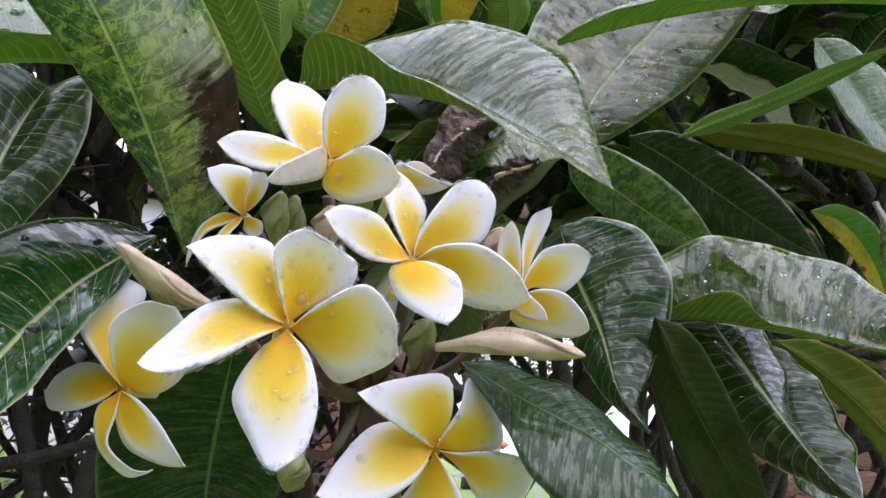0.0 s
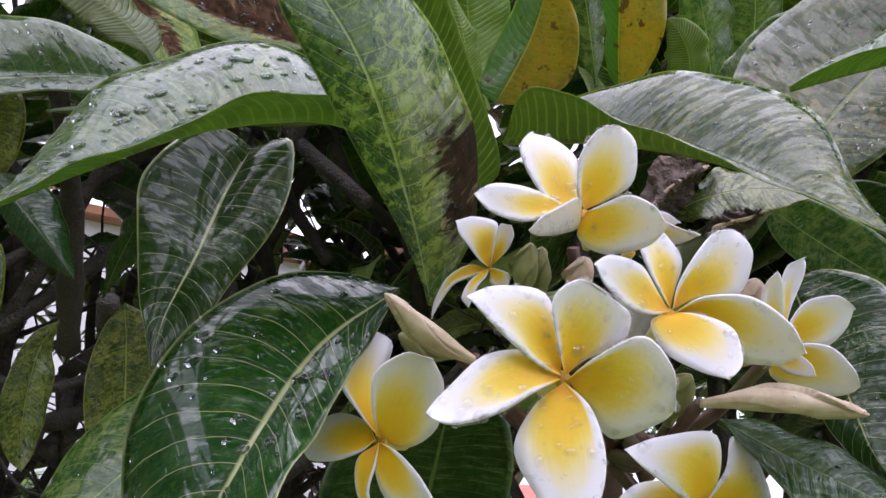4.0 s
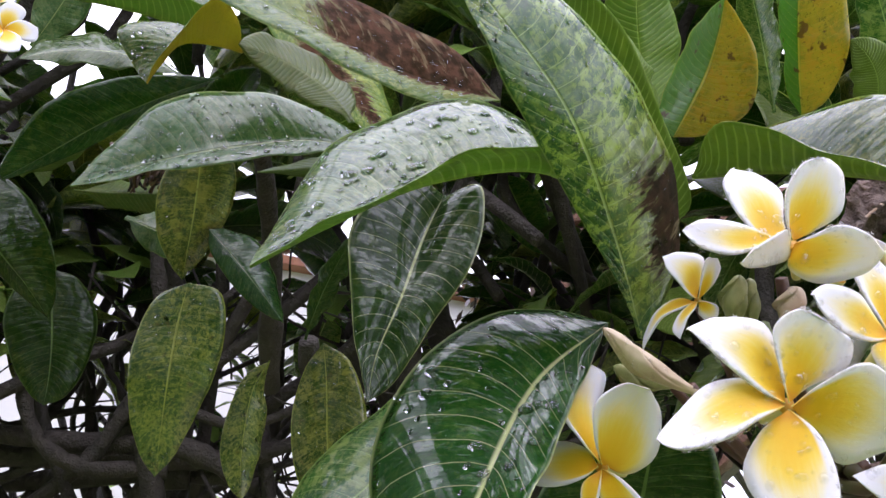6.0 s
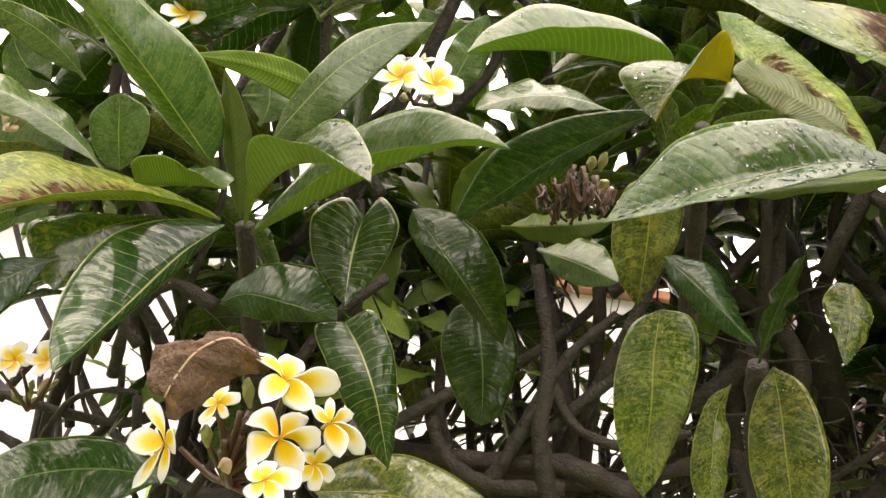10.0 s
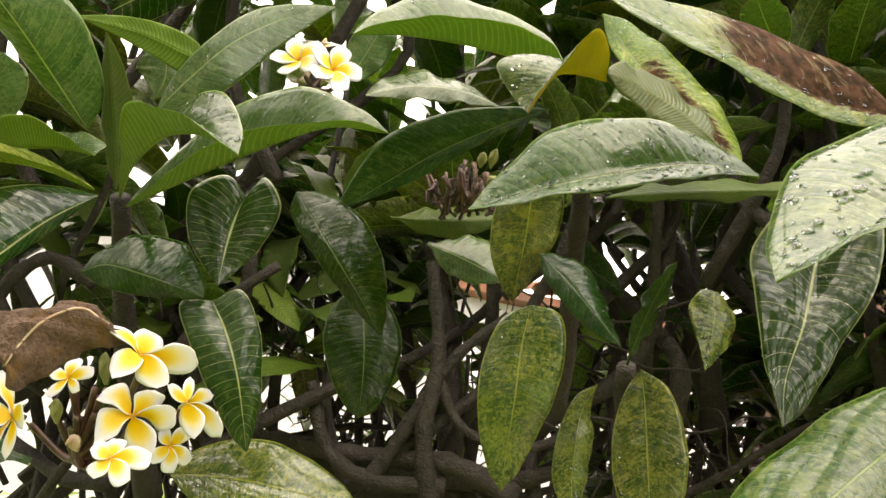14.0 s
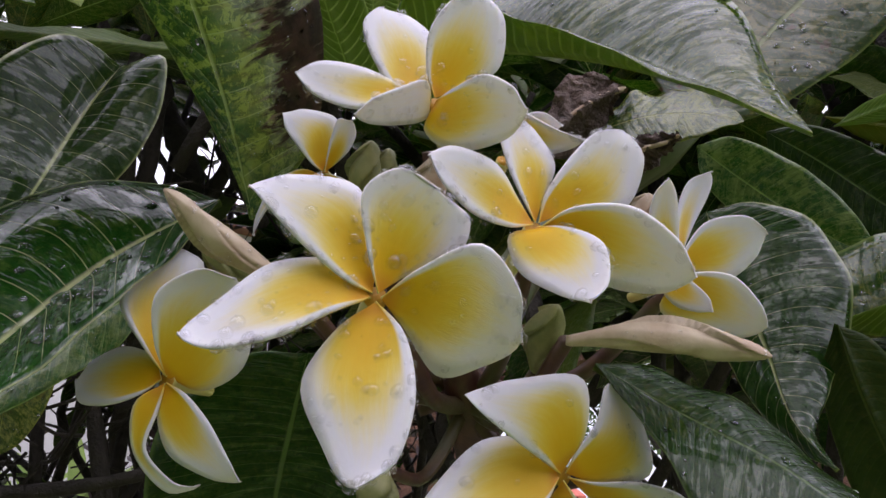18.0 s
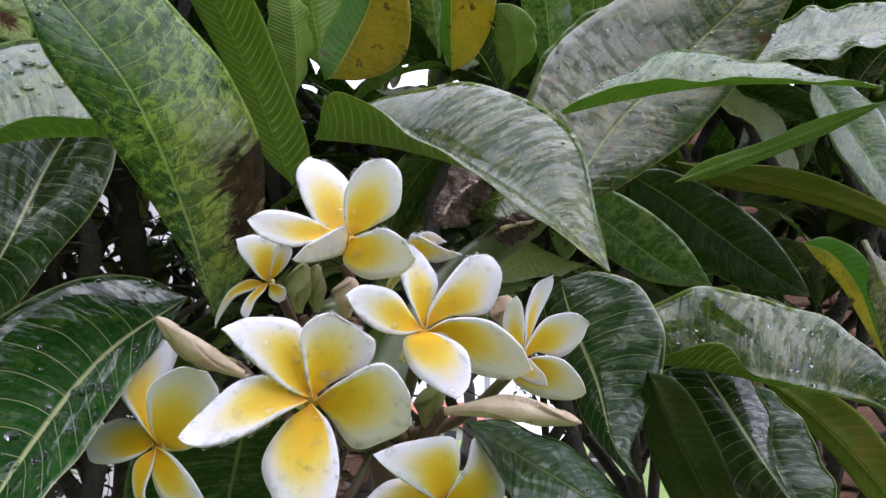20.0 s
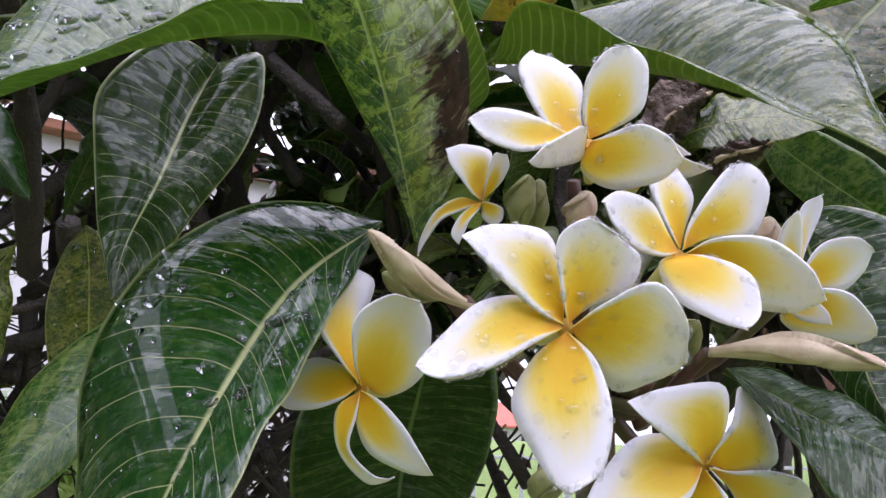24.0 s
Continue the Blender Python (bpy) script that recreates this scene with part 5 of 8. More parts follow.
curved_leaf(branch_third, "fresh", ((-0.6947, 0.3042, 1.6716), (-0.6469, 0.2746, 1.6798), (-0.5818, 0.2478, 1.6783), (-0.5191, 0.2319, 1.6580), (-0.4784, 0.2215, 1.6338)), ((-0.6512, 0.2669, 1.6787), (-0.5961, 0.2195, 1.6869), (-0.5331, 0.2141, 1.6661), (-0.4941, 0.2167, 1.6435)), ((-0.6621, 0.2854, 1.6885), (-0.6052, 0.2592, 1.7037), (-0.5363, 0.2407, 1.7007), (-0.4946, 0.2328, 1.6614)), drops=80, size=(0.0004, 0.0012))
curved_leaf(branch_third, "glossy", ((-0.7038, 0.2933, 1.6692), (-0.7007, 0.2603, 1.6311), (-0.6889, 0.2249, 1.5819), (-0.6710, 0.1902, 1.5383), (-0.6536, 0.1631, 1.5087)), ((-0.7129, 0.2586, 1.6606), (-0.7165, 0.2115, 1.6301), (-0.7035, 0.1807, 1.5777), (-0.6766, 0.1671, 1.5315)), ((-0.7024, 0.2749, 1.6388), (-0.6954, 0.2446, 1.5961), (-0.6814, 0.2103, 1.5543), (-0.6647, 0.1804, 1.5233)), drops=60, size=(0.0004, 0.0012))
curved_leaf(branch_third, "fresh", ((-0.7024, 0.2657, 1.7113), (-0.6879, 0.2210, 1.7230), (-0.6666, 0.1677, 1.7323), (-0.6640, 0.1268, 1.7465), (-0.6610, 0.0965, 1.7556)), ((-0.6818, 0.2547, 1.7361), (-0.6613, 0.2088, 1.7626), (-0.6579, 0.1556, 1.7720), (-0.6579, 0.1140, 1.7726)), ((-0.7022, 0.2342, 1.7170), (-0.6905, 0.1872, 1.7263), (-0.6788, 0.1444, 1.7400), (-0.6706, 0.1119, 1.7507)), drops=60, size=(0.0004, 0.0012))
curved_leaf(branch_third, "fresh", ((-0.6782, 0.2993, 1.7451), (-0.6562, 0.3036, 1.7758), (-0.6341, 0.3188, 1.8198), (-0.6161, 0.3527, 1.8673), (-0.5972, 0.3855, 1.8991)), ((-0.6582, 0.3151, 1.7551), (-0.6310, 0.3292, 1.7831), (-0.6191, 0.3527, 1.8330), (-0.6056, 0.3737, 1.8755)), ((-0.6677, 0.2970, 1.7727), (-0.6451, 0.3015, 1.8107), (-0.6295, 0.3283, 1.8600), (-0.6096, 0.3641, 1.8882)))
curved_leaf(branch_third, "fresh", ((-0.6521, 0.3130, 1.7964), (-0.6683, 0.2941, 1.8011), (-0.6889, 0.2700, 1.8049), (-0.7105, 0.2471, 1.8034), (-0.7271, 0.2294, 1.8008)), ((-0.6673, 0.3084, 1.7854), (-0.6846, 0.2858, 1.7922), (-0.7029, 0.2611, 1.7981), (-0.7181, 0.2403, 1.8012)), ((-0.6554, 0.3001, 1.8102), (-0.6735, 0.2774, 1.8156), (-0.6964, 0.2551, 1.8127), (-0.7164, 0.2383, 1.8055)))
curved_leaf(branch_third, "dark", ((-0.6952, 0.2998, 1.6774), (-0.6888, 0.2849, 1.6992), (-0.6800, 0.2649, 1.7254), (-0.6705, 0.2444, 1.7498), (-0.6624, 0.2282, 1.7679)), ((-0.6980, 0.2879, 1.6928), (-0.6943, 0.2709, 1.7165), (-0.6847, 0.2521, 1.7406), (-0.6722, 0.2365, 1.7591)), ((-0.6879, 0.2989, 1.6968), (-0.6786, 0.2872, 1.7236), (-0.6710, 0.2655, 1.7477), (-0.6656, 0.2426, 1.7627)))
curved_leaf(branch_third, "spot", ((-0.7054, 0.2887, 1.6730), (-0.7121, 0.2412, 1.6679), (-0.7179, 0.1879, 1.6467), (-0.7216, 0.1428, 1.6219), (-0.7214, 0.1127, 1.5989)), ((-0.7434, 0.2665, 1.6917), (-0.7730, 0.2151, 1.6943), (-0.7768, 0.1525, 1.6790), (-0.7576, 0.1135, 1.6330)), ((-0.7043, 0.2496, 1.6705), (-0.7062, 0.1991, 1.6571), (-0.7111, 0.1556, 1.6330), (-0.7168, 0.1255, 1.6117)))
curved_leaf(branch_third, "fresh", ((-0.7115, 0.2104, 1.6717), (-0.6951, 0.2173, 1.6679), (-0.6729, 0.2237, 1.6677), (-0.6509, 0.2301, 1.6662), (-0.6340, 0.2354, 1.6627)), ((-0.6982, 0.1969, 1.6785), (-0.6739, 0.2020, 1.6811), (-0.6537, 0.2149, 1.6729), (-0.6399, 0.2273, 1.6653)), ((-0.7016, 0.2182, 1.6773), (-0.6820, 0.2273, 1.6833), (-0.6574, 0.2362, 1.6845), (-0.6371, 0.2425, 1.6756)))
leaf(branch_third, "fresh", (-0.8102, 0.2368, 1.7101), (-0.8285, 0.1774, 1.7401), (-0.8621, 0.0916, 1.7408), (-0.8451, 0.18, 1.7626), (-0.8281, 0.1721, 1.7234))
curved_leaf(branch_third, "glossy", ((-0.6024, 0.3478, 1.6849), (-0.6052, 0.3463, 1.6683), (-0.6065, 0.3459, 1.6470), (-0.6063, 0.3467, 1.6261), (-0.6055, 0.3473, 1.6098)), ((-0.6102, 0.3307, 1.6960), (-0.6280, 0.3161, 1.6771), (-0.6278, 0.3251, 1.6439), (-0.6152, 0.3396, 1.6208)), ((-0.5910, 0.3502, 1.7028), (-0.5813, 0.3667, 1.6832), (-0.5906, 0.3662, 1.6498), (-0.6009, 0.3562, 1.6235)))
curved_leaf(branch_third, "dark", ((-0.6247, 0.2480, 1.5804), (-0.6042, 0.2514, 1.5859), (-0.5803, 0.2607, 1.5819), (-0.5733, 0.2850, 1.5826), (-0.5673, 0.3044, 1.5816)), ((-0.6121, 0.2535, 1.5737), (-0.5908, 0.2608, 1.5689), (-0.5788, 0.2777, 1.5725), (-0.5717, 0.2952, 1.5781)), ((-0.6181, 0.2524, 1.5968), (-0.5959, 0.2618, 1.6115), (-0.5777, 0.2846, 1.6137), (-0.5706, 0.3017, 1.5958)))
curved_leaf(branch_third, "dark", ((-0.5699, 0.3665, 1.6958), (-0.5543, 0.3792, 1.6735), (-0.5353, 0.3943, 1.6450), (-0.5313, 0.4291, 1.6250), (-0.5282, 0.4555, 1.6069)), ((-0.5703, 0.3674, 1.6764), (-0.5533, 0.3814, 1.6495), (-0.5421, 0.4096, 1.6287), (-0.5340, 0.4393, 1.6142)), ((-0.5543, 0.3863, 1.7016), (-0.5302, 0.4106, 1.6868), (-0.5231, 0.4383, 1.6569), (-0.5262, 0.4546, 1.6261)))
curved_leaf(branch_third, "dark", ((-0.6163, 0.5312, 1.6802), (-0.6114, 0.5371, 1.6536), (-0.6063, 0.5427, 1.6199), (-0.6057, 0.5492, 1.5872), (-0.6066, 0.5522, 1.5616)), ((-0.6318, 0.5185, 1.6656), (-0.6385, 0.5163, 1.6312), (-0.6305, 0.5286, 1.5960), (-0.6175, 0.5429, 1.5707)), ((-0.5994, 0.5504, 1.6755), (-0.5858, 0.5681, 1.6465), (-0.5888, 0.5730, 1.6062), (-0.5976, 0.5659, 1.5731)))
curved_leaf(branch_third, "glossy", ((-0.5680, 0.3125, 1.5834), (-0.5562, 0.3212, 1.5636), (-0.5438, 0.3285, 1.5366), (-0.5427, 0.3428, 1.5108), (-0.5426, 0.3536, 1.4903)), ((-0.5808, 0.2969, 1.5761), (-0.5701, 0.3077, 1.5479), (-0.5589, 0.3249, 1.5204), (-0.5503, 0.3431, 1.4993)), ((-0.5527, 0.3229, 1.5940), (-0.5404, 0.3373, 1.5675), (-0.5380, 0.3476, 1.5341), (-0.5409, 0.3539, 1.5059)))
curved_leaf(branch_third, "freckled", ((-0.7324, 0.2605, 1.6656), (-0.7402, 0.2382, 1.6546), (-0.7484, 0.2139, 1.6354), (-0.7518, 0.2025, 1.6062), (-0.7518, 0.1976, 1.5818)), ((-0.7471, 0.2392, 1.6609), (-0.7630, 0.2061, 1.6496), (-0.7737, 0.1745, 1.6284), (-0.7638, 0.1874, 1.5953)), ((-0.7361, 0.2524, 1.6505), (-0.7425, 0.2354, 1.6311), (-0.7474, 0.2195, 1.6086), (-0.7503, 0.2064, 1.5898)), drops=40, size=(0.0004, 0.0012))
leaf(branch_third, "dark", (-0.7545, 0.1952, 1.6079), (-0.7645, 0.1531, 1.5625), (-0.7681, 0.1259, 1.4986), (-0.7721, 0.1402, 1.5751), (-0.757, 0.1661, 1.5498))
leaf(branch_third, "dark", (-0.7566, 0.3483, 1.4701), (-0.8055, 0.2799, 1.4662), (-0.8439, 0.2114, 1.4246), (-0.8246, 0.2785, 1.4922), (-0.7837, 0.2856, 1.4363))
curved_leaf(branch_third, "mottled", ((-0.6071, 0.3528, 1.4715), (-0.5793, 0.3677, 1.4753), (-0.5423, 0.3856, 1.4748), (-0.5064, 0.4036, 1.4699), (-0.4793, 0.4155, 1.4596)), ((-0.5836, 0.3560, 1.4572), (-0.5486, 0.3683, 1.4525), (-0.5153, 0.3854, 1.4515), (-0.4906, 0.4033, 1.4549)), ((-0.5978, 0.3641, 1.4921), (-0.5669, 0.3857, 1.5064), (-0.5276, 0.4072, 1.4969), (-0.4952, 0.4173, 1.4758)))
curved_leaf(branch_third, "fresh", ((-0.8288, 0.2600, 1.7260), (-0.8223, 0.2511, 1.7375), (-0.8134, 0.2401, 1.7518), (-0.8070, 0.2313, 1.7674), (-0.8017, 0.2244, 1.7794)), ((-0.8178, 0.2638, 1.7359), (-0.8033, 0.2620, 1.7539), (-0.7943, 0.2512, 1.7736), (-0.7979, 0.2340, 1.7796)), ((-0.8318, 0.2457, 1.7264), (-0.8291, 0.2270, 1.7386), (-0.8211, 0.2154, 1.7574), (-0.8090, 0.2194, 1.7729)))
leaf(branch_third, "fresh", (-0.9294, 0.2503, 1.8431), (-0.9381, 0.2015, 1.8687), (-0.9545, 0.1425, 1.8736), (-0.9292, 0.2188, 1.8775), (-0.9488, 0.2011, 1.8515))
leaf(branch_third, "fresh", (-1.124, 0.2389, 1.8139), (-1.0944, 0.2645, 1.8138), (-1.0222, 0.3344, 1.7987), (-1.1101, 0.276, 1.7645), (-1.0887, 0.2592, 1.8618))
leaf(branch_third, "fresh", (-1.076, 0.2227, 1.9273), (-1.0694, 0.2424, 1.8996), (-1.0495, 0.2694, 1.8803), (-1.0903, 0.2294, 1.8898), (-1.0568, 0.2568, 1.9205))
leaf(branch_third, "fresh", (-0.6466, 0.4742, 1.8818), (-0.627, 0.4734, 1.9166), (-0.601, 0.4696, 1.9682), (-0.6168, 0.4946, 1.9201), (-0.6393, 0.4587, 1.9246))
leaf(branch_third, "fresh", (-0.8345, 0.3991, 1.8504), (-0.8216, 0.395, 1.8803), (-0.8272, 0.374, 1.9121), (-0.8092, 0.4153, 1.8891), (-0.8455, 0.3767, 1.8757))
leaf(branch_third, "fresh", (-0.3602, 0.4465, 1.7816), (-0.3303, 0.4382, 1.7931), (-0.2971, 0.451, 1.7686), (-0.332, 0.4297, 1.779), (-0.3302, 0.4541, 1.8176))
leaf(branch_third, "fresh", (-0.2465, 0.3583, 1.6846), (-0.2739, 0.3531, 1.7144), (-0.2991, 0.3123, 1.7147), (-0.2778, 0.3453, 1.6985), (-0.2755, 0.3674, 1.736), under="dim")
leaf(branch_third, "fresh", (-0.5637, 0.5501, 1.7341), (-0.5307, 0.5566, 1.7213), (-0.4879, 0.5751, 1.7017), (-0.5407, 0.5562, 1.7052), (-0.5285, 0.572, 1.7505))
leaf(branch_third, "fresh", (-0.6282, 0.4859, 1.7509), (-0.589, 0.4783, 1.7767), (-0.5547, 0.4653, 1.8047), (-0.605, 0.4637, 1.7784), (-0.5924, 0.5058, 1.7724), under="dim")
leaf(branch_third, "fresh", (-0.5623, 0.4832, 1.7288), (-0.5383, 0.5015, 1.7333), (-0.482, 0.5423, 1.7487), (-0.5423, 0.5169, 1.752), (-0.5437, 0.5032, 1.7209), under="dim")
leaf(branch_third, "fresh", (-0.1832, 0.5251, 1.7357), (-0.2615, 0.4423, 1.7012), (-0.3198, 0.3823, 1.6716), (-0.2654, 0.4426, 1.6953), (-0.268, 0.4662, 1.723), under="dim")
leaf(branch_main, "dark", (-0.0858, 0.9057, 1.9539), (-0.0568, 0.8711, 2.0623), (-0.0219, 0.8417, 2.1651), (-0.0152, 0.8943, 2.079), (-0.0911, 0.8572, 2.059))
leaf(branch_second, "dark", (-0.2665, 0.8613, 1.9041), (-0.204, 0.8506, 2.004), (-0.1348, 0.8405, 2.1109), (-0.1631, 0.8839, 2.0083), (-0.2443, 0.8217, 2.0179))

# woody stems that carry them
stem(branch_main, [(-0.017, 0.4, 1.383), (-0.022, 0.338, 1.453), (-0.03, 0.28, 1.49), (-0.042, 0.256, 1.525)], 0.0045, 0.005, GREEN_STEM)
stem(branch_main, [(-0.03, 0.28, 1.49), (-0.002, 0.322, 1.545), (0.045, 0.321, 1.588), (0.068, 0.385, 1.656)], 0.009, 0.006, GREEN_STEM)
stem(branch_second, [(-0.473, 0.694, 1.609), (-0.409, 0.552, 1.703), (-0.353, 0.414, 1.749)], 0.011, 0.006, BARK)
stem(branch_second, [(-0.377, 0.641, 1.498), (-0.369, 0.594, 1.557), (-0.35, 0.532, 1.607)], 0.010, 0.008, BARK)
stem(branch_third, [(-0.824, 0.531, 1.47), (-0.758, 0.401, 1.585), (-0.694, 0.305, 1.673)], 0.014, 0.007, BARK)

# ---- flower clusters ----
cluster_main = thing("flower_cluster", (-0.028, 0.256, 1.486), "cluster of white and yellow plumeria flowers wet with rain", "flower cluster", "flower clusters")
cluster_low = thing("flower_cluster", (-0.661, 0.315, 1.474), "cluster of yellow and white plumeria flowers under a dry leaf", "flower cluster", "flower clusters")
bloom = open_flower(cluster_main, (-0.0376, 0.1987, 1.4876), (0.3217, -0.9466, 0.0207), 0.0302)
petal(bloom, (-0.0267, 0.1955, 1.5073), ((-0.0389, 0.1945, 1.4949), (-0.0398, 0.1907, 1.5046), (-0.0338, 0.1913, 1.5097), (-0.0289, 0.1939, 1.5081)), ((-0.0321, 0.2013, 1.4928), (-0.0233, 0.2026, 1.4974), (-0.0211, 0.2001, 1.5034), (-0.0250, 0.1972, 1.5062)), drops=60)
petal(bloom, (-0.0112, 0.2062, 1.4816), ((-0.0298, 0.1972, 1.4925), (-0.0190, 0.1972, 1.4972), (-0.0121, 0.2013, 1.4904), (-0.0114, 0.2045, 1.4844)), ((-0.0326, 0.2042, 1.4826), (-0.0266, 0.2084, 1.4751), (-0.0179, 0.2086, 1.4774), (-0.0129, 0.2075, 1.4797)), drops=60)
petal(bloom, (-0.0369, 0.1904, 1.4538), ((-0.0320, 0.1964, 1.4800), (-0.0293, 0.1939, 1.4690), (-0.0310, 0.1919, 1.4587), (-0.0347, 0.1908, 1.4550)), ((-0.0444, 0.1981, 1.4812), (-0.0492, 0.1959, 1.4708), (-0.0438, 0.1936, 1.4600), (-0.0399, 0.1915, 1.4548)), drops=60)
petal(bloom, (-0.0680, 0.1852, 1.4769), ((-0.0446, 0.1948, 1.4838), (-0.0527, 0.1910, 1.4784), (-0.0613, 0.1876, 1.4751), (-0.0661, 0.1858, 1.4754)), ((-0.0449, 0.1963, 1.4935), (-0.0557, 0.1927, 1.4919), (-0.0635, 0.1891, 1.4838), (-0.0669, 0.1865, 1.4793)), drops=60)
petal(bloom, (-0.0600, 0.1874, 1.5045), ((-0.0431, 0.1953, 1.4901), (-0.0494, 0.1916, 1.4947), (-0.0553, 0.1889, 1.5000), (-0.0584, 0.1877, 1.5031)), ((-0.0382, 0.1980, 1.4969), (-0.0417, 0.1948, 1.5075), (-0.0524, 0.1907, 1.5083), (-0.0578, 0.1885, 1.5061)), drops=60)
bloom = open_flower(cluster_main, (-0.0087, 0.2217, 1.5105), (0.3819, -0.8241, 0.4183), 0.0312)
petal(bloom, (0.0108, 0.2262, 1.5354), ((-0.0067, 0.2210, 1.5171), (-0.0020, 0.2213, 1.5250), (0.0039, 0.2229, 1.5326), (0.0084, 0.2248, 1.5349)), ((-0.0008, 0.2252, 1.5153), (0.0109, 0.2286, 1.5175), (0.0156, 0.2276, 1.5283), (0.0133, 0.2265, 1.5339)), drops=34)
petal(bloom, (0.0232, 0.2172, 1.4984), ((-0.0006, 0.2180, 1.5131), (0.0104, 0.2154, 1.5122), (0.0192, 0.2155, 1.5058), (0.0222, 0.2165, 1.5008)), ((-0.0004, 0.2232, 1.5077), (0.0054, 0.2244, 1.4988), (0.0157, 0.2218, 1.4960), (0.0211, 0.2190, 1.4971)), drops=34)
petal(bloom, (0.0008, 0.2016, 1.4889), ((-0.0025, 0.2152, 1.5073), (0.0037, 0.2086, 1.5017), (0.0045, 0.2042, 1.4934), (0.0025, 0.2023, 1.4898)), ((-0.0145, 0.2189, 1.5072), (-0.0122, 0.2151, 1.4983), (-0.0052, 0.2086, 1.4923), (-0.0010, 0.2041, 1.4900)), drops=34)
petal(bloom, (-0.0292, 0.1980, 1.5157), ((-0.0147, 0.2163, 1.5087), (-0.0216, 0.2094, 1.5089), (-0.0269, 0.2028, 1.5119), (-0.0288, 0.1994, 1.5143)), ((-0.0124, 0.2173, 1.5147), (-0.0169, 0.2103, 1.5197), (-0.0243, 0.2031, 1.5201), (-0.0279, 0.1996, 1.5176)), drops=34)
petal(bloom, (-0.0135, 0.2216, 1.5371), ((-0.0113, 0.2210, 1.5160), (-0.0145, 0.2205, 1.5233), (-0.0165, 0.2206, 1.5311), (-0.0145, 0.2212, 1.5351)), ((-0.0071, 0.2230, 1.5173), (-0.0046, 0.2234, 1.5256), (-0.0085, 0.2226, 1.5331), (-0.0116, 0.2220, 1.5362)), drops=34)
bloom = open_flower(cluster_main, (-0.0316, 0.2158, 1.5370), (-0.1079, -0.9326, 0.3445), 0.0271)
petal(bloom, (-0.0211, 0.2108, 1.5607), ((-0.0328, 0.2124, 1.5427), (-0.0321, 0.2094, 1.5506), (-0.0275, 0.2086, 1.5579), (-0.0232, 0.2098, 1.5600)), ((-0.0249, 0.2180, 1.5414), (-0.0173, 0.2185, 1.5471), (-0.0161, 0.2146, 1.5564), (-0.0189, 0.2119, 1.5601)), drops=34)
petal(bloom, (-0.0114, 0.2021, 1.5279), ((-0.0266, 0.2105, 1.5367), (-0.0198, 0.2050, 1.5367), (-0.0139, 0.2025, 1.5327), (-0.0121, 0.2021, 1.5294)), ((-0.0332, 0.2161, 1.5299), (-0.0262, 0.2146, 1.5243), (-0.0162, 0.2094, 1.5243), (-0.0123, 0.2048, 1.5264)), drops=34)
petal(bloom, (-0.0456, 0.2032, 1.5270), ((-0.0330, 0.2108, 1.5390), (-0.0381, 0.2073, 1.5351), (-0.0428, 0.2044, 1.5311), (-0.0448, 0.2034, 1.5284)), ((-0.0329, 0.2154, 1.5323), (-0.0378, 0.2123, 1.5293), (-0.0426, 0.2079, 1.5271), (-0.0448, 0.2049, 1.5266)), drops=34, turned=True)
petal(bloom, (-0.0608, 0.2083, 1.5400), ((-0.0388, 0.2139, 1.5361), (-0.0475, 0.2127, 1.5337), (-0.0559, 0.2105, 1.5354), (-0.0595, 0.2090, 1.5382)), ((-0.0381, 0.2148, 1.5401), (-0.0464, 0.2123, 1.5434), (-0.0549, 0.2096, 1.5438), (-0.0592, 0.2086, 1.5417)), drops=34)
petal(bloom, (-0.0452, 0.2204, 1.5648), ((-0.0389, 0.2164, 1.5391), (-0.0449, 0.2166, 1.5472), (-0.0486, 0.2173, 1.5573), (-0.0469, 0.2190, 1.5627)), ((-0.0330, 0.2183, 1.5451), (-0.0326, 0.2200, 1.5554), (-0.0384, 0.2205, 1.5622), (-0.0430, 0.2205, 1.5642)), drops=34)
bloom = open_flower(cluster_main, (-0.0871, 0.2265, 1.4758), (-0.3250, -0.9455, -0.0183), 0.0275)
petal(bloom, (-0.0930, 0.2363, 1.5094), ((-0.0924, 0.2256, 1.4826), (-0.0989, 0.2255, 1.4921), (-0.0980, 0.2297, 1.5034), (-0.0947, 0.2339, 1.5076)), ((-0.0888, 0.2309, 1.4843), (-0.0884, 0.2354, 1.4949), (-0.0864, 0.2380, 1.5053), (-0.0906, 0.2371, 1.5089)))
petal(bloom, (-0.0720, 0.2202, 1.4967), ((-0.0878, 0.2207, 1.4829), (-0.0867, 0.2161, 1.4919), (-0.0790, 0.2167, 1.4976), (-0.0742, 0.2189, 1.4971)), ((-0.0798, 0.2306, 1.4743), (-0.0718, 0.2317, 1.4799), (-0.0695, 0.2272, 1.4903), (-0.0710, 0.2228, 1.4950)))
petal(bloom, (-0.0679, 0.2268, 1.4555), ((-0.0815, 0.2260, 1.4724), (-0.0758, 0.2258, 1.4667), (-0.0712, 0.2261, 1.4604), (-0.0689, 0.2265, 1.4571)), ((-0.0876, 0.2267, 1.4686), (-0.0840, 0.2271, 1.4604), (-0.0754, 0.2275, 1.4561), (-0.0703, 0.2272, 1.4553)))
petal(bloom, (-0.0776, 0.2306, 1.4547), ((-0.0875, 0.2265, 1.4693), (-0.0888, 0.2262, 1.4612), (-0.0833, 0.2284, 1.4552), (-0.0794, 0.2299, 1.4542)), ((-0.0923, 0.2252, 1.4703), (-0.0913, 0.2262, 1.4604), (-0.0846, 0.2286, 1.4531), (-0.0796, 0.2301, 1.4534)))
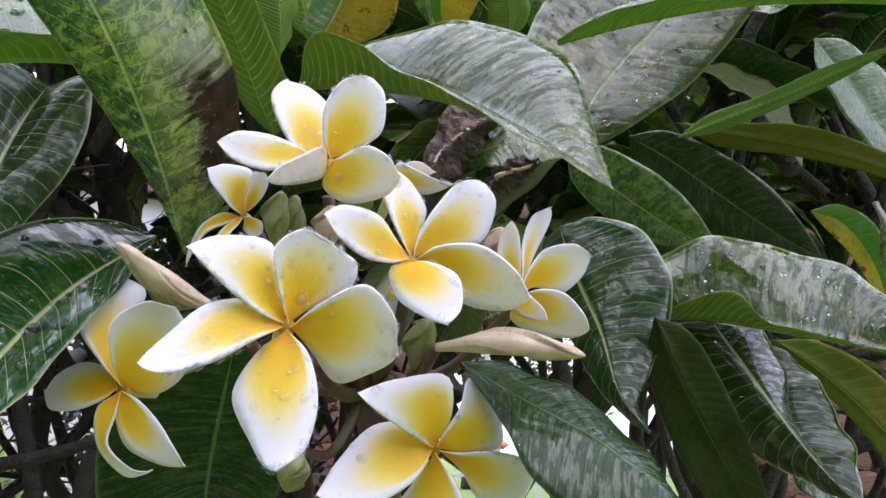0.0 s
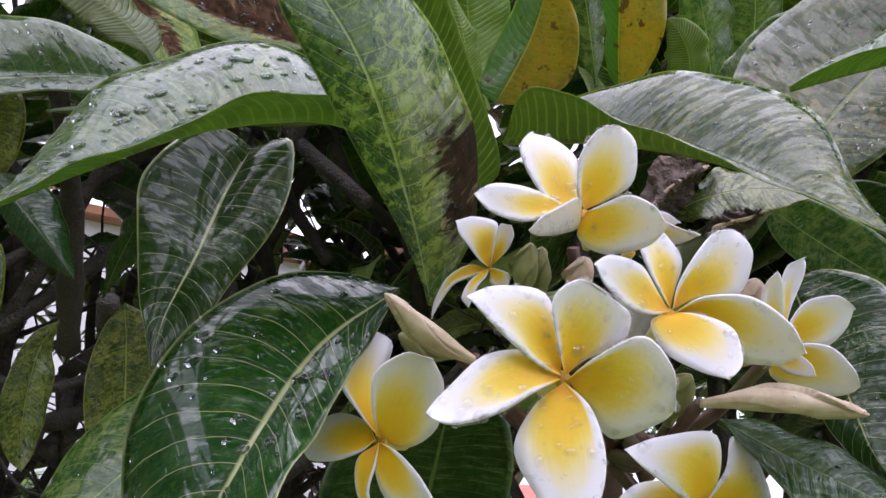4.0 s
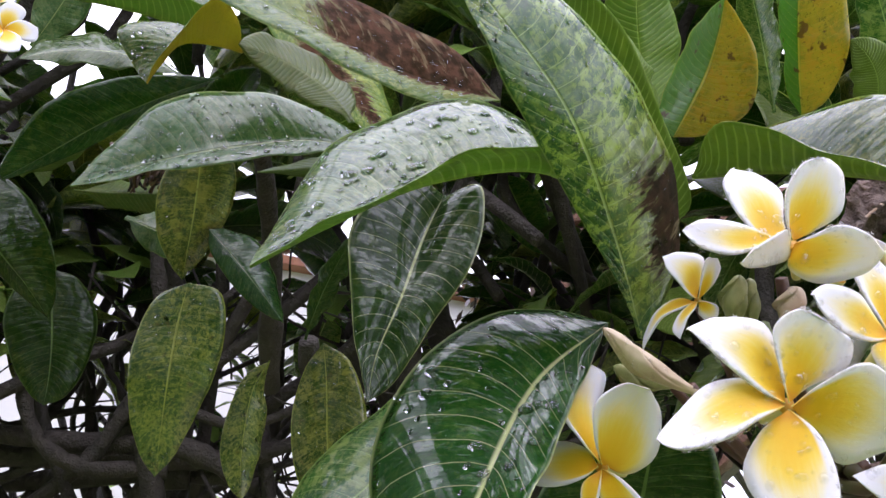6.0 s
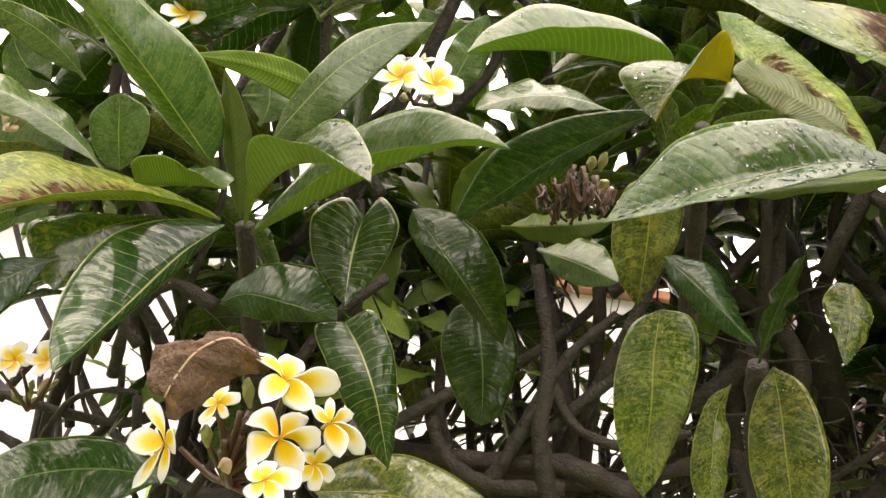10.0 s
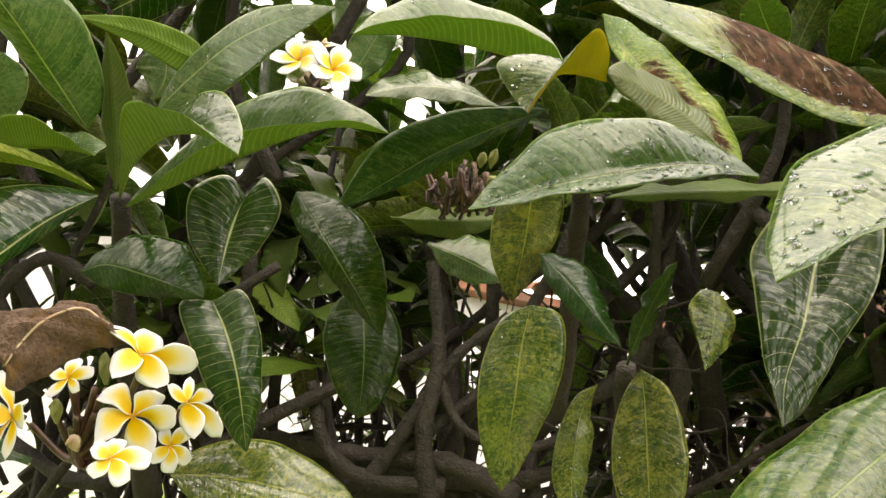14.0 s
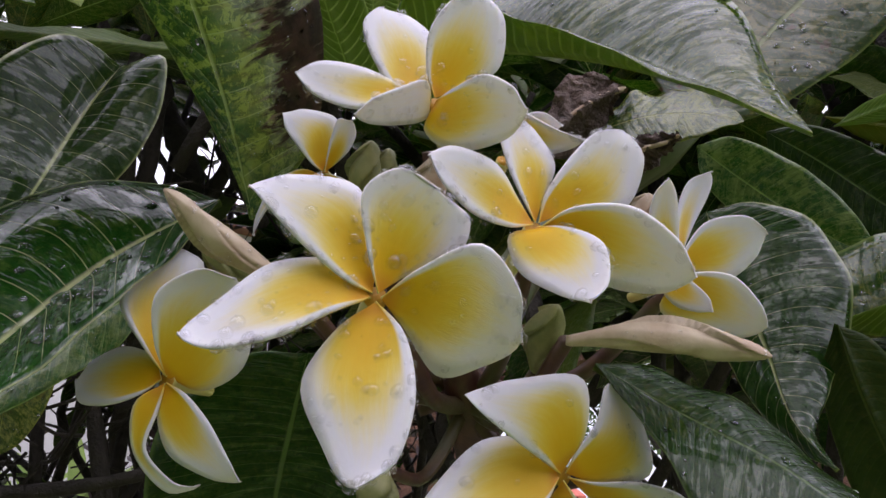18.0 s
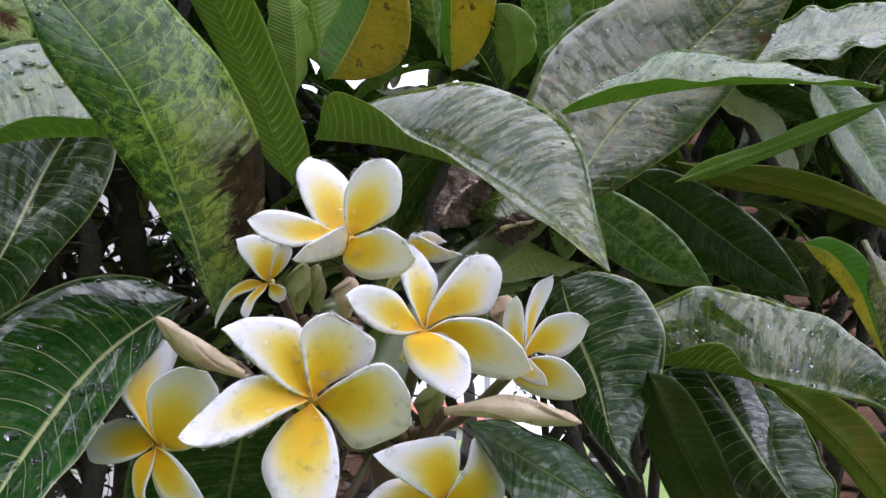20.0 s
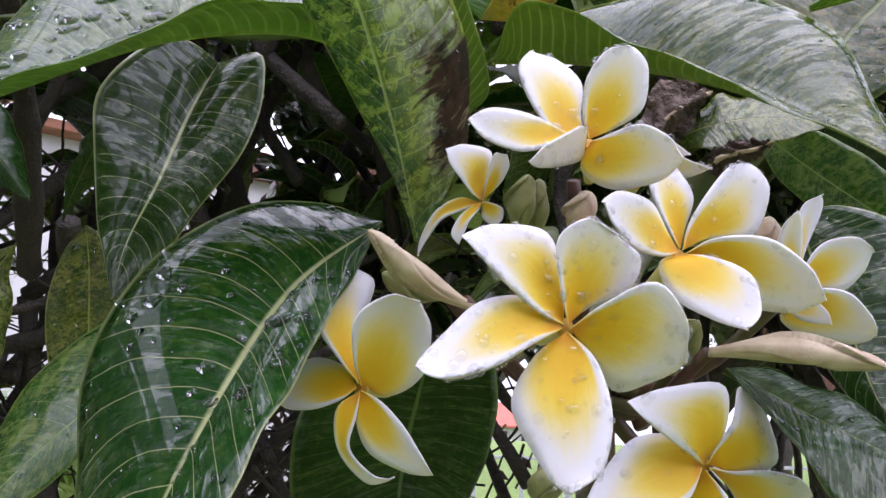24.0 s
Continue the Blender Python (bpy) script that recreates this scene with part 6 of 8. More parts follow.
petal(bloom, (-0.1105, 0.2331, 1.4763), ((-0.0916, 0.2272, 1.4729), (-0.0986, 0.2285, 1.4707), (-0.1064, 0.2303, 1.4709), (-0.1093, 0.2320, 1.4744)), ((-0.0915, 0.2294, 1.4813), (-0.0996, 0.2311, 1.4838), (-0.1069, 0.2322, 1.4809), (-0.1096, 0.2328, 1.4779)))
bloom = open_flower(cluster_main, (0.0215, 0.2364, 1.5035), (0.5884, -0.8033, 0.0924), 0.0234)
petal(bloom, (0.0332, 0.2408, 1.5325), ((0.0232, 0.2370, 1.5103), (0.0238, 0.2381, 1.5195), (0.0269, 0.2392, 1.5282), (0.0311, 0.2402, 1.5313)), ((0.0244, 0.2384, 1.5098), (0.0279, 0.2400, 1.5180), (0.0320, 0.2408, 1.5259), (0.0335, 0.2408, 1.5303)))
petal(bloom, (0.0443, 0.2392, 1.5161), ((0.0242, 0.2354, 1.5096), (0.0295, 0.2349, 1.5166), (0.0381, 0.2361, 1.5190), (0.0426, 0.2379, 1.5174)), ((0.0271, 0.2386, 1.5067), (0.0352, 0.2410, 1.5055), (0.0416, 0.2407, 1.5105), (0.0436, 0.2398, 1.5143)))
petal(bloom, (0.0420, 0.2375, 1.4937), ((0.0269, 0.2343, 1.5049), (0.0342, 0.2334, 1.5038), (0.0397, 0.2349, 1.4988), (0.0417, 0.2364, 1.4954)), ((0.0195, 0.2401, 1.4978), (0.0271, 0.2415, 1.4932), (0.0359, 0.2403, 1.4917), (0.0404, 0.2387, 1.4924)))
petal(bloom, (0.0294, 0.2325, 1.4955), ((0.0235, 0.2343, 1.5044), (0.0263, 0.2330, 1.5015), (0.0288, 0.2323, 1.4985), (0.0293, 0.2323, 1.4965)), ((0.0198, 0.2368, 1.5012), (0.0224, 0.2364, 1.4977), (0.0263, 0.2346, 1.4960), (0.0284, 0.2332, 1.4957)))
petal(bloom, (0.0190, 0.2187, 1.5205), ((0.0198, 0.2320, 1.5077), (0.0160, 0.2272, 1.5122), (0.0161, 0.2222, 1.5175), (0.0177, 0.2197, 1.5198)), ((0.0222, 0.2332, 1.5077), (0.0223, 0.2284, 1.5128), (0.0214, 0.2231, 1.5176), (0.0201, 0.2201, 1.5198)))
bloom = open_flower(cluster_main, (-0.0021, 0.2341, 1.4602), (0.4182, -0.8987, -0.1319), 0.0295)
petal(bloom, (0.0113, 0.2397, 1.4793), ((0.0005, 0.2334, 1.4650), (0.0048, 0.2339, 1.4711), (0.0068, 0.2359, 1.4790), (0.0096, 0.2381, 1.4799)), ((0.0063, 0.2377, 1.4591), (0.0165, 0.2393, 1.4618), (0.0155, 0.2400, 1.4721), (0.0128, 0.2400, 1.4771)), drops=14)
petal(bloom, (0.0272, 0.2482, 1.4538), ((0.0043, 0.2357, 1.4592), (0.0132, 0.2385, 1.4596), (0.0221, 0.2428, 1.4581), (0.0259, 0.2461, 1.4555)), ((0.0049, 0.2400, 1.4548), (0.0112, 0.2463, 1.4458), (0.0218, 0.2483, 1.4458), (0.0259, 0.2484, 1.4510)), drops=14)
petal(bloom, (-0.0036, 0.2363, 1.4324), ((0.0021, 0.2318, 1.4531), (0.0059, 0.2308, 1.4439), (0.0035, 0.2327, 1.4346), (-0.0013, 0.2350, 1.4328)), ((-0.0069, 0.2386, 1.4532), (-0.0136, 0.2415, 1.4437), (-0.0113, 0.2404, 1.4340), (-0.0060, 0.2380, 1.4326)), drops=14)
petal(bloom, (-0.0328, 0.2242, 1.4484), ((-0.0073, 0.2306, 1.4529), (-0.0162, 0.2274, 1.4473), (-0.0258, 0.2252, 1.4460), (-0.0307, 0.2244, 1.4474)), ((-0.0078, 0.2330, 1.4669), (-0.0191, 0.2314, 1.4665), (-0.0280, 0.2285, 1.4572), (-0.0314, 0.2259, 1.4512)), drops=14)
petal(bloom, (-0.0220, 0.2198, 1.4738), ((-0.0066, 0.2290, 1.4632), (-0.0123, 0.2243, 1.4667), (-0.0180, 0.2211, 1.4704), (-0.0208, 0.2200, 1.4726)), ((0.0024, 0.2308, 1.4691), (0.0011, 0.2255, 1.4792), (-0.0120, 0.2231, 1.4779), (-0.0189, 0.2211, 1.4754)), drops=14)
bloom = open_flower(cluster_main, (-0.0581, 0.2304, 1.5261), (0.0176, -0.9624, -0.2710), 0.0148)
petal(bloom, (-0.0515, 0.2271, 1.5378), ((-0.0573, 0.2288, 1.5294), (-0.0563, 0.2271, 1.5336), (-0.0548, 0.2260, 1.5378), (-0.0526, 0.2267, 1.5379)), ((-0.0557, 0.2307, 1.5285), (-0.0528, 0.2304, 1.5316), (-0.0509, 0.2291, 1.5352), (-0.0511, 0.2278, 1.5371)))
petal(bloom, (-0.0549, 0.2325, 1.5202), ((-0.0555, 0.2305, 1.5256), (-0.0526, 0.2311, 1.5243), (-0.0527, 0.2321, 1.5215), (-0.0542, 0.2323, 1.5206)), ((-0.0580, 0.2316, 1.5247), (-0.0582, 0.2323, 1.5225), (-0.0567, 0.2327, 1.5209), (-0.0555, 0.2326, 1.5204)))
petal(bloom, (-0.0638, 0.2292, 1.5139), ((-0.0590, 0.2299, 1.5235), (-0.0613, 0.2292, 1.5203), (-0.0626, 0.2291, 1.5167), (-0.0634, 0.2292, 1.5148)), ((-0.0611, 0.2299, 1.5244), (-0.0642, 0.2293, 1.5211), (-0.0659, 0.2290, 1.5168), (-0.0646, 0.2292, 1.5147)))
petal(bloom, (-0.0754, 0.2362, 1.5124), ((-0.0627, 0.2308, 1.5241), (-0.0686, 0.2316, 1.5216), (-0.0727, 0.2339, 1.5166), (-0.0745, 0.2354, 1.5137)), ((-0.0640, 0.2305, 1.5272), (-0.0705, 0.2319, 1.5239), (-0.0744, 0.2341, 1.5178), (-0.0755, 0.2355, 1.5141)))
petal(bloom, (-0.0675, 0.2235, 1.5383), ((-0.0607, 0.2280, 1.5277), (-0.0635, 0.2256, 1.5309), (-0.0664, 0.2241, 1.5345), (-0.0672, 0.2236, 1.5371)), ((-0.0570, 0.2301, 1.5322), (-0.0557, 0.2284, 1.5392), (-0.0624, 0.2256, 1.5404), (-0.0659, 0.2243, 1.5391)))
bloom = open_flower(cluster_low, (-0.5640, 0.2644, 1.5293), (0.6727, -0.6848, 0.2802), 0.0264)
petal(bloom, (-0.5685, 0.2726, 1.5466), ((-0.5657, 0.2625, 1.5342), (-0.5691, 0.2606, 1.5405), (-0.5689, 0.2655, 1.5461), (-0.5685, 0.2702, 1.5464)), ((-0.5632, 0.2714, 1.5330), (-0.5614, 0.2780, 1.5391), (-0.5639, 0.2772, 1.5448), (-0.5672, 0.2742, 1.5461)))
petal(bloom, (-0.5354, 0.2862, 1.5308), ((-0.5554, 0.2681, 1.5328), (-0.5459, 0.2729, 1.5388), (-0.5378, 0.2805, 1.5381), (-0.5358, 0.2845, 1.5333)), ((-0.5595, 0.2720, 1.5262), (-0.5520, 0.2803, 1.5223), (-0.5422, 0.2863, 1.5242), (-0.5373, 0.2870, 1.5283)))
petal(bloom, (-0.5485, 0.2713, 1.5107), ((-0.5554, 0.2675, 1.5298), (-0.5471, 0.2724, 1.5244), (-0.5438, 0.2753, 1.5152), (-0.5467, 0.2727, 1.5118)), ((-0.5647, 0.2655, 1.5230), (-0.5631, 0.2666, 1.5150), (-0.5560, 0.2696, 1.5114), (-0.5511, 0.2709, 1.5110)))
petal(bloom, (-0.5698, 0.2554, 1.5116), ((-0.5600, 0.2655, 1.5258), (-0.5611, 0.2631, 1.5186), (-0.5653, 0.2588, 1.5139), (-0.5683, 0.2564, 1.5123)), ((-0.5689, 0.2597, 1.5321), (-0.5740, 0.2547, 1.5270), (-0.5737, 0.2541, 1.5183), (-0.5713, 0.2551, 1.5137)))
petal(bloom, (-0.5818, 0.2430, 1.5423), ((-0.5669, 0.2598, 1.5334), (-0.5720, 0.2535, 1.5363), (-0.5774, 0.2475, 1.5394), (-0.5804, 0.2444, 1.5414)), ((-0.5658, 0.2622, 1.5368), (-0.5705, 0.2564, 1.5428), (-0.5770, 0.2490, 1.5434), (-0.5804, 0.2449, 1.5427)))
bloom = open_flower(cluster_low, (-0.5856, 0.2905, 1.4972), (0.6603, -0.7509, -0.0102), 0.0257)
petal(bloom, (-0.5793, 0.2974, 1.5160), ((-0.5842, 0.2889, 1.5028), (-0.5845, 0.2870, 1.5100), (-0.5816, 0.2915, 1.5143), (-0.5799, 0.2954, 1.5154)), ((-0.5831, 0.2966, 1.5011), (-0.5786, 0.3027, 1.5066), (-0.5759, 0.3038, 1.5135), (-0.5784, 0.2996, 1.5152)))
petal(bloom, (-0.5643, 0.3057, 1.5044), ((-0.5799, 0.2919, 1.5011), (-0.5733, 0.2953, 1.5053), (-0.5672, 0.3007, 1.5073), (-0.5647, 0.3042, 1.5060)), ((-0.5803, 0.2980, 1.4976), (-0.5740, 0.3054, 1.4914), (-0.5666, 0.3092, 1.4959), (-0.5652, 0.3070, 1.5018)))
petal(bloom, (-0.5742, 0.3013, 1.4730), ((-0.5783, 0.2947, 1.4951), (-0.5715, 0.3001, 1.4893), (-0.5706, 0.3023, 1.4799), (-0.5730, 0.3014, 1.4752)), ((-0.5884, 0.2910, 1.4899), (-0.5880, 0.2930, 1.4803), (-0.5818, 0.2976, 1.4739), (-0.5768, 0.3003, 1.4732)))
petal(bloom, (-0.5983, 0.2786, 1.4766), ((-0.5868, 0.2870, 1.4917), (-0.5882, 0.2851, 1.4840), (-0.5929, 0.2816, 1.4789), (-0.5964, 0.2795, 1.4772)), ((-0.5932, 0.2849, 1.5000), (-0.6010, 0.2777, 1.4977), (-0.6009, 0.2781, 1.4859), (-0.5993, 0.2787, 1.4796)))
petal(bloom, (-0.6020, 0.2732, 1.5029), ((-0.5883, 0.2857, 1.4982), (-0.5920, 0.2806, 1.5013), (-0.5972, 0.2762, 1.5016), (-0.6004, 0.2741, 1.5023)), ((-0.5884, 0.2887, 1.5064), (-0.5926, 0.2836, 1.5164), (-0.5995, 0.2764, 1.5113), (-0.6013, 0.2744, 1.5056)))
bloom = open_flower(cluster_low, (-0.5625, 0.3100, 1.5121), (0.8784, -0.4201, 0.2280), 0.0219)
petal(bloom, (-0.5673, 0.3115, 1.5297), ((-0.5648, 0.3085, 1.5154), (-0.5668, 0.3078, 1.5204), (-0.5677, 0.3089, 1.5258), (-0.5674, 0.3106, 1.5284)), ((-0.5624, 0.3126, 1.5161), (-0.5631, 0.3139, 1.5216), (-0.5646, 0.3136, 1.5269), (-0.5664, 0.3122, 1.5289)))
petal(bloom, (-0.5540, 0.3234, 1.5205), ((-0.5601, 0.3115, 1.5162), (-0.5581, 0.3134, 1.5220), (-0.5554, 0.3185, 1.5229), (-0.5544, 0.3218, 1.5212)), ((-0.5611, 0.3147, 1.5125), (-0.5584, 0.3198, 1.5136), (-0.5556, 0.3231, 1.5165), (-0.5546, 0.3234, 1.5193)))
petal(bloom, (-0.5473, 0.3322, 1.4952), ((-0.5561, 0.3151, 1.5132), (-0.5492, 0.3226, 1.5102), (-0.5457, 0.3293, 1.5029), (-0.5465, 0.3313, 1.4977)), ((-0.5604, 0.3163, 1.5078), (-0.5580, 0.3223, 1.5006), (-0.5534, 0.3279, 1.4947), (-0.5494, 0.3310, 1.4948)))
petal(bloom, (-0.5529, 0.3154, 1.4901), ((-0.5560, 0.3128, 1.5098), (-0.5498, 0.3164, 1.5043), (-0.5498, 0.3168, 1.4958), (-0.5517, 0.3158, 1.4918)), ((-0.5654, 0.3093, 1.5065), (-0.5645, 0.3106, 1.4988), (-0.5593, 0.3133, 1.4925), (-0.5551, 0.3149, 1.4907)))
petal(bloom, (-0.5681, 0.2958, 1.5194), ((-0.5641, 0.3060, 1.5111), (-0.5661, 0.3013, 1.5125), (-0.5674, 0.2977, 1.5160), (-0.5678, 0.2964, 1.5183)), ((-0.5634, 0.3081, 1.5158), (-0.5648, 0.3045, 1.5196), (-0.5668, 0.2996, 1.5214), (-0.5678, 0.2970, 1.5202)))
flower(cluster_low, (-0.5814, 0.2807, 1.4688), [(-0.588, 0.2829, 1.4812), (-0.5653, 0.2962, 1.4766), (-0.5681, 0.2888, 1.4586), (-0.5847, 0.2761, 1.4554), (-0.5906, 0.2714, 1.4715)])
flower(cluster_low, (-0.5921, 0.3326, 1.4876), [(-0.5869, 0.3377, 1.5031), (-0.584, 0.3476, 1.483), (-0.5882, 0.3386, 1.4713), (-0.5969, 0.327, 1.4738), (-0.5973, 0.3248, 1.4943)], widths=(0.9, 0.9, 0.9, 0.9, 0.9))
bloom = open_flower(cluster_low, (-0.6914, 0.2803, 1.4894), (0.6175, -0.7731, -0.1448), 0.0281)
petal(bloom, (-0.7049, 0.2698, 1.5198), ((-0.6942, 0.2757, 1.4969), (-0.7000, 0.2690, 1.5041), (-0.7053, 0.2648, 1.5123), (-0.7053, 0.2675, 1.5178)), ((-0.6948, 0.2805, 1.4972), (-0.6980, 0.2795, 1.5072), (-0.7013, 0.2757, 1.5159), (-0.7039, 0.2718, 1.5186)))
petal(bloom, (-0.6840, 0.2856, 1.4830), ((-0.6896, 0.2781, 1.4968), (-0.6863, 0.2797, 1.4994), (-0.6840, 0.2837, 1.4905), (-0.6839, 0.2849, 1.4853)), ((-0.6908, 0.2822, 1.4879), (-0.6895, 0.2838, 1.4854), (-0.6870, 0.2849, 1.4832), (-0.6851, 0.2854, 1.4830)))
petal(bloom, (-0.6926, 0.2859, 1.4617), ((-0.6888, 0.2837, 1.4842), (-0.6883, 0.2857, 1.4758), (-0.6898, 0.2865, 1.4676), (-0.6915, 0.2862, 1.4634)), ((-0.6933, 0.2816, 1.4831), (-0.6952, 0.2821, 1.4751), (-0.6953, 0.2830, 1.4671), (-0.6936, 0.2850, 1.4634)))
petal(bloom, (-0.7106, 0.2760, 1.4560), ((-0.6944, 0.2798, 1.4811), (-0.6981, 0.2804, 1.4705), (-0.7038, 0.2794, 1.4609), (-0.7083, 0.2772, 1.4573)), ((-0.6975, 0.2789, 1.4827), (-0.7045, 0.2763, 1.4742), (-0.7093, 0.2749, 1.4645), (-0.7105, 0.2753, 1.4587)))
petal(bloom, (-0.7117, 0.2622, 1.4853), ((-0.6938, 0.2770, 1.4837), (-0.6992, 0.2716, 1.4794), (-0.7061, 0.2657, 1.4806), (-0.7097, 0.2632, 1.4838)), ((-0.6972, 0.2768, 1.4959), (-0.7048, 0.2699, 1.4989), (-0.7106, 0.2638, 1.4933), (-0.7115, 0.2628, 1.4878)))
flower(cluster_low, (-0.6252, 0.2658, 1.5143), [(-0.6293, 0.2666, 1.5281), (-0.6124, 0.2715, 1.5233), (-0.6167, 0.2704, 1.5077), (-0.6307, 0.2609, 1.4991), (-0.6352, 0.2582, 1.5137)], widths=(0.9, 0.8, 0.7, 0.7, 0.9))

for base, tip, r, mat, words in (
    ((-0.0595, 0.219, 1.4955), (-0.0828, 0.2025, 1.5098), 0.0029, BUD, "cream spiral bud with rain drops"),
    ((-0.067, 0.234, 1.501), (-0.083, 0.226, 1.505), 0.0032, BUD_GREEN, "small greenish bud"),
    ((-0.002, 0.227, 1.487), (0.038, 0.222, 1.484), 0.0032, BUD, "long pinkish cream bud"),
    ((-0.033, 0.231, 1.516), (-0.031, 0.221, 1.526), 0.0036, BUD, "pinkish cream bud"),
    ((-0.048, 0.231, 1.517), (-0.046, 0.223, 1.531), 0.0034, BUD_GREEN, "greenish cream bud"),
    ((-0.043, 0.235, 1.518), (-0.043, 0.229, 1.532), 0.0030, BUD_GREEN, "thin green bud"),
    ((-0.008, 0.244, 1.484), (-0.004, 0.228, 1.495), 0.0036, BUD_GREEN, "small green bud"),
    ((-0.04, 0.237, 1.46), (-0.042, 0.234, 1.449), 0.0036, BUD_GREEN, "round cream bud"),
    ((0.017, 0.243, 1.516), (0.017, 0.235, 1.524), 0.0036, BUD, "closed white bud"),
):
    bud(cluster_main, base, tip, r, mat, words, drops=46 if mat is BUD else 0)
bloom = open_flower(cluster_main, (-0.0163, 0.2427, 1.5360), (0.38, -0.82, 0.42), 0.0250)
petal(bloom, (-0.0024, 0.2367, 1.5419), ((-0.0137, 0.2367, 1.5411), (-0.0109, 0.2355, 1.5444), (-0.0067, 0.2355, 1.5449)), ((-0.0125, 0.2414, 1.5402), (-0.0085, 0.2411, 1.5414), (-0.0047, 0.2409, 1.5421)), drops=14)
petal(bloom, (0.0027, 0.2343, 1.5370), ((-0.0141, 0.2323, 1.5413), (-0.0121, 0.2317, 1.5430), (-0.0040, 0.2334, 1.5395)), ((-0.0118, 0.2385, 1.5364), (-0.0058, 0.2391, 1.5355), (-0.0002, 0.2387, 1.5368)), drops=14)
HEART = (-0.025, 0.27, 1.479)
for end, r in (((-0.038, 0.224, 1.492), 0.0019), ((-0.009, 0.236, 1.512), 0.0019), ((-0.034, 0.233, 1.533), 0.0019),
               ((0.026, 0.251, 1.508), 0.0019), ((0.005, 0.261, 1.462), 0.0019), ((-0.058, 0.243, 1.528), 0.0017), ((-0.061, 0.218, 1.497), 0.0016),
               ((-0.002, 0.227, 1.487), 0.0017), ((-0.032, 0.236, 1.516), 0.0016), ((-0.047, 0.234, 1.516), 0.0016), ((-0.008, 0.244, 1.484), 0.0014),
               ((-0.04, 0.237, 1.46), 0.0014), ((-0.067, 0.234, 1.501), 0.0014)):
    midway = tuple(np.array(HEART) * 0.45 + np.array(end) * 0.55 + np.array((0, 0.006, -0.008)))
    stem(cluster_main, [HEART, midway, end], r * 1.25, r, STALK, "stalk", "", 7, 0.05, 5)
stem(cluster_main, [(-0.021, 0.318, 1.451), HEART, (-0.031, 0.257, 1.5)], 0.006, 0.004, STALK, "main_stalk", "dark red flower stalk")
rngd = random.Random(5)
for i in range(14):
    d = np.array([rngd.gauss(0, 1) for _ in range(3)])
    e = np.array(HEART) + unit(d) * rngd.uniform(0.008, 0.018)
    stem(cluster_main, [HEART, tuple(np.array(HEART) * 0.5 + e * 0.5 + 0.003), tuple(e)], 0.0022, 0.0026, STALK, "stub", "", 6, 0.1, 3)

LOW = (-0.662, 0.317, 1.47)
for end in ((-0.574, 0.278, 1.529), (-0.597, 0.303, 1.497), (-0.573, 0.322, 1.514), (-0.596, 0.296, 1.468), (-0.701, 0.301, 1.49), (-0.648, 0.284, 1.516), (-0.637, 0.292, 1.477)):
    stem(cluster_low, [LOW, tuple(np.array(LOW) * 0.5 + np.array(end) * 0.5 + np.array((0, 0.008, -0.006))), end], 0.003, 0.002, STALK, "stalk", "", 7, 0.05, 5)
bud(cluster_low, (-0.635, 0.296, 1.474), (-0.628, 0.284, 1.48), 0.004, BUD, "small round cream bud")
bud(cluster_low, (-0.652, 0.287, 1.489), (-0.647, 0.277, 1.503), 0.0036, BUD_GREEN, "greenish bud")
bud(cluster_low, (-0.63, 0.298, 1.519), (-0.625, 0.286, 1.538), 0.0036, BUD_GREEN, "greenish bud")
rngd = random.Random(8)
for i in range(16):
    a = np.array((-0.65, 0.309, 1.505)) + np.array([rngd.uniform(-0.02, 0.02) for _ in range(3)])
    stem(cluster_low, [LOW, tuple(np.array(LOW) * 0.4 + a * 0.6), tuple(a)], 0.0018, 0.0022, STALK, "stub", "", 6, 0.1, 3)

# dry leaf caught in the low cluster, and withered leaves behind the main one
def dry_leaf(rib, right, left, mat, label, seed):
    base = rib[0]
    o = np.array(base)
    pts, nor = swept_grid(*([np.array(p) - o for p in line] for line in (rib, right, left)), 0.003, 0.12, 30, 8, seed)
    ph = np.indices(pts.shape[:2])
    pts = pts + nor * (0.0009 * np.sin(ph[0] * 1.7 + seed) * np.cos(ph[1] * 1.1 + ph[0] * 0.4) + 0.0009 * np.sin(ph[0] * 0.8 - ph[1] * 0.9 + seed) + 0.0007 * np.sin(ph[0] * 2.6 + ph[1] * 2.1))[:, :, None]
    ob = new("dry_leaf", blade_mesh("dry_leaf", pts, nor, mat, mat, 0.0006, 0.0016))
    ob.location = base
    line = [pts[i, 8] + nor[i, 8] * 0.0004 + o for i in range(0, 31, 3)]
    stem(ob, [tuple(p) for p in line], 0.0011, 0.0006, BUD, "midrib", "pale dry midrib", 6, 0.0, 2)
    return tagged(ob, label, "dead leaf")


dry_leaf(((-0.5762, 0.2462, 1.5419), (-0.5839, 0.2322, 1.5474), (-0.5942, 0.2188, 1.5372), (-0.6013, 0.2121, 1.5194), (-0.6046, 0.2095, 1.5042)), ((-0.5867, 0.2370, 1.5528), (-0.6055, 0.2215, 1.5451), (-0.6182, 0.2032, 1.5324), (-0.6139, 0.2033, 1.5104)), ((-0.5682, 0.2642, 1.5376), (-0.5891, 0.2490, 1.5271), (-0.6024, 0.2337, 1.5050), (-0.6064, 0.2186, 1.4926)), DEAD, "curled dry brown leaf lying on the flower cluster", 1.0)
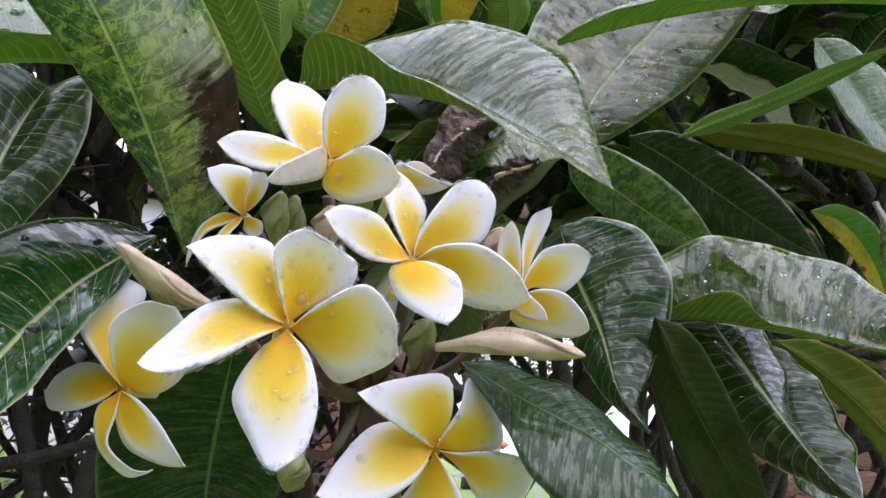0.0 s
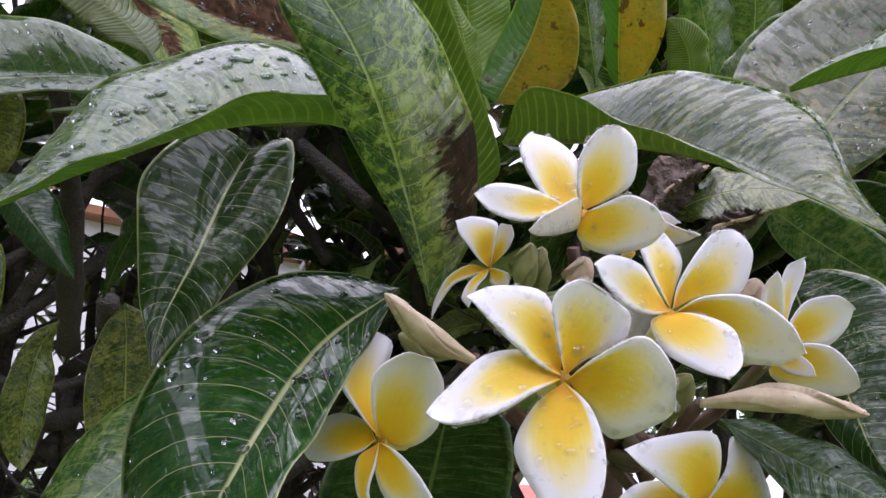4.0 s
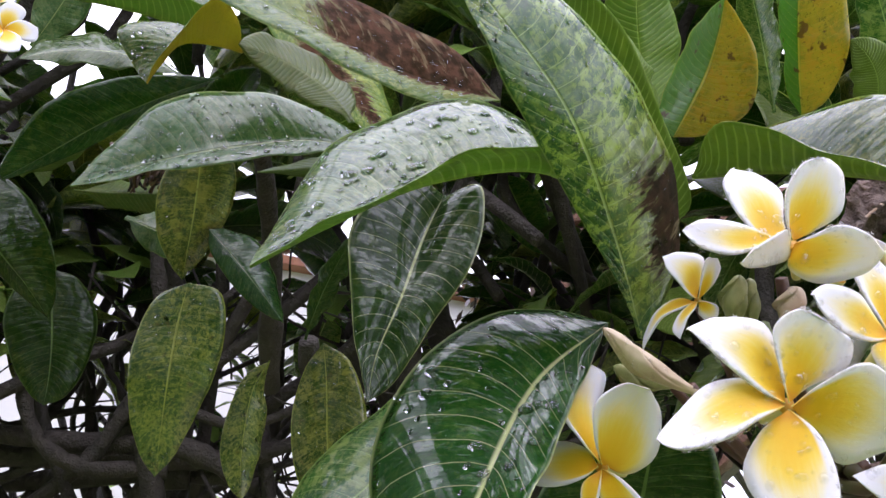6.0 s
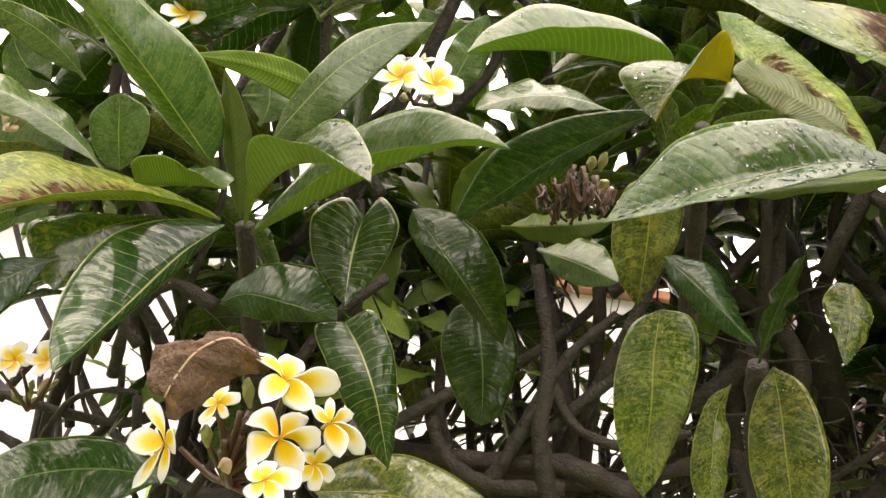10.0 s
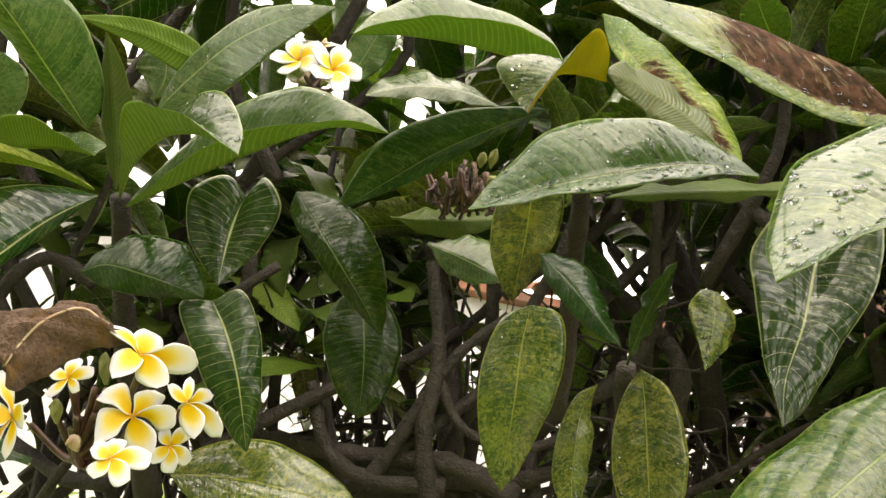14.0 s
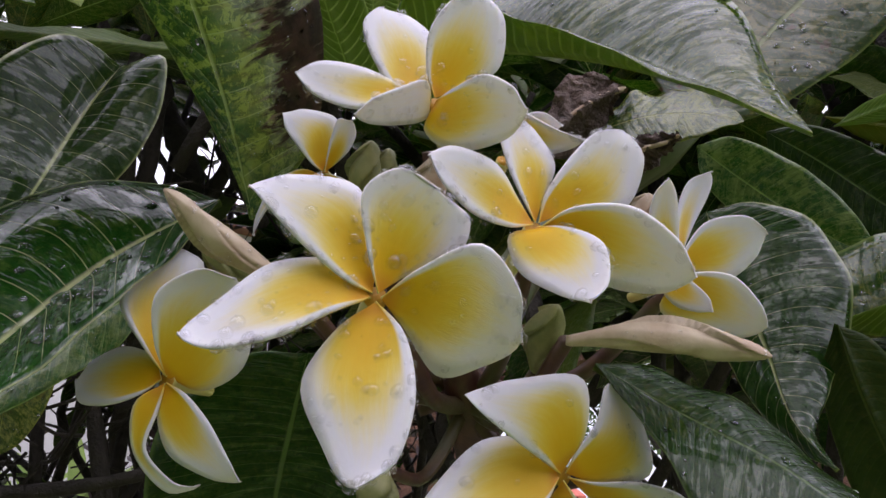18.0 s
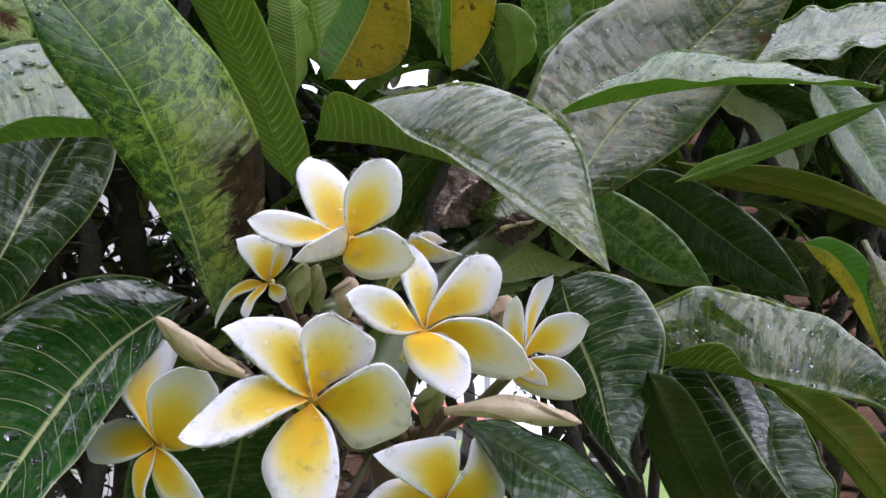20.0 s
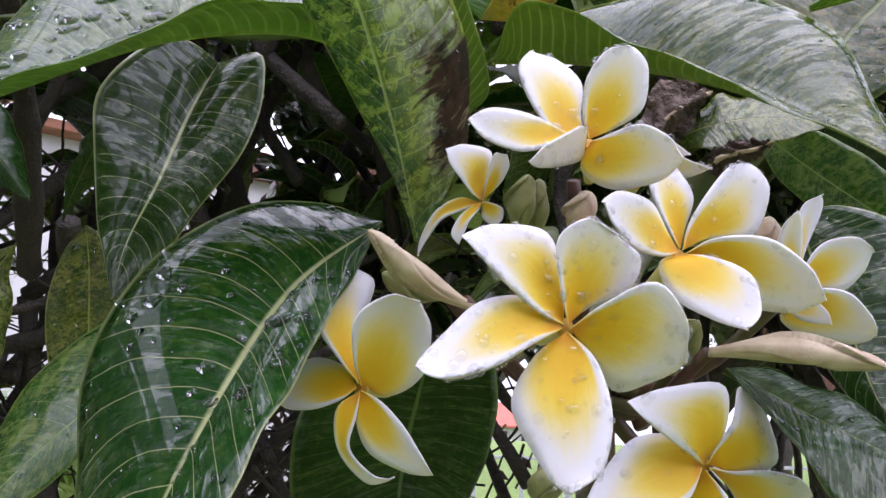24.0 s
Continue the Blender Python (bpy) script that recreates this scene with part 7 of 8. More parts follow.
dry_leaf(((0.0223, 0.3154, 1.5976), (0.0144, 0.3120, 1.5925), (0.0055, 0.3079, 1.5845), (-0.0018, 0.3040, 1.5752), (-0.0063, 0.3011, 1.5671)), ((0.0184, 0.3201, 1.5919), (0.0212, 0.3232, 1.5826), (0.0096, 0.3192, 1.5736), (-0.0012, 0.3091, 1.5675)), ((0.0149, 0.3139, 1.6011), (0.0031, 0.3114, 1.6013), (-0.0031, 0.3097, 1.5875), (-0.0079, 0.3046, 1.5746)), DEAD_GREY, "shrivelled grey-brown leaf behind the flowers", 2.0)
dry_leaf(((0.0186, 0.3072, 1.5648), (0.0221, 0.3041, 1.5668), (0.0274, 0.3006, 1.5676), (0.0328, 0.2973, 1.5679), (0.0365, 0.2943, 1.5690)), ((0.0206, 0.3089, 1.5612), (0.0268, 0.3080, 1.5616), (0.0321, 0.3035, 1.5646), (0.0352, 0.2978, 1.5675)), ((0.0188, 0.3062, 1.5687), (0.0231, 0.3043, 1.5721), (0.0290, 0.3007, 1.5726), (0.0340, 0.2966, 1.5708)), DEAD_GREY, "small torn withered leaf tip", 3.0)

# spent flower head with leftover buds
spent = thing("spent_flower_head", (-0.496, 0.49, 1.744), "spent brown flower head with a few green buds", "flower head")
rngd = random.Random(11)
root = np.array((-0.495, 0.492, 1.738))
for i in range(96):
    b = root + np.array((rngd.uniform(-0.028, 0.030), rngd.uniform(-0.02, 0.015), rngd.uniform(-0.006, 0.010)))
    e = b + np.array((rngd.uniform(-0.010, 0.010), rngd.uniform(-0.010, 0.006), rngd.uniform(0.008, 0.030)))
    stem(spent, [tuple(b), tuple(b * 0.5 + e * 0.5 + np.array((rngd.uniform(-0.003, 0.003), 0, -0.002))), tuple(e)], rngd.uniform(0.0009, 0.0016), rngd.uniform(0.0012, 0.0026), (BARK, DEAD_GREY, STALK, STALK, DEAD)[i % 5], "stub", "", 6, 0.15, 3)
for b0, b1 in (((-0.471, 0.473, 1.764), (-0.463, 0.462, 1.771)), ((-0.464, 0.478, 1.765), (-0.454, 0.467, 1.776)), ((-0.463, 0.474, 1.747), (-0.451, 0.469, 1.749))):
    bud(spent, b0, b1, 0.0034, BUD_GREEN, "pale green bud")

# farther flower clusters
def far_cluster(place, blooms, seed):
    th = thing("flower_cluster", place, "small far cluster of yellow and white plumeria flowers", "flower cluster", "flower clusters")
    rr = random.Random(seed)
    for c, ax, r in blooms:
        simple_flower(th, c, ax, r, rr.uniform(0, 6), 0.3, wide=0.7)
        mid = tuple(np.array(place) * 0.5 + np.array(c) * 0.5 + np.array((0, 0.01, -0.006)))
        stem(th, [place, mid, tuple(np.array(c) + np.array((0.0, 0.012, -0.008)))], 0.0025, 0.002, STALK, "stalk", "", 6, 0.05, 4)
    for i in range(9):
        e = np.array(place) + np.array((rr.uniform(-0.03, 0.03), rr.uniform(-0.02, 0.02), rr.uniform(0.01, 0.05)))
        bud(th, tuple(np.array(place) * 0.5 + e * 0.5), tuple(e), 0.0032, BUD_GREEN if i % 2 else BUD)
    return th


far_cluster((-0.642, 0.426, 1.846), (((-0.634, 0.394, 1.853), (0.35, -0.9, 0.2), 0.026), ((-0.601, 0.406, 1.844), (0.7, -0.5, 0.1), 0.026), ((-0.636, 0.413, 1.881), (0.2, -0.5, 0.8), 0.022)), 1)
far_cluster((-0.826, 0.311, 1.899), (((-0.818, 0.273, 1.904), (0.5, -0.8, 0.1), 0.025),), 2)
far_cluster((-0.973, 0.21, 1.765), (((-0.982, 0.17, 1.773), (0.2, -0.6, 0.3), 0.020),), 3)
far_cluster((-1.19, 0.431, 1.548), (((-1.165, 0.385, 1.597), (0.5, -0.8, 0.1), 0.024), ((-1.134, 0.408, 1.603), (0.6, -0.8, 0.2), 0.024), ((-1.188, 0.365, 1.597), (-0.2, -0.8, 0.4), 0.02)), 4)
far_cluster((-0.916, 0.745, 1.588), (((-0.917, 0.735, 1.607), (0.4, -0.8, 0.3), 0.02),), 5)

# ---- the shrub behind ----
AZ0 = np.array((-0.1, 0.0, 1.45))


def polar(az, el, d):
    """A place from degrees to the left, degrees up and metres away."""
    a, e = radians(az), radians(el)
    return AZ0 + d * np.array((-math.sin(a) * math.cos(e), math.cos(a) * math.cos(e), math.sin(e)))


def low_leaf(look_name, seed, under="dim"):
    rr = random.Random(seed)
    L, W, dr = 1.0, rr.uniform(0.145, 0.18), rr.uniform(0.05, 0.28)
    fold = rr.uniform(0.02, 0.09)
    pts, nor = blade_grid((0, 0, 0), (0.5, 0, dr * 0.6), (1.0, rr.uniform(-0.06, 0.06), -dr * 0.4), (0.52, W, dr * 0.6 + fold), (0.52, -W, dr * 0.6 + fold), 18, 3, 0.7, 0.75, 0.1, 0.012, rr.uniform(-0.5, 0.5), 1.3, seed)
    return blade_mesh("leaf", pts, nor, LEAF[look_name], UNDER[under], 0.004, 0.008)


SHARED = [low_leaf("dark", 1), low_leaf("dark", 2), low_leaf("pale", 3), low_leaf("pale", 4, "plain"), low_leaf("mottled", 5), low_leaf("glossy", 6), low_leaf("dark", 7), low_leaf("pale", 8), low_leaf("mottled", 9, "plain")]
SECTORS = [(-40, -14), (-14, 8), (8, 26), (26, 44), (44, 80)]
shrubs, tangles = [], []
for a0, a1 in SECTORS:
    at = polar((a0 + a1) / 2, 0, 1.35)
    shrubs.append(thing("plumeria_shrub", (at[0], at[1], 0.05), "dense dark green plumeria shrub with bare grey-brown stems", "shrub", "plumeria shrubs"))
    tangles.append(([], []))
rs = random.Random(42)
trunks = []
for az, d in ((-30, 1.25), (-22, 1.6), (-17, 1.1), (-12, 1.9), (7, 1.5), (11, 1.15), (16, 1.7), (21, 1.2), (27, 1.5), (33, 1.15), (38, 1.6), (45, 1.3), (52, 1.7), (58, 1.3), (66, 1.6)):
    k = next(i for i, (a0, a1) in enumerate(SECTORS) if a0 <= az < a1)
    b = polar(az, 0, d)
    pts = [(b[0], b[1], 0.05)]
    for z in (0.5, 0.95, 1.3, 1.62):
        pts.append((pts[-1][0] + rs.uniform(-0.1, 0.1), pts[-1][1] + rs.uniform(-0.08, 0.08), z))
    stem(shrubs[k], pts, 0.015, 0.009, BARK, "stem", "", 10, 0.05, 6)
    trunks.append((az, k, pts))


def rosette(az, el, d, n, size, droop=0.0, pool=None):
    c = polar(az, el, d)
    k = min(range(len(SECTORS)), key=lambda i: abs((SECTORS[i][0] + SECTORS[i][1]) / 2 - az))
    knee = c + np.array((rs.uniform(-0.07, 0.07), rs.uniform(-0.02, 0.06), -0.1))
    if d < 1.6 and rs.random() < 0.45:
        tp = rs.choice([t for t in trunks if abs(t[0] - az) < 24])[2]
        start = np.array(tp[2 if c[2] < 1.9 else rs.choice((3, 4))])
        bend = start * 0.5 + c * 0.5 + np.array((rs.uniform(-0.16, 0.16), rs.uniform(-0.12, 0.12), rs.uniform(-0.16, -0.02)))
        stem(shrubs[k], [tuple(start), tuple(bend), tuple(knee), tuple(c)], rs.uniform(0.008, 0.014), 0.006, BARK, "stem", "", 7, 0.06, 5)
    else:
        low = knee + np.array((rs.uniform(-0.12, 0.12), rs.uniform(-0.05, 0.1), -0.12))
        stem(shrubs[k], [tuple(low), tuple(knee), tuple(c)], 0.008, 0.006, BARK, "stem", "", 7, 0.06, 4)
    spin = rs.uniform(0, 6.3)
    for i in range(n):
        yaw = spin + i * 2.4
        tilt = rs.uniform(-0.35, 0.95) - droop
        L = size * rs.uniform(0.7, 1.15)
        m = Matrix.Translation(Vector(c) + Vector((0, 0, -0.012 * i / n * 4))) @ Matrix.Rotation(yaw, 4, "Z") @ Matrix.Rotation(-tilt, 4, "Y") @ Matrix.Rotation(rs.uniform(-0.5, 0.5), 4, "X") @ Matrix.Diagonal((L, L, L, 1))
        ob = new("leaf", rs.choice(pool or SHARED))
        ob.parent = shrubs[k]
        ob.matrix_local = Matrix.Translation(-shrubs[k].location) @ m


# crown above and behind
for i in range(50):
    az = -37 + 112 * ((i * 0.618 + rs.uniform(0, 0.05)) % 1)
    rosette(az, rs.uniform(22, 46), rs.uniform(1.0, 1.8), 9, rs.uniform(0.16, 0.23))
for i in range(42):
    az = -37 + 112 * ((i * 0.618 + rs.uniform(0, 0.05)) % 1)
    rosette(az, rs.uniform(20, 37), rs.uniform(1.6, 2.2), 10, rs.uniform(0.2, 0.3))
for i in range(22):
    rosette(rs.uniform(8, 26), rs.uniform(24, 44), rs.uniform(1.2, 1.9), 9, rs.uniform(0.16, 0.22))
# full growth to the right of the arch
for i in range(26):
    rosette(rs.uniform(-37, -7), rs.uniform(9, 32), rs.uniform(0.8, 1.5), 9, rs.uniform(0.15, 0.21), 0.2)
# sparser growth below the crown
for i in range(24):
    rosette(rs.uniform(6, 26), rs.uniform(8, 24), rs.uniform(1.1, 1.8), 7, rs.uniform(0.13, 0.19), 0.4)
for i in range(10):
    rosette(rs.uniform(30, 72), rs.uniform(14, 24), rs.uniform(1.1, 1.7), 7, rs.uniform(0.13, 0.19), 0.4)

for i in range(16):
    rosette(rs.uniform(-5, 9), rs.uniform(11, 23), rs.uniform(0.95, 1.5), 8, rs.uniform(0.13, 0.19), 0.4)
held = rs.getstate()
for i in range(9):
    rosette(rs.uniform(40, 60), rs.uniform(9, 19), rs.uniform(1.0, 1.4), 7, rs.uniform(0.12, 0.17), 0.5)
for i in range(2):
    rosette(rs.uniform(33, 42), rs.uniform(5, 12), rs.uniform(1.1, 1.5), 7, rs.uniform(0.12, 0.16), 0.5)
for i in range(7):
    rosette(rs.uniform(-26, -11), rs.uniform(16, 28), rs.uniform(0.75, 1.05), 7, rs.uniform(0.13, 0.18), 0.3)
rs.setstate(held)
LIGHT = [low_leaf("fresh", 41, "plain"), low_leaf("pale", 42, "plain"), low_leaf("freckled", 43, "plain")]
for i in range(16):
    rosette(rs.uniform(4, 30), rs.uniform(27, 40), rs.uniform(0.85, 1.25), 7, rs.uniform(0.12, 0.17), 0.0, LIGHT)
for i in range(10):
    rosette(rs.uniform(54, 72), rs.uniform(10, 24), rs.uniform(1.0, 1.5), 8, rs.uniform(0.14, 0.2), 0.3)
for i in range(14):
    rosette(rs.uniform(36, 58), rs.uniform(12, 26), rs.uniform(1.1, 1.8), 8, rs.uniform(0.14, 0.2), 0.3)
# small fresh sprigs low against the white wall
SPRIG = [low_leaf("fresh", 31, "plain"), low_leaf("fresh", 32, "plain"), low_leaf("mottled", 33)]
for i in range(34):
    rosette(rs.uniform(20, 66), rs.uniform(-4, 13), rs.uniform(1.5, 2.0), 6, rs.uniform(0.06, 0.1), 0.1, SPRIG)

# bare crooked wood between the trunks
for i in range(110):
    az = rs.uniform(6, 70) if i % 5 else rs.uniform(-36, -8)
    k = min(range(len(SECTORS)), key=lambda q: abs((SECTORS[q][0] + SECTORS[q][1]) / 2 - az))
    p = polar(az, rs.uniform(-12, 10), rs.uniform(0.95, 1.8))
    dirn = unit(np.array((rs.uniform(-1, 1), rs.uniform(-0.4, 0.4), rs.uniform(-0.1, 0.8))))
    path = [p]
    for s in range(5):
        dirn = unit(dirn + np.array((rs.uniform(-0.5, 0.5), rs.uniform(-0.3, 0.3), rs.uniform(-0.15, 0.4))))
        path.append(path[-1] + dirn * rs.uniform(0.06, 0.13))
    r = rs.uniform(0.004, 0.010)
    path = smooth_path(path, 3)
    v, f = tube(path, np.linspace(r, r * 0.6, len(path)), 7, 0.06, i, 0.08)
    tv_, tf_ = tangles[k]
    o = len(tv_)
    tv_.extend(v)
    tf_.extend(tuple(x + o for x in q) for q in f)
# thin dry twigs
for i in range(400):
    az = rs.gauss(20, 9) if i % 2 else rs.uniform(-4, 62)
    k = min(range(len(SECTORS)), key=lambda q: abs((SECTORS[q][0] + SECTORS[q][1]) / 2 - az))
    p = polar(az, rs.uniform(-6, 19), rs.uniform(0.95, 1.6))
    dirn = unit(np.array((rs.uniform(-1, 1), rs.uniform(-0.6, 0.6), rs.uniform(-0.7, 0.7))))
    path = [p]
    for s in range(4):
        dirn = unit(dirn + np.array((rs.uniform(-0.4, 0.4), rs.uniform(-0.4, 0.4), rs.uniform(-0.4, 0.4))))
        path.append(path[-1] + dirn * rs.uniform(0.025, 0.06))
    r = rs.uniform(0.0009, 0.0026)
    path = smooth_path(path, 2)
    v, f = tube(path, np.linspace(r, r * 0.5, len(path)), 5, 0.1, i, 0.1)
    tv_, tf_ = tangles[k]
    o = len(tv_)
    tv_.extend(v)
    tf_.extend(tuple(x + o for x in q) for q in f)
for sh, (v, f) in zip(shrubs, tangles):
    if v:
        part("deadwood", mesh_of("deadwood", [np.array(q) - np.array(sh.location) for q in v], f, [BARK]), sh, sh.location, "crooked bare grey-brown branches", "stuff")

# the heavier boughs that show between the leaves
for k, pts, r0, r1 in (
    (3, ((-0.88, 0.714, 1.57), (-0.799, 0.729, 1.564), (-0.716, 0.756, 1.561), (-0.636, 0.779, 1.565), (-0.561, 0.812, 1.538)), 0.014, 0.018),
    (3, ((-0.986, 0.666, 1.58), (-0.858, 0.738, 1.546), (-0.746, 0.785, 1.554), (-0.615, 0.842, 1.557), (-0.523, 0.892, 1.592)), 0.022, 0.013),
    (3, ((-0.831, 0.564, 1.837), (-0.827, 0.587, 1.735), (-0.874, 0.632, 1.638), (-0.924, 0.67, 1.555)), 0.009, 0.013),
    (3, ((-0.664, 0.717, 1.792), (-0.65, 0.743, 1.68), (-0.659, 0.753, 1.59), (-0.646, 0.784, 1.497)), 0.010, 0.017),
    (3, ((-0.655, 0.743, 1.674), (-0.625, 0.773, 1.609), (-0.564, 0.805, 1.592), (-0.513, 0.836, 1.619)), 0.009, 0.007),
    (3, ((-0.786, 0.692, 1.634), (-0.761, 0.707, 1.565), (-0.713, 0.735, 1.534), (-0.638, 0.782, 1.54)), 0.010, 0.013),
    (4, ((-1.328, 0.392, 1.583), (-1.242, 0.447, 1.566), (-1.163, 0.493, 1.553), (-1.104, 0.527, 1.558), (-1.034, 0.54, 1.597)), 0.007, 0.010),
    (4, ((-1.337, 0.396, 1.561), (-1.291, 0.439, 1.527), (-1.247, 0.475, 1.503), (-1.224, 0.508, 1.449)), 0.007, 0.011),
    (4, ((-1.244, 0.479, 1.5), (-1.163, 0.47, 1.572), (-1.08, 0.492, 1.585), (-1.028, 0.519, 1.564)), 0.006, 0.005),
    (4, ((-1.272, 0.373, 1.438), (-1.207, 0.417, 1.463), (-1.14, 0.456, 1.5)), 0.012, 0.009),
    (4, ((-0.933, 0.473, 1.677), (-0.971, 0.433, 1.693), (-1.01, 0.42, 1.651), (-1.05, 0.444, 1.592)), 0.012, 0.009),
    (2, ((-0.904, 0.831, 1.524), (-0.773, 0.847, 1.537), (-0.647, 0.864, 1.544), (-0.579, 0.879, 1.535)), 0.018, 0.013),
    (2, ((-0.878, 0.845, 1.511), (-0.824, 0.855, 1.476), (-0.777, 0.871, 1.418)), 0.02, 0.026),
    (2, ((-0.584, 0.779, 1.744), (-0.636, 0.752, 1.679), (-0.694, 0.743, 1.568), (-0.719, 0.735, 1.526)), 0.008, 0.014),
    (2, ((-0.547, 0.836, 1.938), (-0.493, 0.865, 1.819), (-0.413, 0.899, 1.726), (-0.431, 0.936, 1.626)), 0.012, 0.016),
    (2, ((-0.501, 0.971, 1.985), (-0.445, 0.989, 1.893), (-0.413, 1.004, 1.775), (-0.4, 1.057, 1.684)), 0.02, 0.026),
    (2, ((-0.712, 0.774, 1.848), (-0.689, 0.808, 1.757), (-0.674, 0.827, 1.658), (-0.663, 0.837, 1.523)), 0.012, 0.022),
):
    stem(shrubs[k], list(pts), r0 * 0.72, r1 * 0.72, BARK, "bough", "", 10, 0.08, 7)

# ---- beyond the arch ----
def tree(x, y, h, seed, name="tree"):
    rr = random.Random(seed)
    g = lawn_height(y)
    th = thing(name, (x, y, g), "broad green tree in leaf, beyond the lawn or added unseen behind the camera", "tree", "far trees")
    stem(th, [(x, y, g), (x + 0.1, y, g + h * 0.25), (x - 0.1, y, g + h * 0.55)], 0.2, 0.1, BARK, "trunk")
    for q in range(5):
        an = q * 1.26
        stem(th, [(x, y, g + h * 0.35), (x + math.cos(an) * h * 0.12, y + math.sin(an) * h * 0.12, g + h * 0.5), (x + math.cos(an) * h * 0.25, y + math.sin(an) * h * 0.25, g + h * 0.7)], 0.09, 0.03, BARK, "limb")
    verts, faces = [], []
    blobs = [(rr.gauss(0, 0.17) * h, rr.gauss(0, 0.17) * h, h * rr.uniform(0.42, 0.95), rr.uniform(0.08, 0.16) * h) for _ in range(22)]
    for bx, by, bz, br in blobs:
        for _ in range(110):
            d = unit(np.array([rr.gauss(0, 1) for _ in range(3)])) * br * rr.uniform(0.6, 1.05)
            c = np.array((bx, by, bz)) + d
            a, b2 = (unit(np.array([rr.gauss(0, 1) for _ in range(3)])) * rr.uniform(0.05, 0.12) for _ in range(2))
            o = len(verts)
            verts += [c - a, c + b2 * 0.5, c + a, c - b2 * 0.5]
            faces.append((o, o + 1, o + 2, o + 3))
    part("crown", mesh_of("crown", verts, faces, [FAR_LEAF], smooth=False), th, (x, y, g), "ragged leafy crown", "stuff")


for i, (x, y, h) in enumerate(((-2.5, 17, 5.2), (0.6, 21, 6.0), (3.2, 18, 5.0), (6.5, 22, 6.0), (-7, 22, 6.5), (10.5, 26, 7))):
    tree(x, y, h, 30 + i)
# unseen trees added behind the camera, to break up the sky mirrored in leaves
for i, (x, y, h) in enumerate(((-3.3, -4.9, 7.6), (-0.9, -5.6, 7.0), (1.9, -5.2, 7.8), (4.6, -6.6, 7.2), (-6.4, -5.2, 7.8))):
    tree(x, y, h, 60 + i)
house = thing("far_house", (-1.5, 70, 2.6), "grey house with a red roof beyond the lawn", "house")
part("wall", box_mesh("wall", (-6, -2.5, 0), (6, 2.5, 2.2), GREY_WALL, bevel=0.02), house, (-1.5, 70, 2.6))
roof_v = [(-6.6, -3.1, 2.2), (6.6, -3.1, 2.2), (6.6, 3.1, 2.2), (-6.6, 3.1, 2.2), (-4.2, 0, 4.2), (4.2, 0, 4.2), (-6.6, -3.1, 2.05), (6.6, -3.1, 2.05), (6.6, 3.1, 2.05), (-6.6, 3.1, 2.05)]
part("roof", mesh_of("roof", roof_v, [(0, 1, 5, 4), (1, 2, 5), (2, 3, 4, 5), (3, 0, 4), (0, 6, 7, 1), (1, 7, 8, 2), (2, 8, 9, 3), (3, 9, 6, 0), (6, 9, 8, 7)], [RED_ROOF], smooth=False), house, (-1.5, 70, 2.6), "red hipped roof")
DARK_GLASS = plain_material("window_glass", (0.03, 0.035, 0.04), (0.05, 0.055, 0.06), 3, 0.1)
for i in range(5):
    part("window", box_mesh("window", (-4.6 + i * 2.1, -2.56, 0.8), (-3.6 + i * 2.1, -2.5, 1.8), DARK_GLASS, bevel=0.01), house, (-1.5, 70, 2.6), "dark window")
fence = thing("fence", (0.3, 11, 0.54), "row of grey steel posts with rails across the lawn", "fence")
for i in range(16):
    part("post", box_mesh("post", (-0.03, -0.03, 0), (0.03, 0.03, 1.15), STEEL, bevel=0.008), fence, (-4.2 + i * 0.6, 11, 0.54))
for z in (0.35, 1.05):
    part("rail", box_mesh("rail", (-4.5, -0.02, z), (4.9, 0.02, z + 0.04), STEEL, bevel=0.006), fence, (0, 11, 0.54))
lamp = thing("street_lamp", (0.75, 14, 0.81), "grey steel lamp post on the lawn", "lamp post")
stem(lamp, [(0.75, 14, 0.81), (0.75, 14, 3.3), (0.75, 14, 5.4)], 0.06, 0.04, STEEL, "pole", "", 10, 0.0)
stem(lamp, [(0.75, 14, 5.35), (1.0, 14, 5.6), (1.5, 14, 5.62)], 0.03, 0.03, STEEL, "arm", "", 8, 0.0)
part("lantern", box_mesh("lantern", (-0.25, -0.08, -0.05), (0.25, 0.08, 0.05), STEEL, bevel=0.03), lamp, (1.65, 14, 5.6))

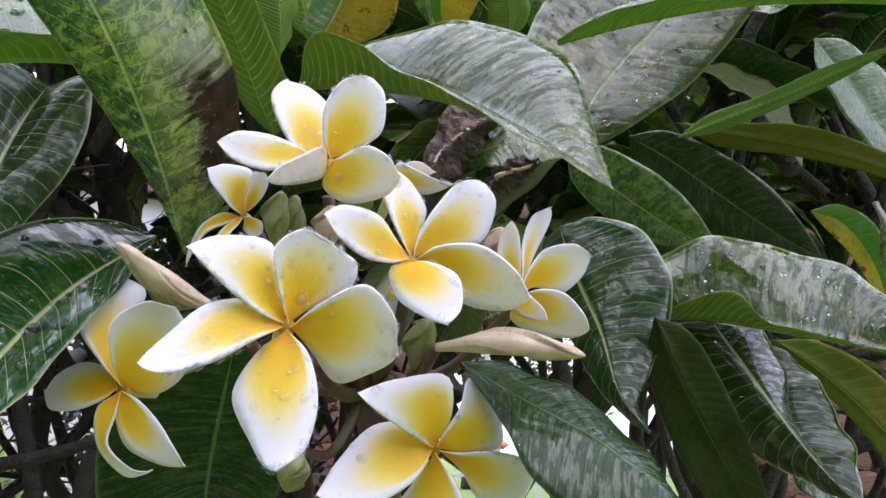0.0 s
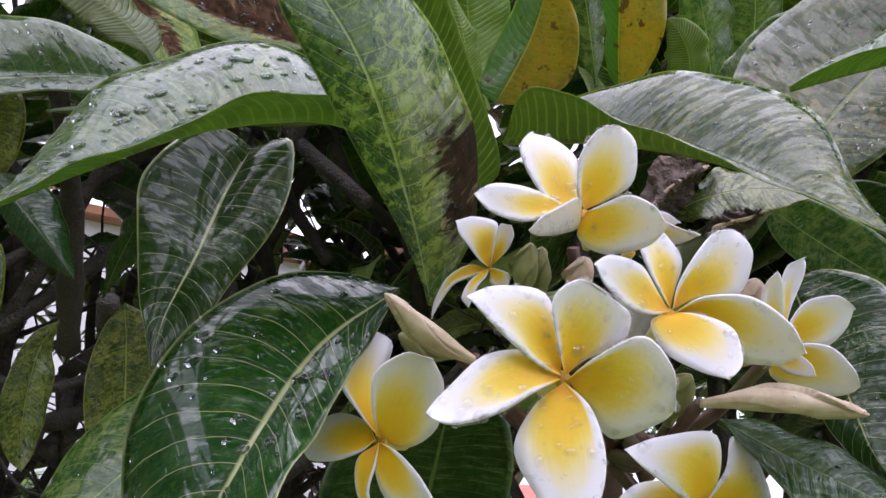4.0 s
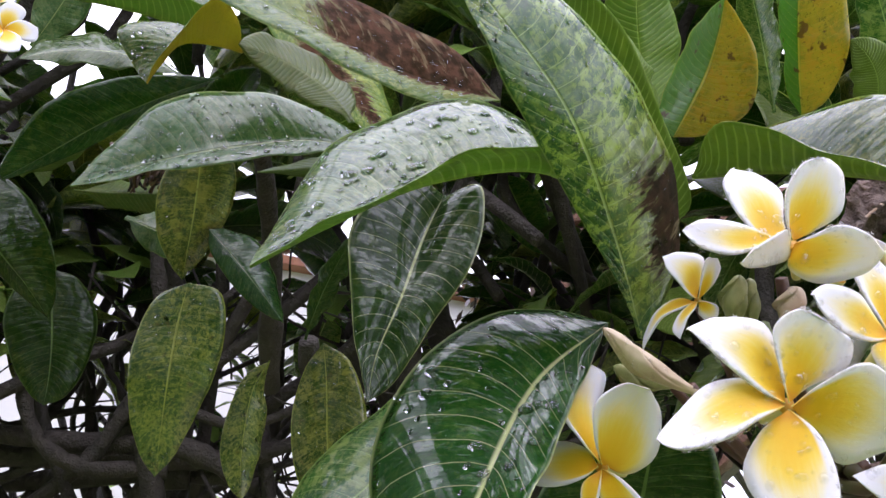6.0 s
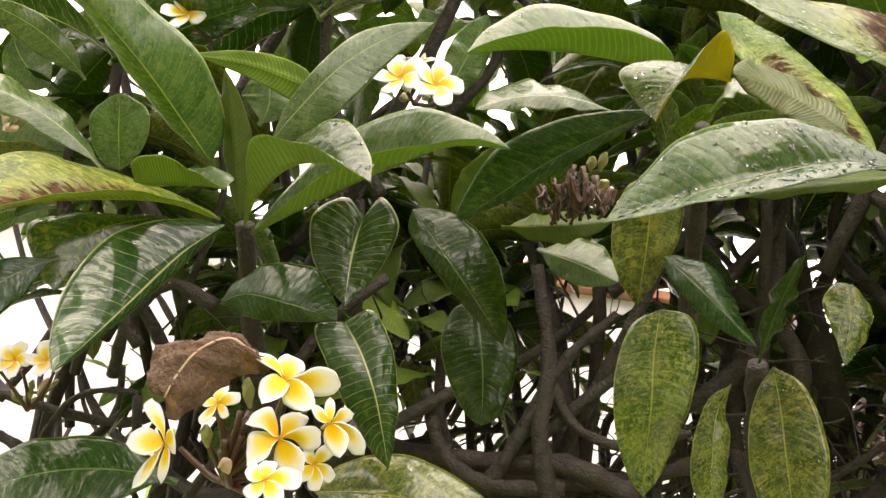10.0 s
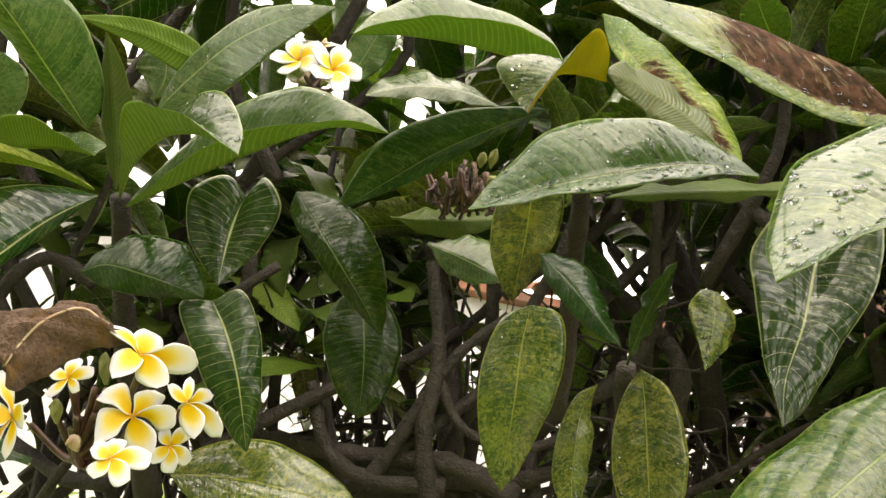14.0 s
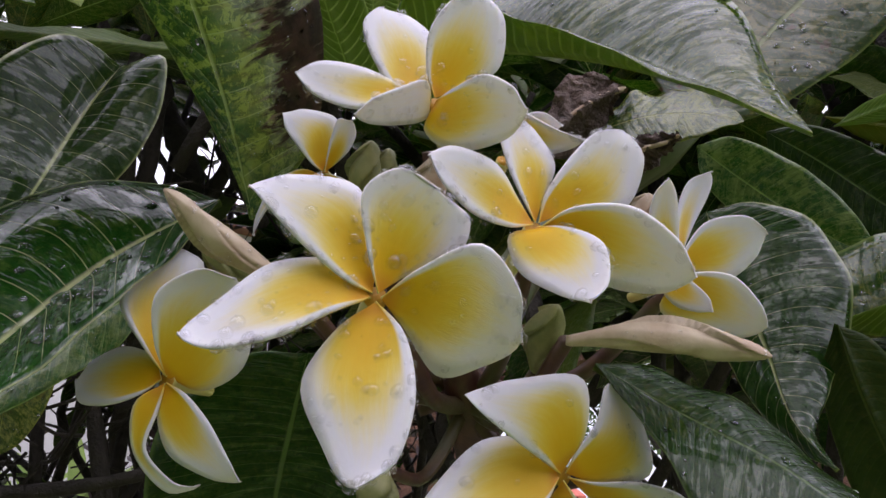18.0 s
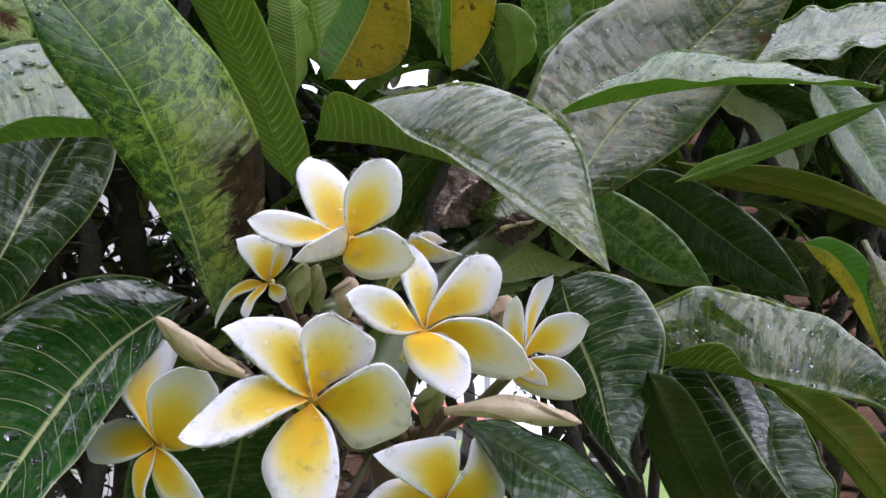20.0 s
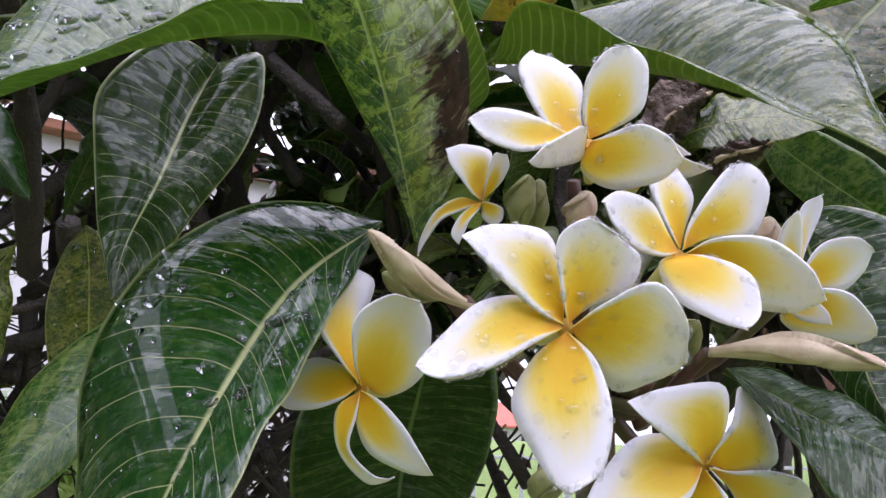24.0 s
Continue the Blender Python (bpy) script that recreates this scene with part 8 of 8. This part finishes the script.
# reddish low bush behind, and green strap-leaved plants in front of the white wall
def clump(name, centre, spread, count, size, mat, label, category, seed, strap=False):
    rr = random.Random(seed)
    verts, faces = [], []
    for _ in range(count):
        if strap:
            c0 = np.array([rr.gauss(0, 1) * spread[0], rr.gauss(0, 1) * spread[1], 0])
            an, ln = rr.uniform(0, 6.28), size * rr.uniform(0.7, 1.2)
            out, lift = np.array((math.cos(an), math.sin(an), 0)), rr.uniform(0.5, 1.3)
            sid = np.array((-math.sin(an), math.cos(an), 0)) * ln * 0.05
            o = len(verts)
            for s in range(6):
                t = s / 5
                p = c0 + out * ln * t * 0.6 + np.array((0, 0, ln * (lift * t - 0.6 * t * t)))
                w = math.sin(math.pi * min(0.98, t * 0.85 + 0.12))
                verts += [p - sid * w, p + np.array((0, 0, -0.01 * w)), p + sid * w]
            for s in range(5):
                q = o + s * 3
                faces += [(q, q + 1, q + 4, q + 3), (q + 1, q + 2, q + 5, q + 4)]
        else:
            c = np.array([rr.gauss(0, 1) * spread[i] for i in range(3)])
            a = unit(np.array([rr.gauss(0, 1) for _ in range(3)])) * size * rr.uniform(0.6, 1.2)
            b2 = unit(np.cross(a, [rr.gauss(0, 1) for _ in range(3)])) * size * 0.45
            o = len(verts)
            verts += [c - a, c + b2, c + a, c - b2]
            faces += [(o, o + 1, o + 2), (o, o + 2, o + 3)]
    ob = new(name, mesh_of(name, verts, faces, [mat], smooth=strap))
    ob.location = centre
    return tagged(ob, label, category, kind="stuff")


c = polar(14, 6, 2.1)
clump("copper_bush", tuple(c), (0.22, 0.15, 0.22), 2600, 0.022, COPPER, "dense bush with small dark copper-purple leaves", "bush", 1)
for i, (az, d) in enumerate(((34, 2.0), (42, 2.05), (50, 2.0), (57, 2.05), (27, 2.1))):
    c = polar(az, 7, d)
    clump("strap_plant", (c[0], c[1], 1.35), (0.06, 0.06), 46, 0.34, LEAF["pale"], "tuft of pale green strap leaves before the white wall", "plant", 20 + i, True)

# ---- stones of the wall ----
rst = random.Random(77)
stone_meshes = []
for i in range(7):
    stone_meshes.append(box_mesh("stone", (-0.5, -0.5, -0.5), (0.5, 0.5, 0.5), STONE, 0.15, random.Random(100 + i), 0.2))
count = 0
row, z = 0, 0.95
while z < 2.85 and count < 420:
    h = rst.uniform(0.07, 0.11)
    x = -0.7 + rst.uniform(0, 0.1)
    while x < 2.3:
        w = rst.uniform(0.10, 0.22)
        cx, cz = x + w / 2, z + h / 2
        inside = (abs(cx - AX) < AR + w * 0.45 and cz < AZ) or math.hypot(cx - AX, cz - AZ) < AR + 0.15
        if cz < AZ and abs(cx - AX) > AR + w * 0.45:
            inside = False
        if not inside and count < 420:
            ob = new("stone", rst.choice(stone_meshes))
            ob.parent = wall_stone
            ob.location = (cx, 0.02, cz)
            ob.rotation_euler = (rst.uniform(-0.05, 0.05), rst.uniform(-0.1, 0.1), rst.uniform(-0.05, 0.05))
            ob.scale = (w * 0.96, 0.09, h * 0.95)
            count += 1
        x += w
    z += h
for i in range(19):
    an = math.pi * (i + 0.5) / 19
    ob = new("arch_stone", rst.choice(stone_meshes))
    ob.parent = wall_stone
    ob.location = (AX + (AR + 0.075) * math.cos(an), 0.015, AZ + (AR + 0.075) * math.sin(an))
    ob.rotation_euler = (0, -an, 0)
    ob.scale = (0.15, 0.11, 0.105)
# the stones lower down and farther along, joined
rv, rf = [], []
z = 0.01
while z < 2.85:
    h = rst.uniform(0.07, 0.11)
    x = (-0.7 if z < 0.93 else 2.32) + rst.uniform(0, 0.06)
    while x < 3.3:
        w = rst.uniform(0.10, 0.22)
        cx, cz = x + w / 2, z + h / 2
        if z + h < 0.99 and abs(cx - AX) < AR + w * 0.45 or (z < 0.93 and z + h >= 0.99):
            x += w
            continue
        src = rst.choice(stone_meshes)
        o = len(rv)
        rv.extend((cx + p.co.x * w * 0.96, 0.02 + p.co.y * 0.09, cz + p.co.z * h * 0.95) for p in src.vertices)
        rf.extend(tuple(o + i for i in p.vertices) for p in src.polygons)
        x += w
    z += h
rest = part("stone_courses", mesh_of("stone_courses", rv, rf, [STONE]), wall_stone, wall_stone.location, "rough reddish brown stones", "stuff")
